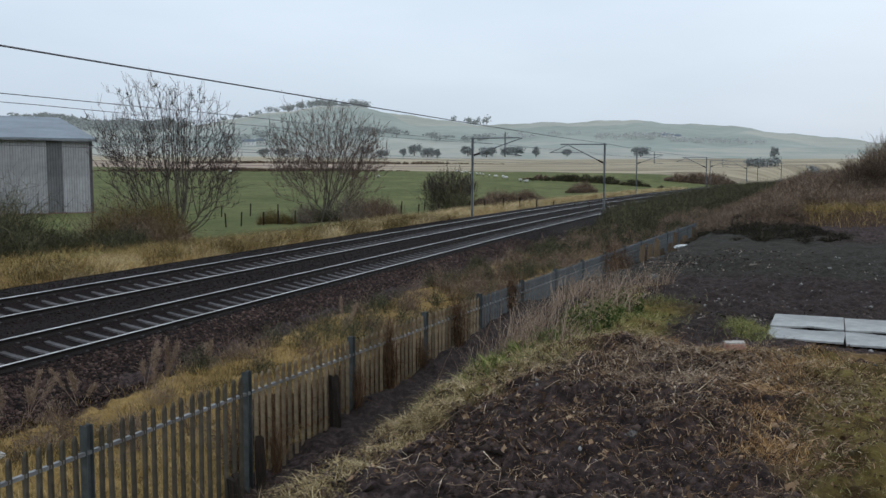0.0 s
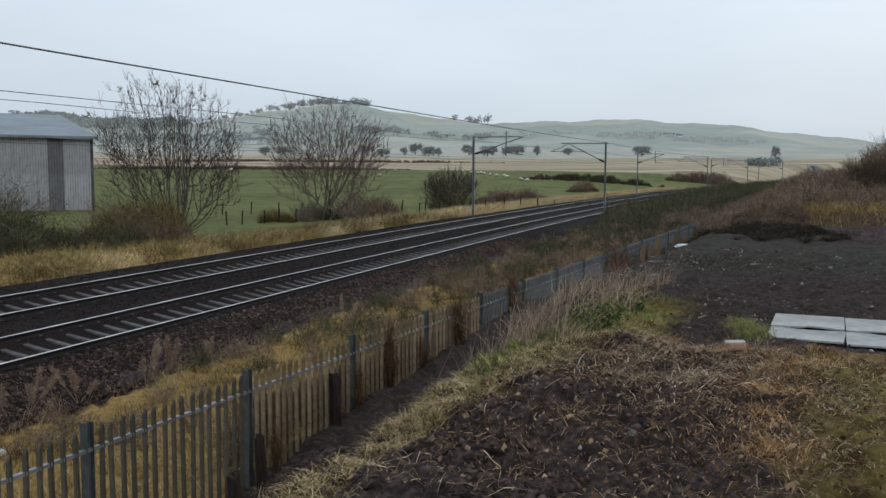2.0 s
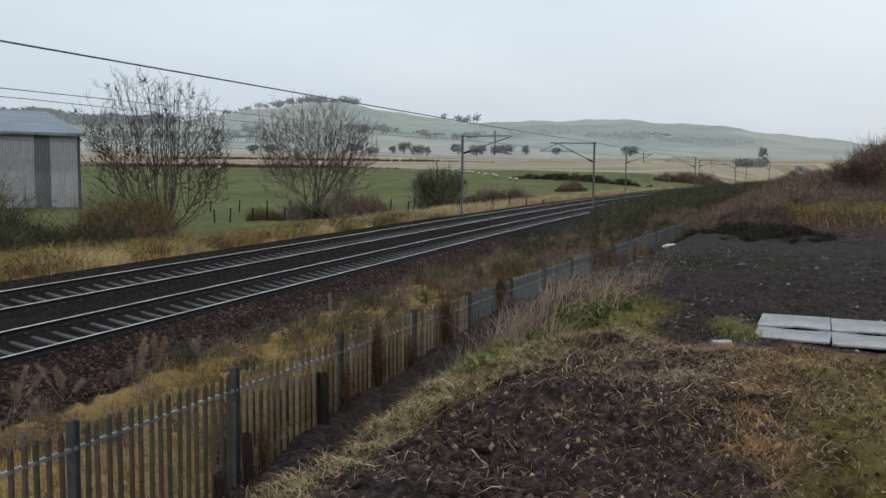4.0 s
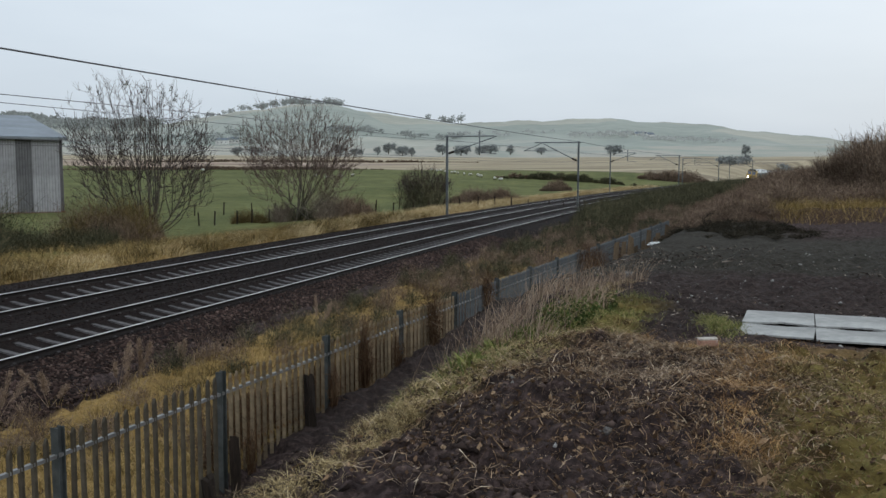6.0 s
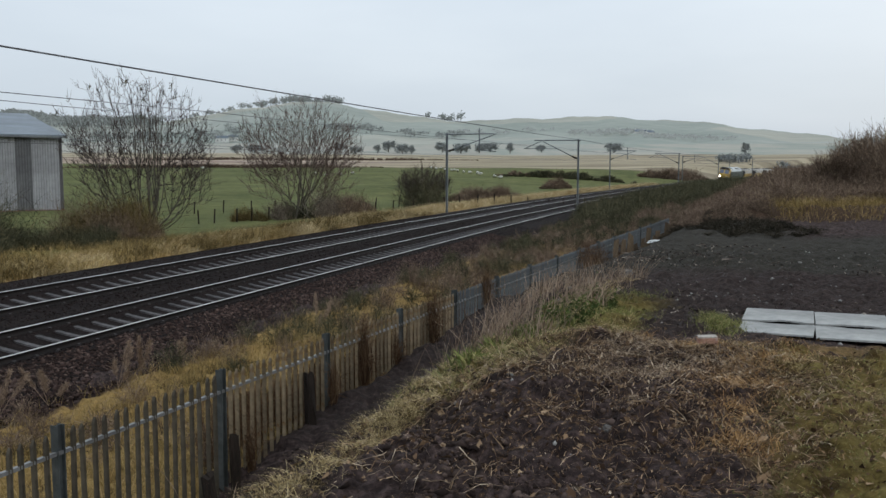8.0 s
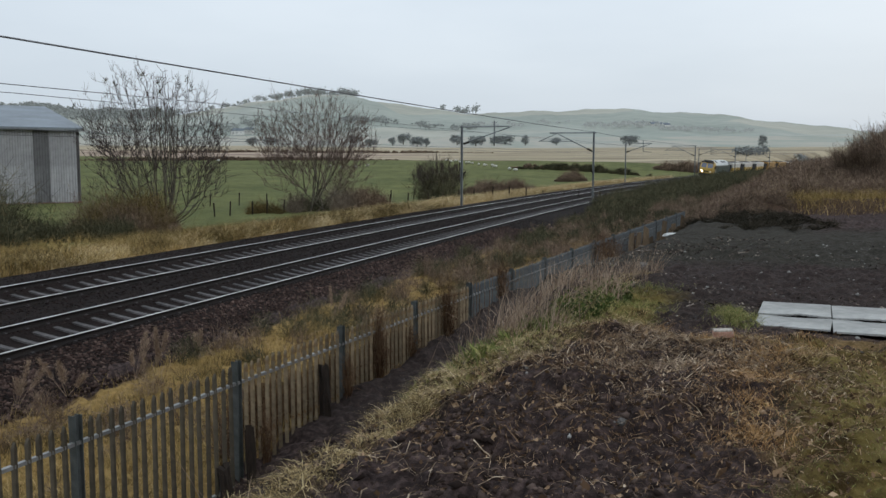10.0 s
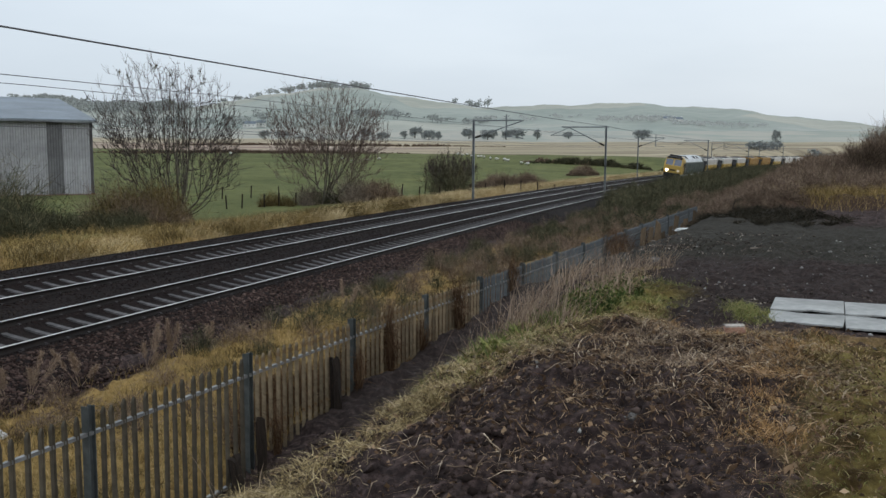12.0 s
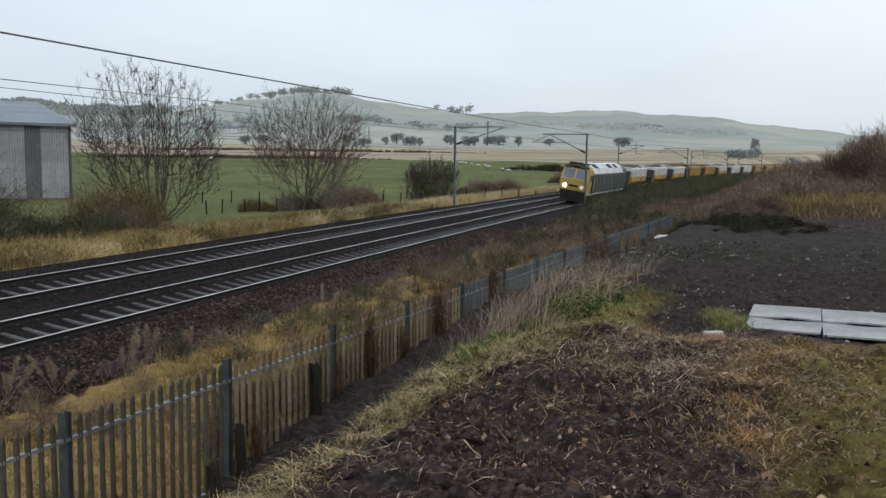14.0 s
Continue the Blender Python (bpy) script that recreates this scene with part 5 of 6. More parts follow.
def crumpled(name, x, y, size, mat, label, category, seed):
    rng = random.Random(seed)
    bm = bmesh.new()
    bmesh.ops.create_icosphere(bm, subdivisions=3, radius=1.0)
    for v in bm.verts:
        k = 1 + 0.35 * noise.noise(v.co * 2.3 + Vector((seed, 0, 0))) + 0.2 * noise.noise(v.co * 5.0)
        v.co = Vector((v.co.x * size[0] * k, v.co.y * size[1] * k, v.co.z * size[2] * k))
    ob = part(name, bm, mat)
    ob.matrix_basis = pose(x, y, ground_z(x, y) + size[2] * 0.5, 0, 0, rng.uniform(0, 90))
    return tagged(ob, label, category)


_x, _y = by_fence(34.6, 1.6)
crumpled("plastic_sheet", _x, _y, (0.42, 0.16, 0.09), M_PLASTIC, "torn white plastic sheet on the dark yard", "plastic sheet", 3)
crumpled("pale_rock", 5.1, 21.0, (0.16, 0.12, 0.09), M_RUBBLE, "pale grey stone on dark ground", "stone", 5)
crumpled("pale_rock", 1.68, 7.56, (0.045, 0.04, 0.04), M_RUBBLE, "small pale stone on the soil mound", "stone", 6)
_x, _y = by_line(np.array([10.6]), np.array([-4.6]))
crumpled("plastic_bag", float(_x[0]), float(_y[0]), (0.16, 0.12, 0.09), M_PLASTIC, "crumpled white plastic bag in dry grass", "bag", 8)


def build_bank_scrub():
    h = Heap(31)
    g = h.rng
    def spots(n, x0, x1, y0, y1):
        x, y = g.uniform(x0, x1, n), g.uniform(y0, y1, n)
        y = y + 0.05 * x
        u = x * ALONG[0] + y * ALONG[1]
        lat = x * LEFT[0] + y * LEFT[1] - (A_NEAR - bend(u))
        fo = F_OFF - (x * F_LEFT[0] + y * F_LEFT[1])
        k = (lat < -6) & (fo > np.where(y < 47, 2.6, 0.5))
        return on_ground(x[k], y[k])
    c = spots(130, 10, 15, 35.2, 38)
    bushes(h, c, g.uniform(0.3, 0.6, len(c)), g.uniform(0.25, 0.6, len(c)), 50, 0.018)
    c = spots(1000, 10, 46, 37.6, 56)
    bushes(h, c, g.uniform(0.6, 1.2, len(c)), g.uniform(0.5, 1.0, len(c)), 80, 0.022)
    c = spots(600, 14, 70, 55, 110)
    bushes(h, c, g.uniform(0.9, 1.7, len(c)), g.uniform(0.5, 1.1, len(c)), 70, 0.035)
    ss = g.uniform(27, 150, 1100)
    oo = g.uniform(-1.6, 3.2, 1100) - g.uniform(0, 5, 1100) * sstep(50, 75, ss)
    ss = np.where(oo < 0.7, ss, np.maximum(ss, 41 + g.uniform(-2, 3, 1100)))
    x, y = by_fence(ss, oo)
    lat = x * LEFT[0] + y * LEFT[1] - (A_NEAR - bend(x * ALONG[0] + y * ALONG[1]))
    keep = (lat < -3.4) & (np.abs(oo) > 0.22) & ((ss > 48) | (oo < -0.25) | (oo > 1.6))
    c = on_ground(x[keep], y[keep])
    far = sstep(40, 70, c[:, 1])
    bushes(h, c, (0.35 + 0.6 * far) * g.uniform(0.7, 1.2, len(c)), (0.4 + 0.5 * far) * g.uniform(0.6, 1.3, len(c)), 60, 0.016 + 0.01)
    dark = Heap(34)
    x, y = dark.rng.uniform(10.5, 14.5, 110), dark.rng.uniform(31, 41, 110)
    q = on_ground(x, y)
    q = q[(F_OFF - (x * F_LEFT[0] + y * F_LEFT[1])) > 1.2]
    bushes(dark, q, dark.rng.uniform(0.3, 0.7, len(q)), dark.rng.uniform(0.10, 0.36, len(q)), 60, 0.02)
    dark.done("dark_bramble", M_DARK_BRAMBLE, "dark bramble over the hollow behind the yard", "bramble")
    h.done("bank_scrub", M_BROWN, "russet-brown dead bracken and bramble on the bank", "scrub")
    h = Heap(32)
    g = h.rng
    c = spots(26, 14.5, 22, 35.3, 39.5)
    for p in (c,):
        k = g.integers(0, len(p), 6000)
        b = p[k] + np.concatenate([g.normal(0, 0.5, (6000, 2)), np.zeros((6000, 1))], 1)
        b = on_ground(b[:, 0], b[:, 1])
        h.blades(b, g.uniform(0.2, 0.7, 6000), g.uniform(0.012, 0.022, 6000), g.uniform(0.4, 1.4, 6000))
    h.done("bank_grass", M_STRIP, "dry yellow grass at the foot of the bank", "grass")


build_bank_scrub()

# ---- bare trees and bushes ----
def at_px(az_deg, dist):
    return dist * math.sin(radians(az_deg)), dist * math.cos(radians(az_deg))


def dome_tree(x, y, dome, stems, points, seed, label, fine, twig_mat, depth_squash=0.8, foot=0.35, clumps=0, name="bare_tree", category="tree", power=0.36, sprig=1.0, limbs=3, stem_r=0.12, inner=0.36, lean=0.0):
    """A bare tree that fills a dome: bowed stems rise to it, and each twig joins the wood that leads back to the root most directly.
    dome: (degrees from upright, reach in metres) pairs."""
    rng = np.random.default_rng(seed)
    deg, reach = [d[0] for d in dome], [d[1] for d in dome]
    pos, par, run = [np.zeros(3)], [-1], [0.0]

    def on_dome(th, ph, k):
        r = np.interp(np.degrees(th), deg, reach) * k
        return np.array([r * np.sin(th) * np.cos(ph), r * np.sin(th) * np.sin(ph) * depth_squash, r * np.cos(th)])
    thickness = [stem_r]

    def limb(first, start, tip, n, bow, r):
        last = first
        sway = rng.normal(0, 0.10, 3)
        for j in range(0 if first == 0 else 1, n + 1):
            k = j / n
            p = start + (tip - start) * np.array([k ** bow, k ** bow, k ** (1.9 - bow)]) + sway * math.sin(k * 6.3) * (1 - abs(2 * k - 1))
            pos.append(p)
            par.append(last)
            run.append(run[last] + float(np.linalg.norm(p - pos[last])))
            thickness.append(max(r * (1 - k) ** 0.8, fine * 1.15))
            last = len(pos) - 1
    for i in range(stems):
        th = radians(deg[-1]) * ((i + 0.4) / stems) ** 1.15
        ph = 2.4 * i + rng.uniform(-0.3, 0.3)
        tip = on_dome(th, ph, rng.uniform(0.88, 0.98))
        start = np.array([rng.normal(0, foot), rng.normal(0, foot), 0.0])
        here = len(pos)
        limb(0, start, tip, 14, rng.uniform(0.72, 0.9), stem_r * rng.uniform(0.7, 1.0) * (1 - 0.35 * i / stems))
        for j in range(limbs):
            node = here + int(rng.uniform(2, 10))
            off = on_dome(abs(th * 0.9 + rng.uniform(-0.38, 0.3)), ph + rng.normal(0, 0.6), rng.uniform(0.86, 1.0))
            limb(node, np.array(pos[node]), off, 9, rng.uniform(0.6, 0.85), thickness[node] * 0.7)
    n0 = len(pos)
    th = np.arccos(1 - rng.uniform(0, 1, points) * (1 - math.cos(radians(deg[-1]))))
    th = np.where((np.degrees(th) > 48) & (rng.uniform(0, 1, points) < 0.85), th * 0.6, th)
    ph = rng.uniform(0, 2 * np.pi, points)
    kk = 1 - inner * rng.uniform(0, 1, points) ** 1.6
    r = np.interp(np.degrees(th), deg, reach) * kk * (1 + 0.05 * rng.normal(0, 1, points))
    P = np.stack([r * np.sin(th) * np.cos(ph), r * np.sin(th) * np.sin(ph) * depth_squash, r * np.cos(th)], -1)
    P = P[np.argsort(np.linalg.norm(P, axis=1))]
    A = np.zeros((n0 + points, 3))
    A[:n0] = pos
    R = np.zeros(n0 + points)
    R[:n0] = run
    for i, p in enumerate(P):
        m = n0 + i
        dist = np.linalg.norm(A[:m] - p, axis=1)
        under = np.where(A[:m, 2] > p[2] - 0.05, 0.8, 0.0)
        j = int(np.argmin(dist + 0.35 * R[:m] + under))
        A[m], R[m] = p, R[j] + dist[j]
        par.append(j)
    count = np.zeros(len(A))
    kids = np.zeros(len(A), int)
    for j in par[1:]:
        kids[j] += 1
    for i in range(len(A) - 1, 0, -1):
        count[i] += 1 if kids[i] == 0 else 0
        count[par[i]] += count[i]
    rad = fine * np.maximum(count, 1) ** power
    rad[:n0] = thickness
    A[:, 0] += lean * A[:, 2]
    z = ground_z(x, y)
    turn = -math.atan2(x, y)
    tree = tagged(empty(name, Matrix.Translation((x, y, z - 0.1)) @ Matrix.Rotation(turn, 4, "Z")), label, category)
    idx = np.array([i for i in range(1, len(A)) if par[i] >= 0])
    up = np.array([par[i] for i in idx])
    thick = (rad[idx] > 0.025) & (idx < n0)
    wood, twigs = Heap(seed + 1), Heap(seed + 2)
    for hp, k in ((wood, thick), (twigs, ~thick)):
        mid = (A[up[k]] + A[idx[k]]) / 2 + hp.rng.normal(0, 0.03, (int(k.sum()), 3)) * np.linalg.norm(A[up[k]] - A[idx[k]], axis=1, keepdims=True)
        hp.sticks(A[up[k]], mid, rad[idx[k]] * 1.15)
        hp.sticks(mid, A[idx[k]], rad[idx[k]])
    ends = A[n0:][kids[n0:] == 0]
    for k in range(4):
        b = ends + twigs.rng.normal(0, 0.06, ends.shape) * sprig
        way = ends / np.linalg.norm(ends, axis=1, keepdims=True) * 0.35 + twigs.rng.normal(0, 0.28, ends.shape) + np.array([0, 0, 0.30])
        twigs.sticks(b, b + way * sprig * twigs.rng.uniform(0.5, 1.5, (len(b), 1)), fine * 0.8)
    wood.done("trunk", M_BARK, parent=tree)
    twigs.done("crown", twig_mat, parent=tree)
    if clumps:
        hp = Heap(seed + 3)
        tops = ends[ends[:, 2] > 0.72 * reach[0]]
        c = tops[hp.rng.integers(0, len(tops), clumps)]
        k = np.repeat(np.arange(clumps), 26)
        hp.leaves(c[k] + hp.rng.normal(0, 0.09, (len(k), 3)) * np.array([1, 1, 1.8]), hp.rng.uniform(0.08, 0.16, len(k)))
        clump = hp.done("dead_leaf_clumps", M_BROOM, parent=tree)
        clump["label"] = "dark clumps of dead leaves"
    return tree


M_TWIG_DARK = island_mat("purple_brown_twigs", [(0.0, (0.0341, 0.02604, 0.0248)), (0.6, (0.0682, 0.0527, 0.04836)), (1.0, (0.1178, 0.093, 0.0837))])
x, y = at_px(-16.9, 67)
dome_tree(x, y, ((0, 11.3), (15, 11.0), (30, 9.3), (45, 6.5), (62, 5.2)), 9, 1700, 121, "tall bare multi-stemmed tree by the railway", 0.016, M_TWIG_DARK, clumps=12, limbs=6, stem_r=0.17, sprig=0.75, lean=-0.06)
x, y = at_px(-7.6, 84)
dome_tree(x, y, ((0, 10.0), (15, 10.6), (30, 9.8), (45, 7.8), (62, 5.6)), 7, 1700, 131, "bare branching tree with dense fine twigs", 0.018, M_TWIG_RED, foot=0.8, inner=0.5, limbs=5, stem_r=0.14)
x, y = at_px(0.4, 104)
dome_tree(x, y, ((0, 4.9), (35, 4.5), (60, 3.7), (85, 2.8)), 14, 1900, 103, "dense dark bare hawthorn bush", 0.017, M_TWIG_DARK, foot=0.5, name="hawthorn_bush", category="bush", sprig=0.7, limbs=2, stem_r=0.05, inner=0.7)


# ---- the industrial shed ----
def build_shed():
    x0, y0 = at_px(-21.7, 104)
    z = -1.2
    m = Matrix.Translation((x0, y0, z)) @ Matrix.Rotation(radians(33), 4, "Z")
    shed = tagged(empty("industrial_shed", m), "large grey profiled-steel industrial shed with blue-grey roof", "shed")
    L, D, E, T = 60.0, 44.0, 8.3, 11.7
    wall = bmesh.new()
    box(wall, (L, 0.3, E), Matrix.Translation((-L / 2, 0.15, E / 2 + 0.3)))
    part("front_wall", wall, M_CLAD, shed)
    prof = [(0, 0.5), (D, 0.5), (D, E + 0.3), (D / 2, T), (0, E + 0.3)]
    part("gable_wall", prism(prof, -0.32, -0.02), M_CLAD, shed)
    part("gable_wall", prism(prof, -L + 0.02, -L + 0.32), M_CLAD, shed)
    part("back_wall", boxes(((L, 0.3, E), Matrix.Translation((-L / 2, D - 0.15, E / 2 + 0.3)))), M_CLAD, shed)
    part("plinth", boxes(((L + 0.2, D + 0.2, 0.9), Matrix.Translation((-L / 2, D / 2, 0.2)))), M_BRICKWALL, shed, "red brick plinth")
    for a, b in (((-0.6, E + 0.15), (D / 2, T + 0.12)), ((D + 0.6, E + 0.15), (D / 2, T + 0.12))):
        part("roof_slope", prism([a, b, (b[0], b[1] + 0.15), (a[0], a[1] + 0.15)], -L - 0.4, 0.4), M_CLAD_ROOF, shed)
    part("gutter", boxes(((L + 0.8, 0.22, 0.25), Matrix.Translation((-L / 2, -0.62, E + 0.1))), bevel=0.03), M_MAST, shed, "dark gutter")
    rnd = random.Random(4)
    xx = -0.35
    for w in (1.2, 1.5, 1.6, 3.6, 2.0, 2.4, 1.1, 3.0, 4.0, 2.0, 3.0, 4.0, 3.0, 4.0, 3.5, 3.5):
        zig = []
        k = int(w / 0.25)
        for j in range(k):
            o = -w / 2 + j * w / k
            c = w / k
            zig += [(o, 0.0), (o + 0.3 * c, 0.0), (o + 0.42 * c, -0.06), (o + 0.88 * c, -0.06)]
        zig += [(w / 2, 0.0), (w / 2, 0.05), (-w / 2, 0.05)]
        bm = bmesh.new()
        lo = [bm.verts.new((a, b, -E / 2 + 0.2)) for a, b in zig]
        hi = [bm.verts.new((a, b, E / 2 - 0.2)) for a, b in zig]
        for j in range(len(zig)):
            q = (j + 1) % len(zig)
            bm.faces.new((lo[j], lo[q], hi[q], hi[j]))
        bmesh.ops.recalc_face_normals(bm, faces=bm.faces)
        p = part("wall_panel", bm, M_CLAD_DARK if abs(xx + 3.05) < 0.01 else (M_CLAD_PALE if xx > -9 or rnd.random() < 0.35 else M_CLAD), shed)
        p.matrix_basis = Matrix.Translation((xx - w / 2, -0.06, E / 2 + 0.35))
        xx -= w



build_shed()


# ---- distance ----
def hill_material():
    m, n, l, b = mat_new("hazed_hill_pasture", 1.0)
    nt = m.node_tree
    a = noise_at(nt, 0.004, 4.0, 0.6, (1, 1, 3))
    c = noise_at(nt, 0.03, 6.0, 0.7)
    f = n.new("ShaderNodeTexVoronoi")
    f.inputs["Scale"].default_value = 0.0042
    co = n.new("ShaderNodeTexCoord")
    mp = n.new("ShaderNodeMapping")
    mp.inputs["Scale"].default_value = (1.0, 0.55, 2.0)
    l.new(co.outputs["Object"], mp.inputs["Vector"])
    l.new(mp.outputs["Vector"], f.inputs["Vector"])
    # pasture tones paled and greyed: distance haze is put into the colour
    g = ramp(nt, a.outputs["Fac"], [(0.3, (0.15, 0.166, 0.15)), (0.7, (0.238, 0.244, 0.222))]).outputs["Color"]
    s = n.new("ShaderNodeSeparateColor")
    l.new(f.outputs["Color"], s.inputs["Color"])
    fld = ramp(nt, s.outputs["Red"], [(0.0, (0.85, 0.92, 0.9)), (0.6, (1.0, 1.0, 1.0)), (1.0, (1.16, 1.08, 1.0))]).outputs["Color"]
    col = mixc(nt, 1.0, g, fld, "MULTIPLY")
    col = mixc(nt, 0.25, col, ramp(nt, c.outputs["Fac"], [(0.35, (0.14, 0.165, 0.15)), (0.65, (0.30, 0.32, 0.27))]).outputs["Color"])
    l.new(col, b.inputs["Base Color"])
    # the hills' own colour glows faintly, standing in for haze before them
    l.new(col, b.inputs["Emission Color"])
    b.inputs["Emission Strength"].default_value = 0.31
    return m


def ridge(az):
    """Skyline's rise above the eye, as a slope, by bearing in degrees."""
    r = 0.044 + 0.0235 * np.exp(-((az + 7.0) / 6.5) ** 2) + 0.009 * np.exp(-((az - 11.0) / 7.0) ** 2) - 0.014 * sstep(17, 28, az) + 0.012 * np.exp(-((az + 26) / 3.0) ** 2)
    r = r * np.cos(np.radians(az)) + 0.0006 * np.sin(az * 2.1) + 0.0003 * np.sin(az * 5.3)
    return r


def hill_z(az, d):
    k = sstep(850, 2300, d)
    return 22 + (4.19 + ridge(az) * 2300 - 22) * k * np.where(d > 2300, np.maximum(1 - (d - 2300) / 4000, 0.3), 1)


def build_hills():
    az = np.concatenate([np.arange(-60, 60, 0.4)])
    dd = np.concatenate([[840.0], np.linspace(850, 2300, 40), np.linspace(2400, 3400, 6)])
    A, D = np.meshgrid(az, dd, indexing="ij")
    A, D = A.T, D.T
    Z = hill_z(A, D)
    Z += 2.0 * np.sin(np.radians(A) * 60 + D * 0.004) * sstep(850, 1200, D)
    Z[0] = -12.0
    v = np.stack([D * np.sin(np.radians(A)), D * np.cos(np.radians(A)), Z], -1).reshape(-1, 3)
    f = grid_faces(len(dd), len(az))
    me = mesh_from("backdrop_hills", v, f, [4] * (len(f) // 4))
    me.flip_normals()
    tagged(link("backdrop_hills", me, hill_material(), smooth=True), "pale green pasture hills on the skyline, haze in their colour and glow", "hills", kind="structure")


build_hills()


def leafy_tree(name, w, h, trunk, seed, mat):
    """A far, wind-shaped tree: trunk, forks and a broken crown of clumps."""
    rng = np.random.default_rng(seed)
    t = empty(name)
    bm = bmesh.new()
    tube(bm, (0, 0, -0.4), (0.1, 0, h * 0.55), trunk, trunk * 0.6, 6)
    for k in range(5):
        a = rng.uniform(0, 6.28)
        tube(bm, (0.1, 0, h * rng.uniform(0.35, 0.5)), (math.cos(a) * w * 0.3, math.sin(a) * w * 0.3, h * rng.uniform(0.6, 0.85)), trunk * 0.45, trunk * 0.2, 5)
    part("trunk", bm, M_BARK, t)
    hp = Heap(seed)
    c = rng.normal(0, 1, (34, 3))
    c = c / np.linalg.norm(c, axis=1, keepdims=True) * rng.uniform(0.35, 1.0, (34, 1)) * np.array([w * 0.46, w * 0.46, h * 0.36]) + np.array([0, 0, h * 0.52])
    k = rng.integers(0, 34, 1500)
    p = c[k] + rng.normal(0, 1, (1500, 3)) * np.array([w * 0.075, w * 0.075, h * 0.065])
    hp.leaves(p, rng.uniform(0.04, 0.10, 1500) * w)
    hp.done("crown", mat, parent=t)
    return t


def put(proto, az, d, scale, turn, label, first, z=None):
    x, y = at_px(az, d)
    zz = ground_z(x, y) if z is None else z
    m = Matrix.Translation((x, y, zz)) @ Matrix.Rotation(turn, 4, "Z")
    if first:
        proto.matrix_basis = m
        proto.scale = (scale,) * 3
        ob = proto
    else:
        ob = copy_thing(proto, m)
        ob.scale = (scale,) * 3
    return tagged(ob, label, "tree", "far field trees")


# skyline woods: haze put in as grey leaf colour plus a weak glow
M_HILL_WOOD_HAZED = island_mat("hazed_hill_wood", [(0.0, (0.14, 0.155, 0.155)), (0.6, (0.18, 0.195, 0.19)), (1.0, (0.22, 0.235, 0.225))])

_b = M_HILL_WOOD_HAZED.node_tree.nodes["Principled BSDF"]
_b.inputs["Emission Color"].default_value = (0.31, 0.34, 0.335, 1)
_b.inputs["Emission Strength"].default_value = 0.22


# hillside hedges: nearly flat grey with more glow, to stand for thicker haze
M_HAZE_WOOD = island_mat("hazed_hedge_wood", [(0.0, (0.13, 0.14, 0.14)), (0.6, (0.145, 0.155, 0.155)), (1.0, (0.16, 0.17, 0.17))])
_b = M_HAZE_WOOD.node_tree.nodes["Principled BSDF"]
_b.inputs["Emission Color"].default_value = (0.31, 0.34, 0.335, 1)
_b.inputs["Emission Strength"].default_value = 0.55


def build_far_trees():
    protos = [leafy_tree("field_tree", 10, 8, 0.4, 201, M_FAR_LEAF_HAZED), leafy_tree("field_tree", 12, 7.5, 0.4, 202, M_FAR_LEAF_HAZED), leafy_tree("field_tree", 8, 8.5, 0.35, 203, M_FAR_LEAF_HAZED)]
    used = [False] * 3
    rnd = random.Random(9)
    spots = [(-5.0, 640), (-4.0, 600), (-2.6, 620), (-1.9, 650), (-1.0, 610), (-0.4, 600), (1.6, 640), (2.8, 620), (3.2, 640), (4.0, 630), (4.7, 650), (6.0, 620), (8.0, 640), (12.6, 640),
             (20.55, 600), (-11.5, 600), (-10.4, 620)]
    for i, (az, d) in enumerate(spots):
        k = i % 3
        put(protos[k], az, d, rnd.uniform(0.75, 1.25), rnd.uniform(0, 6), "dark wind-shaped tree in the far fields", not used[k])
        used[k] = True


build_far_trees()


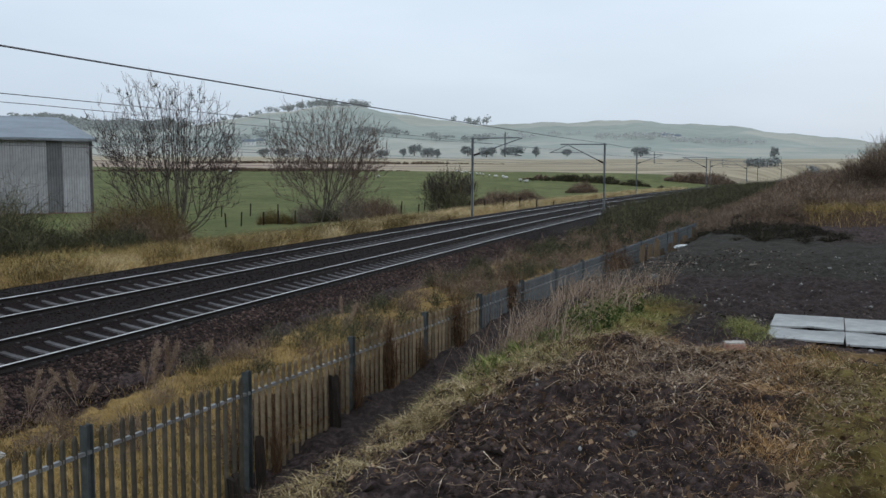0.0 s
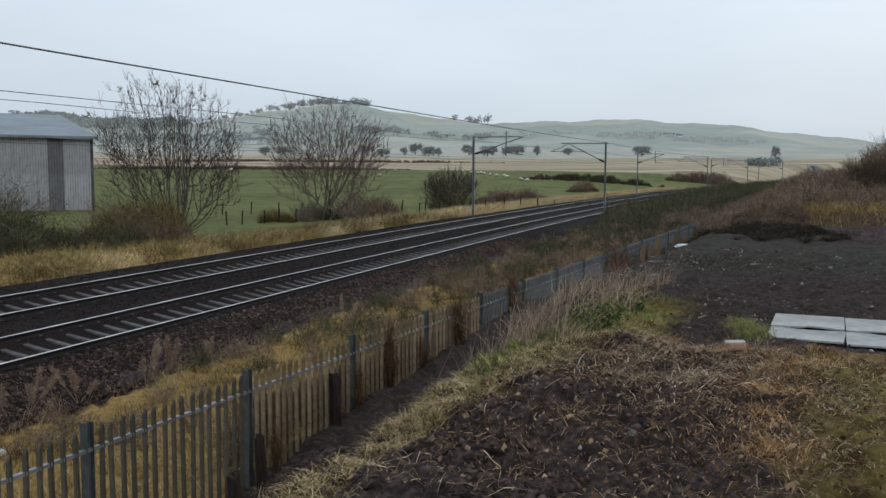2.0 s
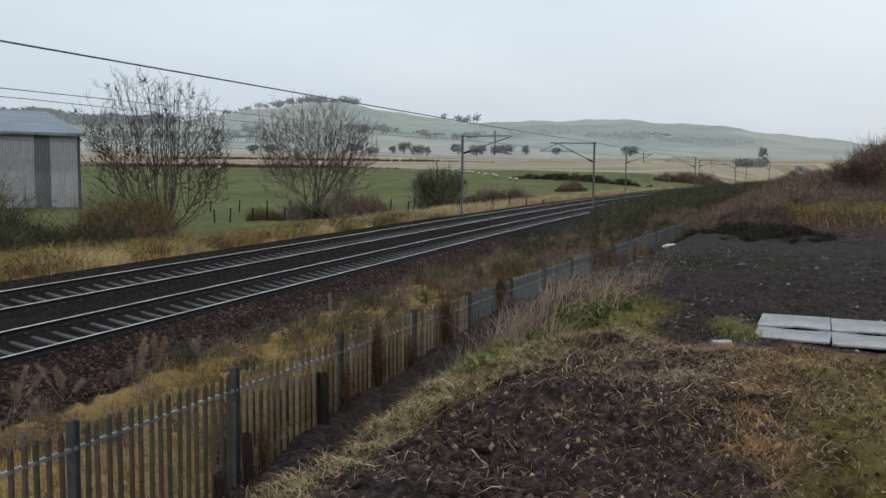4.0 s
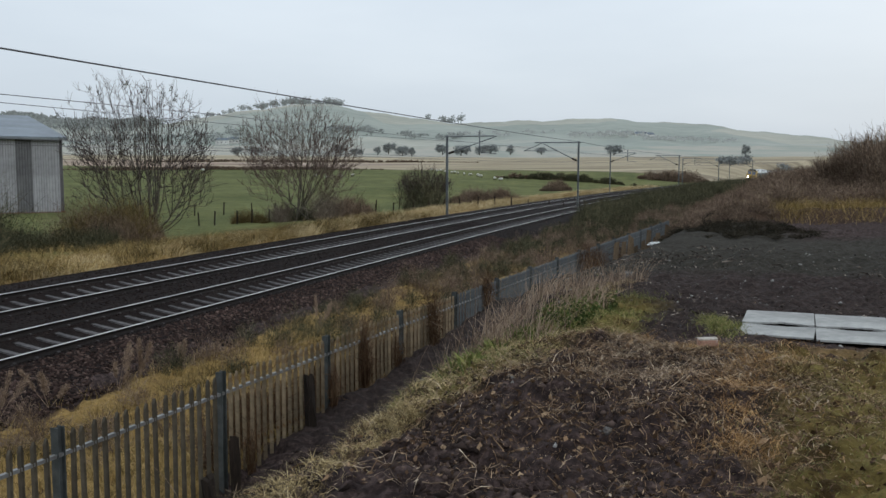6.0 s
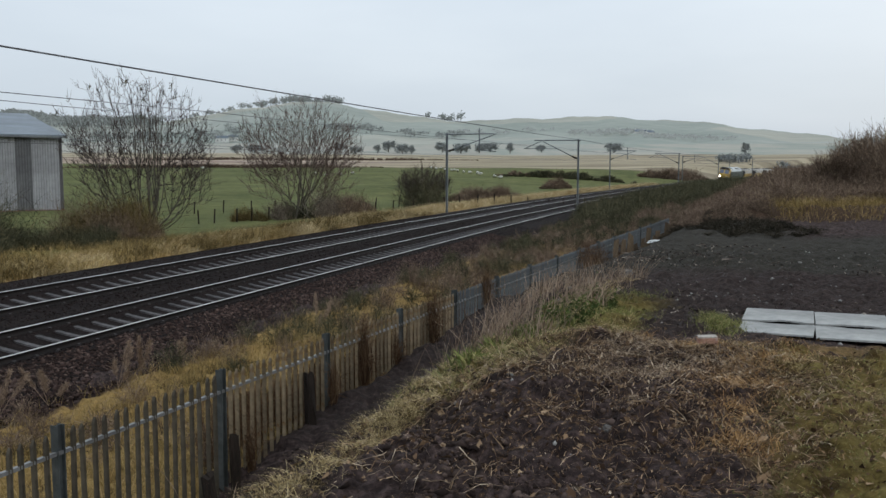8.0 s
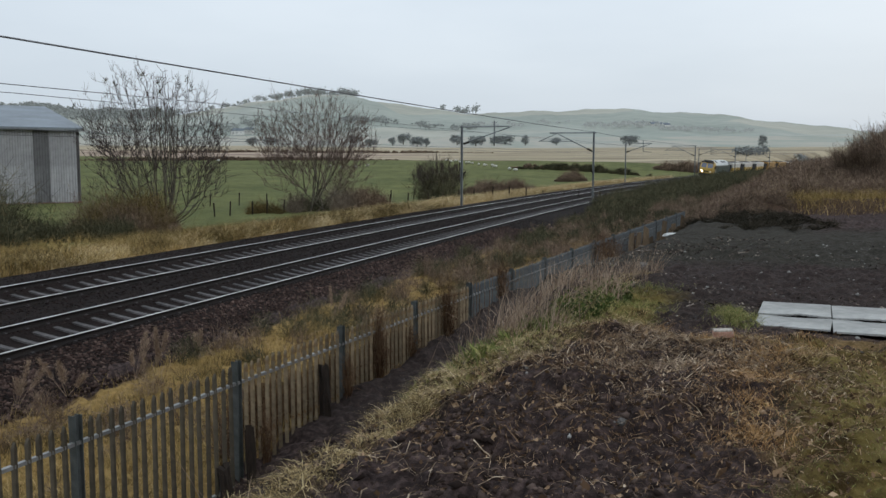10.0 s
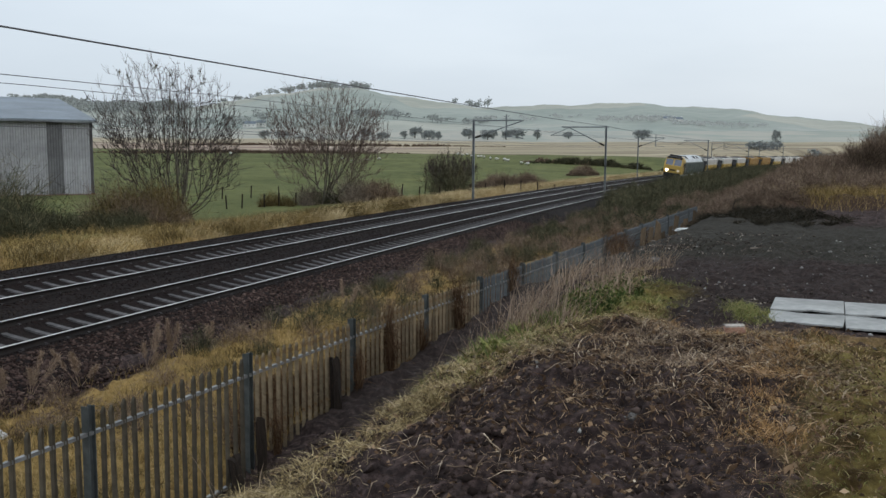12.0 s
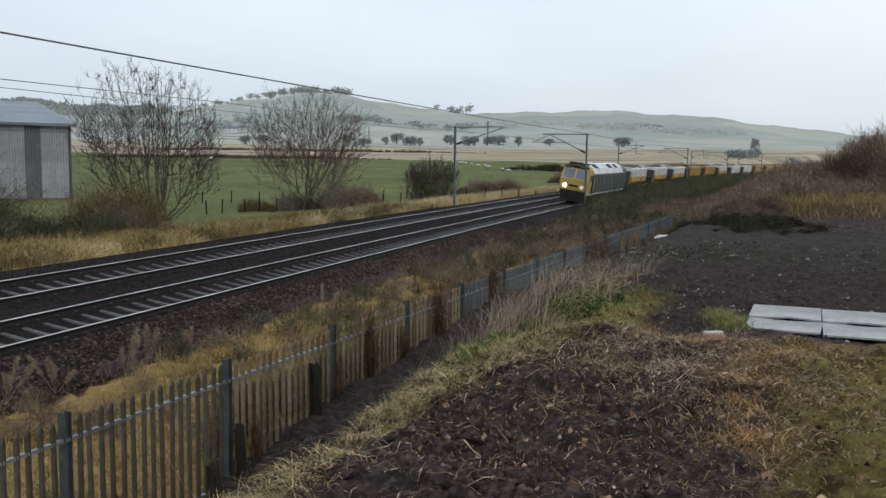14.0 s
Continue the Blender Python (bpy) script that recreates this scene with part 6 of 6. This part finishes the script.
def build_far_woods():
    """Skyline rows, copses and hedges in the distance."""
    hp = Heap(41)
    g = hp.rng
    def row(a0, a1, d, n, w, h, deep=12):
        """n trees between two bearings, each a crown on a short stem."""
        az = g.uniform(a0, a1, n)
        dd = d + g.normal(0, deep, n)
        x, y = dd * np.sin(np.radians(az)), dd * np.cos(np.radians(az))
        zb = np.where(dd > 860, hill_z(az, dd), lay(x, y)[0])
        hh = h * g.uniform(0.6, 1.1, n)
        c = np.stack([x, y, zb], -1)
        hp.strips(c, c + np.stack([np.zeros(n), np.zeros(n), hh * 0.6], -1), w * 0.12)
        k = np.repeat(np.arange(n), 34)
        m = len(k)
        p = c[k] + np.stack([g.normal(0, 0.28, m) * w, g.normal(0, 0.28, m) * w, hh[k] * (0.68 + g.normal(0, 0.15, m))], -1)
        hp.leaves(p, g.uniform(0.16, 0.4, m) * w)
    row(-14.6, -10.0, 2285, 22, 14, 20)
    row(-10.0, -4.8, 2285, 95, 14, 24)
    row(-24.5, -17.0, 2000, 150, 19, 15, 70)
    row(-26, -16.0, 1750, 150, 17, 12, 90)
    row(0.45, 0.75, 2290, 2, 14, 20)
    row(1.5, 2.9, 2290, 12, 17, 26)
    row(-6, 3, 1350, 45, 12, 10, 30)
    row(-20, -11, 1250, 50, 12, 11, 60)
    hp.done("backdrop_woods", M_HILL_WOOD_HAZED, "far rows of trees and hedges on the hills, haze in their colour and glow", "woods", kind="structure")
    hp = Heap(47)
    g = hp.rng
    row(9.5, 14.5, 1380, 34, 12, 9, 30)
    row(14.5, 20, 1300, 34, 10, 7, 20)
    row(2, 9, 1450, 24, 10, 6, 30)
    hp.done("backdrop_hedges", M_HAZE_WOOD, "faint trees and hedges on the hillside, haze in their colour and glow", "woods", kind="structure")
    hp = Heap(42)
    g = hp.rng
    row(22.6, 24.6, 410, 60, 3.4, 4.2, 6)
    row(19.0, 20.7, 410, 70, 2.6, 3.4, 5)
    row(20.6, 20.9, 410, 5, 2.4, 4.4, 3)
    hp.done("far_copse", M_FAR_LEAF_HAZED, "dark copse of small trees in the far fields", "woods")


def thicket(name, mat, seed, rows, label, stems=90):
    """Winter hedge and brush as rows of rounded shrubs; rows are (bearing from, to, distance, shrubs, height, twig width)."""
    hp = Heap(seed)
    g = hp.rng
    for a0, a1, d, n, h, w in rows:
        az = g.uniform(a0, a1, n)
        dd = d + g.normal(0, h * 0.7, n)
        c = on_ground(dd * np.sin(np.radians(az)), dd * np.cos(np.radians(az)), -0.1)
        edge = np.clip(np.minimum(az - a0, a1 - az) / (0.22 * (a1 - a0)), 0.35, 1)
        hh = h * g.uniform(0.45, 1.05, n) * edge
        bushes(hp, c, hh * g.uniform(0.6, 0.95, n), hh, stems, w, twigs=3)
    return hp.done(name, mat, label, "hedge")


# shrubs on the bank to the right of the yard
for i, (az, d, hh) in enumerate(((25.8, 50, 1.7), (26.9, 52, 2.2), (28.2, 49, 3.2), (27.9, 57, 2.5), (29.8, 47, 3.6))):
    x, y = at_px(az, d)
    dome_tree(x, y, ((0, hh), (30, hh * 0.97), (60, hh * 0.8), (85, hh * 0.6)), 16, 900, 140 + i, "bare brown thorn shrub on the bank", 0.009, M_BROWN, foot=0.4, name="thorn_shrub", category="bush", sprig=0.55, limbs=1, stem_r=0.035)


thicket("olive_brush", M_OLIVE, 46, [(-22.2, -16.2, 63, 40, 3.6, 0.022), (-26.5, -16.8, 58, 40, 1.0, 0.02), (-12, -9.5, 84, 10, 1.6, 0.03)], "olive-brown brush below the bare trees")
thicket("brown_hedgerow", M_BROWN, 43, [(-22.5, -19.5, 64, 9, 3.0, 0.022), (-21.5, -16.0, 61, 26, 2.6, 0.026), (-5.4, -2.8, 88, 22, 2.6, 0.035), (1.6, 7.2, 128, 60, 2.3, 0.05), (7.9, 9.9, 190, 26, 2.6, 0.08), (5.0, 10.5, 256, 40, 1.7, 0.12), (14.0, 18.5, 290, 45, 4.2, 0.12)],
        "reddish-brown winter brush and hedge beyond the line")
thicket("dark_hedgerow", M_BROOM, 44, [(-29.5, -24.8, 56, 26, 5.0, 0.035), (-27, -17.0, 66, 30, 1.5, 0.03), (-27.5, -17.2, 57.5, 70, 1.7, 0.025), (5.6, 14.0, 252, 90, 2.3, 0.12), (-9, -6.5, 86, 14, 1.8, 0.035), (-0.7, 1.4, 103, 12, 4.3, 0.035)],
        "dark bare hedge and thorn brush in the fields")
thicket("grey_brush", M_TWIG, 48, [(-9.6, -8.3, 84, 6, 2.8, 0.025), (-6.9, -5.3, 86, 12, 3.8, 0.025)], "grey-brown bare brush round a tree's foot")
thicket("field_bank", M_BROWN, 45, [(-23, -2.2, 325, 520, 1.5, 0.3), (-20, 4, 430, 420, 1.5, 0.35)], "brown bracken bank between the fields", stems=22)


build_far_woods()


def farmhouse(az, d, length, turn, label):
    x, y = at_px(az, d)
    z = float(hill_z(np.array([az]), np.array([float(d)]))[0]) if d > 860 else ground_z(x, y)
    t = tagged(empty("farmhouse", Matrix.Translation((x, y, z)) @ Matrix.Rotation(radians(turn), 4, "Z")), label, "house", "far farm buildings")
    W, E, R = 7.0, 4.6, 7.6
    part("wall", prism([(-W / 2, -1), (W / 2, -1), (W / 2, E), (0, R - 0.2), (-W / 2, E)], -length / 2, length / 2), M_CREAM, t)
    for s in (-1, 1):
        part("roof", prism([(s * (W / 2 + 0.3), E - 0.3), (0, R), (0, R + 0.25), (s * (W / 2 + 0.3), E - 0.05)], -length / 2 - 0.3, length / 2 + 0.3), M_CLAD_ROOF, t)
    for k in range(3):
        part("window", boxes(((1.0, 0.06, 1.3), Matrix.Translation(((k - 1) * length * 0.3, -W / 2 - 0.02, 2.2)))), M_WIRE, t)
    for s in (-1, 1):
        part("chimney", boxes(((0.9, 0.9, 1.6), Matrix.Translation((s * length * 0.42, 0, R + 0.4)))), M_CREAM, t)


for az, d, ln, tn in ((-12.4, 1150, 16, 5), (-11.7, 1160, 12, 8), (13.2, 1390, 14, -10), (14.2, 1400, 18, 5), (14.8, 1380, 12, 20)):
    farmhouse(az, d, ln, tn, "far white farmhouse with a slate roof")


def sheep_mesh():
    bm = bmesh.new()
    bmesh.ops.create_icosphere(bm, subdivisions=2, radius=0.5, matrix=Matrix.Translation((0, 0, 0.62)) @ Matrix.Diagonal((1.15, 0.62, 0.62, 1)))
    return bm


def build_sheep():
    proto = tagged(empty("sheep"), "white sheep grazing in the green field", "sheep", "grazing sheep")
    part("fleece", sheep_mesh(), M_WOOL, proto, smooth=True)
    bm = bmesh.new()
    bmesh.ops.create_icosphere(bm, subdivisions=1, radius=0.14, matrix=Matrix.Translation((0.66, 0, 0.55)) @ Matrix.Diagonal((1.5, 0.8, 1, 1)))
    part("head", bm, M_WOOL, proto)
    for a in (-0.35, 0.35):
        for b in (-0.15, 0.15):
            bm = bmesh.new()
            tube(bm, (a, b, 0), (a, b, 0.4), 0.045, 0.05, 5)
            part("leg", bm, M_WOOD, proto)
    rnd = random.Random(3)
    spots = [(-14.2, 300), (-13.6, 310), (-5.9, 250), (-5.0, 255), (-4.2, 260), (1.2, 300), (1.8, 295), (2.2, 290), (2.6, 285), (3.0, 270), (3.4, 265), (4.1, 255), (5.0, 240), (5.4, 235), (-6.6, 262), (2.4, 292), (1.5, 305), (3.9, 262), (0.9, 310)]
    for i, (az, d) in enumerate(spots):
        x, y = at_px(az, d)
        m = Matrix.Translation((x, y, ground_z(x, y))) @ Matrix.Rotation(rnd.uniform(0, 6.28), 4, "Z")
        if i == 0:
            proto.matrix_basis = m
        else:
            copy_thing(proto, m)


build_sheep()


def field_fence():
    proto = None
    rnd = random.Random(12)
    rows = [(-13.9 + i * 1.12, 81 + i * 0.8) for i in range(24)] + [(-14.0 + i * 1.6, 97 + i * 1.0) for i in range(9)]
    for az, d in rows:
        x, y = at_px(az + rnd.uniform(-0.2, 0.2), d)
        m = Matrix.Translation((x, y, ground_z(x, y) - rnd.uniform(0, 0.2))) @ pose(0, 0, 0, rnd.uniform(-4, 4), rnd.uniform(-4, 4), 0)
        if proto is None:
            bm = boxes(((0.12, 0.12, 1.65), Matrix.Translation((0, 0, 0.55))), bevel=0.02)
            proto = tagged(part("field_fence_post", bm, M_WOOD), "dark timber field fence post", "post", "field fence posts")
            proto.matrix_basis = m
        else:
            copy_thing(proto, m)


field_fence()

# ---- the train ----
M_YELLOW = simple("yellow_paint", (0.40, 0.255, 0.05), (0.56, 0.375, 0.10), 3.0, rough=0.45, bump_d=0.002, wear=((0.1472, 0.09384, 0.06072), 2.2, 0.66))
M_GREEN = simple("dark_green_paint", (0.048, 0.064, 0.054), (0.085, 0.102, 0.09), 2.0, rough=0.5, bump_d=0.002, wear=((0.10, 0.095, 0.08), 1.6, 0.6))
M_ROOF = simple("dirty_pale_roof", (0.42, 0.45, 0.46), (0.66, 0.68, 0.68), 2.0, rough=0.6, wear=((0.22, 0.22, 0.22), 1.4, 0.66))
M_WHITE = simple("dirty_white_paint", (0.40, 0.37, 0.33), (0.66, 0.63, 0.58), 2.0, rough=0.6, wear=((0.22, 0.15, 0.08), 1.6, 0.62))
M_ORANGE = simple("dusty_yellow_paint", (0.246, 0.1271, 0.0255), (0.3772, 0.2214, 0.0595), 2.0, rough=0.6, wear=((0.1148, 0.0574, 0.0255), 1.6, 0.58))
M_BLACK = simple("grimy_underframe", (0.010, 0.009, 0.009), (0.035, 0.032, 0.030), 5.0)
M_LOAD = simple("dark_stone_load", (0.02, 0.018, 0.018), (0.07, 0.062, 0.058), 6.0, bump_d=0.06)
M_PANE, _n, _l, _b = mat_new("cab_glass", 0.08)
_b.inputs["Base Color"].default_value = (0.10, 0.11, 0.14, 1)
_b.inputs["Specular IOR Level"].default_value = 0.8
M_LAMP, _n, _l, _b = mat_new("headlight", 0.3)
_b.inputs["Emission Color"].default_value = (1.0, 0.93, 0.80, 1)
_b.inputs["Emission Strength"].default_value = 14.0
M_MARKER, _n, _l, _b = mat_new("marker_light", 0.3)
_b.inputs["Emission Color"].default_value = (1.0, 0.85, 0.62, 1)
_b.inputs["Emission Strength"].default_value = 0.5
_b.inputs["Base Color"].default_value = (0.25, 0.23, 0.2, 1)


def bogie(parent, x, axles, wheelbase):
    fr = part("bogie_frame", boxes(((wheelbase * (axles - 1) + 1.3, 0.16, 0.34), Matrix.Translation((x, -1.02, 0.62))), ((wheelbase * (axles - 1) + 1.3, 0.16, 0.34), Matrix.Translation((x, 1.02, 0.62))),
                                   ((0.7, 2.0, 0.3), Matrix.Translation((x, 0, 0.62))), ((0.9, 0.2, 0.3), Matrix.Translation((x, -1.06, 0.35))), bevel=0.03), M_BLACK, parent)
    for i in range(axles):
        ax = x + (i - (axles - 1) / 2) * wheelbase
        bm = bmesh.new()
        for s in (-1, 1):
            tube(bm, (ax, s * 0.69, 0.5), (ax, s * 0.83, 0.5), 0.5, n=20)
        tube(bm, (ax, -0.8, 0.5), (ax, 0.8, 0.5), 0.08)
        part("wheelset", bm, M_BLACK, fr)
    return fr


def locomotive():
    """Six-axle freight diesel; the leading cab looks towards -x, whose face is at x = 0."""
    t = tagged(empty("diesel_locomotive"), "green and yellow freight diesel locomotive with lit headlight", "locomotive")
    L, W = 22.4, 1.4
    # body side below the roof, set back behind the cab
    side = [(-W, 1.15), (W, 1.15), (W, 2.95), (W * 0.97, 3.05), (-W * 0.97, 3.05), (-W, 2.95)]
    part("body", prism(side, 2.55, L - 0.9), M_GREEN, t, "dark green panelled bodyside")
    roof = [(-W * 0.98, 3.05), (W * 0.98, 3.05), (W * 0.80, 3.56), (W * 0.42, 3.88), (0, 3.94), (-W * 0.42, 3.88), (-W * 0.80, 3.56)]
    part("roof", prism(roof, 2.75, L - 2.4), M_ROOF, t, "pale grimy curved roof", smooth=False)
    # cabs: a shaped yellow nose
    def cab(x0, sgn, col, name):
        bm = bmesh.new()
        rows = []
        for (x, z, w) in ((0.06, 1.2, 0.95), (0.0, 1.5, 0.96), (0.0, 2.3, 0.97), (0.50, 3.45, 0.90), (0.80, 3.70, 0.74), (1.0, 3.88, 0.42)):
            rows.append([bm.verts.new((x0 + sgn * x, s * W * w * k, z)) for s, k in ((-1, 1.0), (-1, 0.55), (1, 0.55), (1, 1.0))])
        back = [[bm.verts.new((x0 + sgn * 2.6, s * W * w, z)) for s in (-1, 1)] for z, w in ((1.2, 1), (1.5, 1), (2.3, 1), (3.3, 0.96), (3.62, 0.80), (3.9, 0.42))]
        for j, (a, b) in enumerate(zip(rows, rows[1:])):
            for i in range(3):
                f = bm.faces.new((a[i], a[i + 1], b[i + 1], b[i]))
                f.material_index = 1 if j >= 3 else 0
        for i in range(5):
            bm.faces.new((rows[i][0], rows[i + 1][0], back[i + 1][0], back[i][0]))
            bm.faces.new((rows[i][3], rows[i + 1][3], back[i + 1][1], back[i][1]))
        bm.faces.new((rows[-1][0], rows[-1][1], rows[-1][2], rows[-1][3], back[-1][1], back[-1][0]))
        bm.faces.new((rows[0][3], rows[0][2], rows[0][1], rows[0][0], back[0][0], back[0][1]))
        bmesh.ops.recalc_face_normals(bm, faces=bm.faces)
        ob = part(name, bm, col, t, "yellow cab end with black roof front")
        ob.data.materials.append(M_BLACK)
        return ob
    c = cab(0.0, 1, M_YELLOW, "cab")
    cab(L, -1, M_GREEN, "rear_cab")
    # roof over the cab is dark
    part("cab_roof", boxes(((1.7, 1.9, 0.07), Matrix.Translation((1.75, 0, 3.92))), ((0.5, 1.75, 0.08), pose(0.86, 0, 3.76, 0, -42, 0))), M_BLACK, t, "black cab roof")
    for s in (-1, 1):
        bm = boxes(((0.02, 1.22, 1.16), pose(0.236, s * 0.62, 2.87, 0, 23.5, 0)), bevel=0.008)
        part("windscreen_frame", bm, M_YELLOW, c, "yellow windscreen surround")
        bm = boxes(((0.03, 1.04, 0.98), pose(0.228, s * 0.62, 2.88, 0, 23.5, 0)), bevel=0.01)
        part("windscreen", bm, M_PANE, c, "dark glass windscreen")
        bm = boxes(((0.62, 0.03, 0.6), pose(1.25, s * (W + 0.0), 2.62)), bevel=0.01)
        part("side_window", bm, M_PANE, c)
        bm = boxes(((0.72, 0.03, 1.75), pose(2.2, s * (W + 0.012), 2.0)), bevel=0.01)
        part("cab_door", bm, M_BLACK, c, "dark recessed cab door")
        bm = bmesh.new()
        tube(bm, (-0.035, s * 0.84, 1.66), (0.06, s * 0.84, 1.66), 0.18, n=14)
        part("headlight", bm, M_LAMP if s > 0 else M_MARKER, c, "bright white headlight" if s > 0 else "dim marker light")
        bm = bmesh.new()
        tube(bm, (-0.5, s * 0.85, 1.05), (0.1, s * 0.85, 1.05), 0.09, n=10)
        tube(bm, (-0.55, s * 0.85, 1.05), (-0.48, s * 0.85, 1.05), 0.23, n=14)
        part("buffer", bm, M_BLACK, c)
    # dark visor over the windscreens, and the white line along the sill
    part("visor", boxes(((0.46, 1.3, 0.06), pose(0.60, 0.62, 3.60, -14, -28, 0)), ((0.46, 1.3, 0.06), pose(0.60, -0.62, 3.60, 14, -28, 0))), M_BLACK, c, "black visor over the windscreens")
    for s in (-1, 1):
        part("handrail", tube(bmesh.new(), (2.75, s * (W + 0.05), 1.35), (2.75, s * (W + 0.05), 2.7), 0.025, n=6), M_WHITE, t, "white handrail")
    part("nose_panel", boxes(((0.03, 0.9, 0.22), pose(-0.012, 0, 1.72)), bevel=0.01), M_BLACK, c, "dark lamp panel")
    part("buffer_beam", boxes(((0.3, 2.5, 0.62), Matrix.Translation((0.18, 0, 0.98))), ((0.1, 2.3, 0.55), Matrix.Translation((0.12, 0, 0.5))), bevel=0.03), M_BLACK, t)
    for x, w in ((4.0, 1.2), (6.2, 1.2), (8.1, 1.9), (10.4, 1.9), (12.8, 1.9), (15.2, 1.9), (17.2, 1.3)):
        bm = boxes(((w, 0.04, 1.25), Matrix.Translation((x, 0, 2.2))), bevel=0.01)
        for k in range(6):
            box(bm, (w - 0.1, 0.05, 0.05), Matrix.Translation((x, 0, 1.75 + k * 0.18)))
        for s in (-1, 1):
            b2 = bm.copy()
            p = part("louvre_panel", b2, M_GREEN, t)
            p.matrix_basis = Matrix.Translation((0, s * (W + 0.015), 0))
        bm.free()
    for x, w in ((4.8, 1.9), (12.6, 2.4), (16.2, 1.5)):
        for s in (-1, 1):
            part("roof_grille", boxes(((w, 0.62, 0.05), pose(x, s * 0.86, 3.74, s * -32, 0, 0)), bevel=0.01), M_BLACK, t, "black roof grille")
    part("solebar", boxes(((L - 1.2, 2.6, 0.28), Matrix.Translation((L / 2, 0, 1.04))), bevel=0.02), M_ROOF, t, "grimy pale solebar")
    part("fuel_tank", boxes(((5.0, 2.4, 0.75), Matrix.Translation((L / 2, 0, 0.55))), bevel=0.08), M_BLACK, t)
    bogie(t, 4.0, 3, 1.95)
    bogie(t, L - 4.0, 3, 1.95)
    return t


def hopper(upper, lower, label, L=18.0, body=11.0):
    t = tagged(empty("hopper_wagon"), label, "wagon", "hopper wagons")
    x0, x1 = (L - body) / 2, (L + body) / 2
    W = 1.33
    up = [(-W, 2.35), (W, 2.35), (W, 3.3), (W - 0.12, 3.42), (-W + 0.12, 3.42), (-W, 3.3)]
    part("upper_body", prism(up, x0, x1), upper, t)
    lo = [(-W * 0.62, 1.2), (W * 0.62, 1.2), (W, 1.75), (W, 2.345), (-W, 2.345), (-W, 1.75)]
    part("lower_body", prism(lo, x0, x1), lower, t)
    n = 4
    for i in range(n):
        for s in (-1, 1):
            part("side_rib", boxes(((0.09, 0.05, 0.6), Matrix.Translation((x0 + 0.06 + (body - 0.12) * i / (n - 1), s * (W + 0.02), 2.05)))), lower, t)
    bm = bmesh.new()
    bmesh.ops.create_grid(bm, x_segments=14, y_segments=5, size=0.5, matrix=Matrix.Translation((L / 2, 0, 3.35)) @ Matrix.Diagonal((body - 0.4, 2.2, 1, 1)))
    rnd = random.Random(len(label))
    for v in bm.verts:
        v.co.z += 0.3 * max(0, 1 - (v.co.y / 1.1) ** 2) * (0.65 + 0.45 * math.sin(v.co.x * 1.2)) + rnd.uniform(-0.04, 0.04)
    part("load", bm, M_LOAD, t, "dark heaped stone load")
    for s in (-1, 1):
        xe = x0 if s < 0 else x1
        bm = bmesh.new()
        tube(bm, (xe, -0.9, 2.9), (xe + s * 2.1, -0.9, 1.2), 0.06, n=6)
        tube(bm, (xe, 0.9, 2.9), (xe + s * 2.1, 0.9, 1.2), 0.06, n=6)
        box(bm, (0.06, 2.3, 1.9), pose(xe + s * 0.75, 0, 2.25, 0, -s * 38, 0))
        box(bm, (1.6, 2.0, 0.9), Matrix.Translation((xe + s * 1.5, 0, 1.6)))
        part("end_platform", bm, M_BLACK, t, "dark end platform and slope sheet")
    part("underframe", boxes(((L - 0.9, 2.2, 0.25), Matrix.Translation((L / 2, 0, 1.05))), bevel=0.02), M_BLACK, t)
    bogie(t, 2.3, 2, 1.8)
    bogie(t, L - 2.3, 2, 1.8)
    return t


TRAIN = [(locomotive(), 0.0, 22.4)]
_at = 23.4
_white = hopper(M_WHITE, M_YELLOW, "hopper wagon, dirty white over yellow, loaded with stone")
_amber = hopper(M_ORANGE, M_ORANGE, "dusty amber-yellow hopper wagon, loaded with stone", body=13.0)
_pale = hopper(M_WHITE, M_WHITE, "dirty white hopper wagon, loaded with stone", body=12.4)
for _i in range(14):
    _src = _white if _i < 3 else (_pale if _i in (6, 7) else (_white if _i == 5 else _amber))
    _first = _i in (0, 3, 6)
    TRAIN.append((_src if _first else copy_thing(_src, Matrix.Identity(4)), _at, 18.0))
    _at += 18.8

FRONT_END = 84.8


def motions():
    for ob, back, length in TRAIN:
        rows = []
        for k in range(29):
            t = k * 0.5
            u = FRONT_END + 26.7 * (14.0 - t) - 0.33 * (14.0 - t) ** 2 + back
            a, b = line_at(u, 0.0), line_at(u + length, 0.0)
            d = b - a
            m = Matrix.Translation(a) @ Matrix.Rotation(math.atan2(d.y, d.x), 4, "Z") @ Matrix.Rotation(TILT, 4, "X")
            rows.append((t, m))
        walk(ob, rows)


motions()
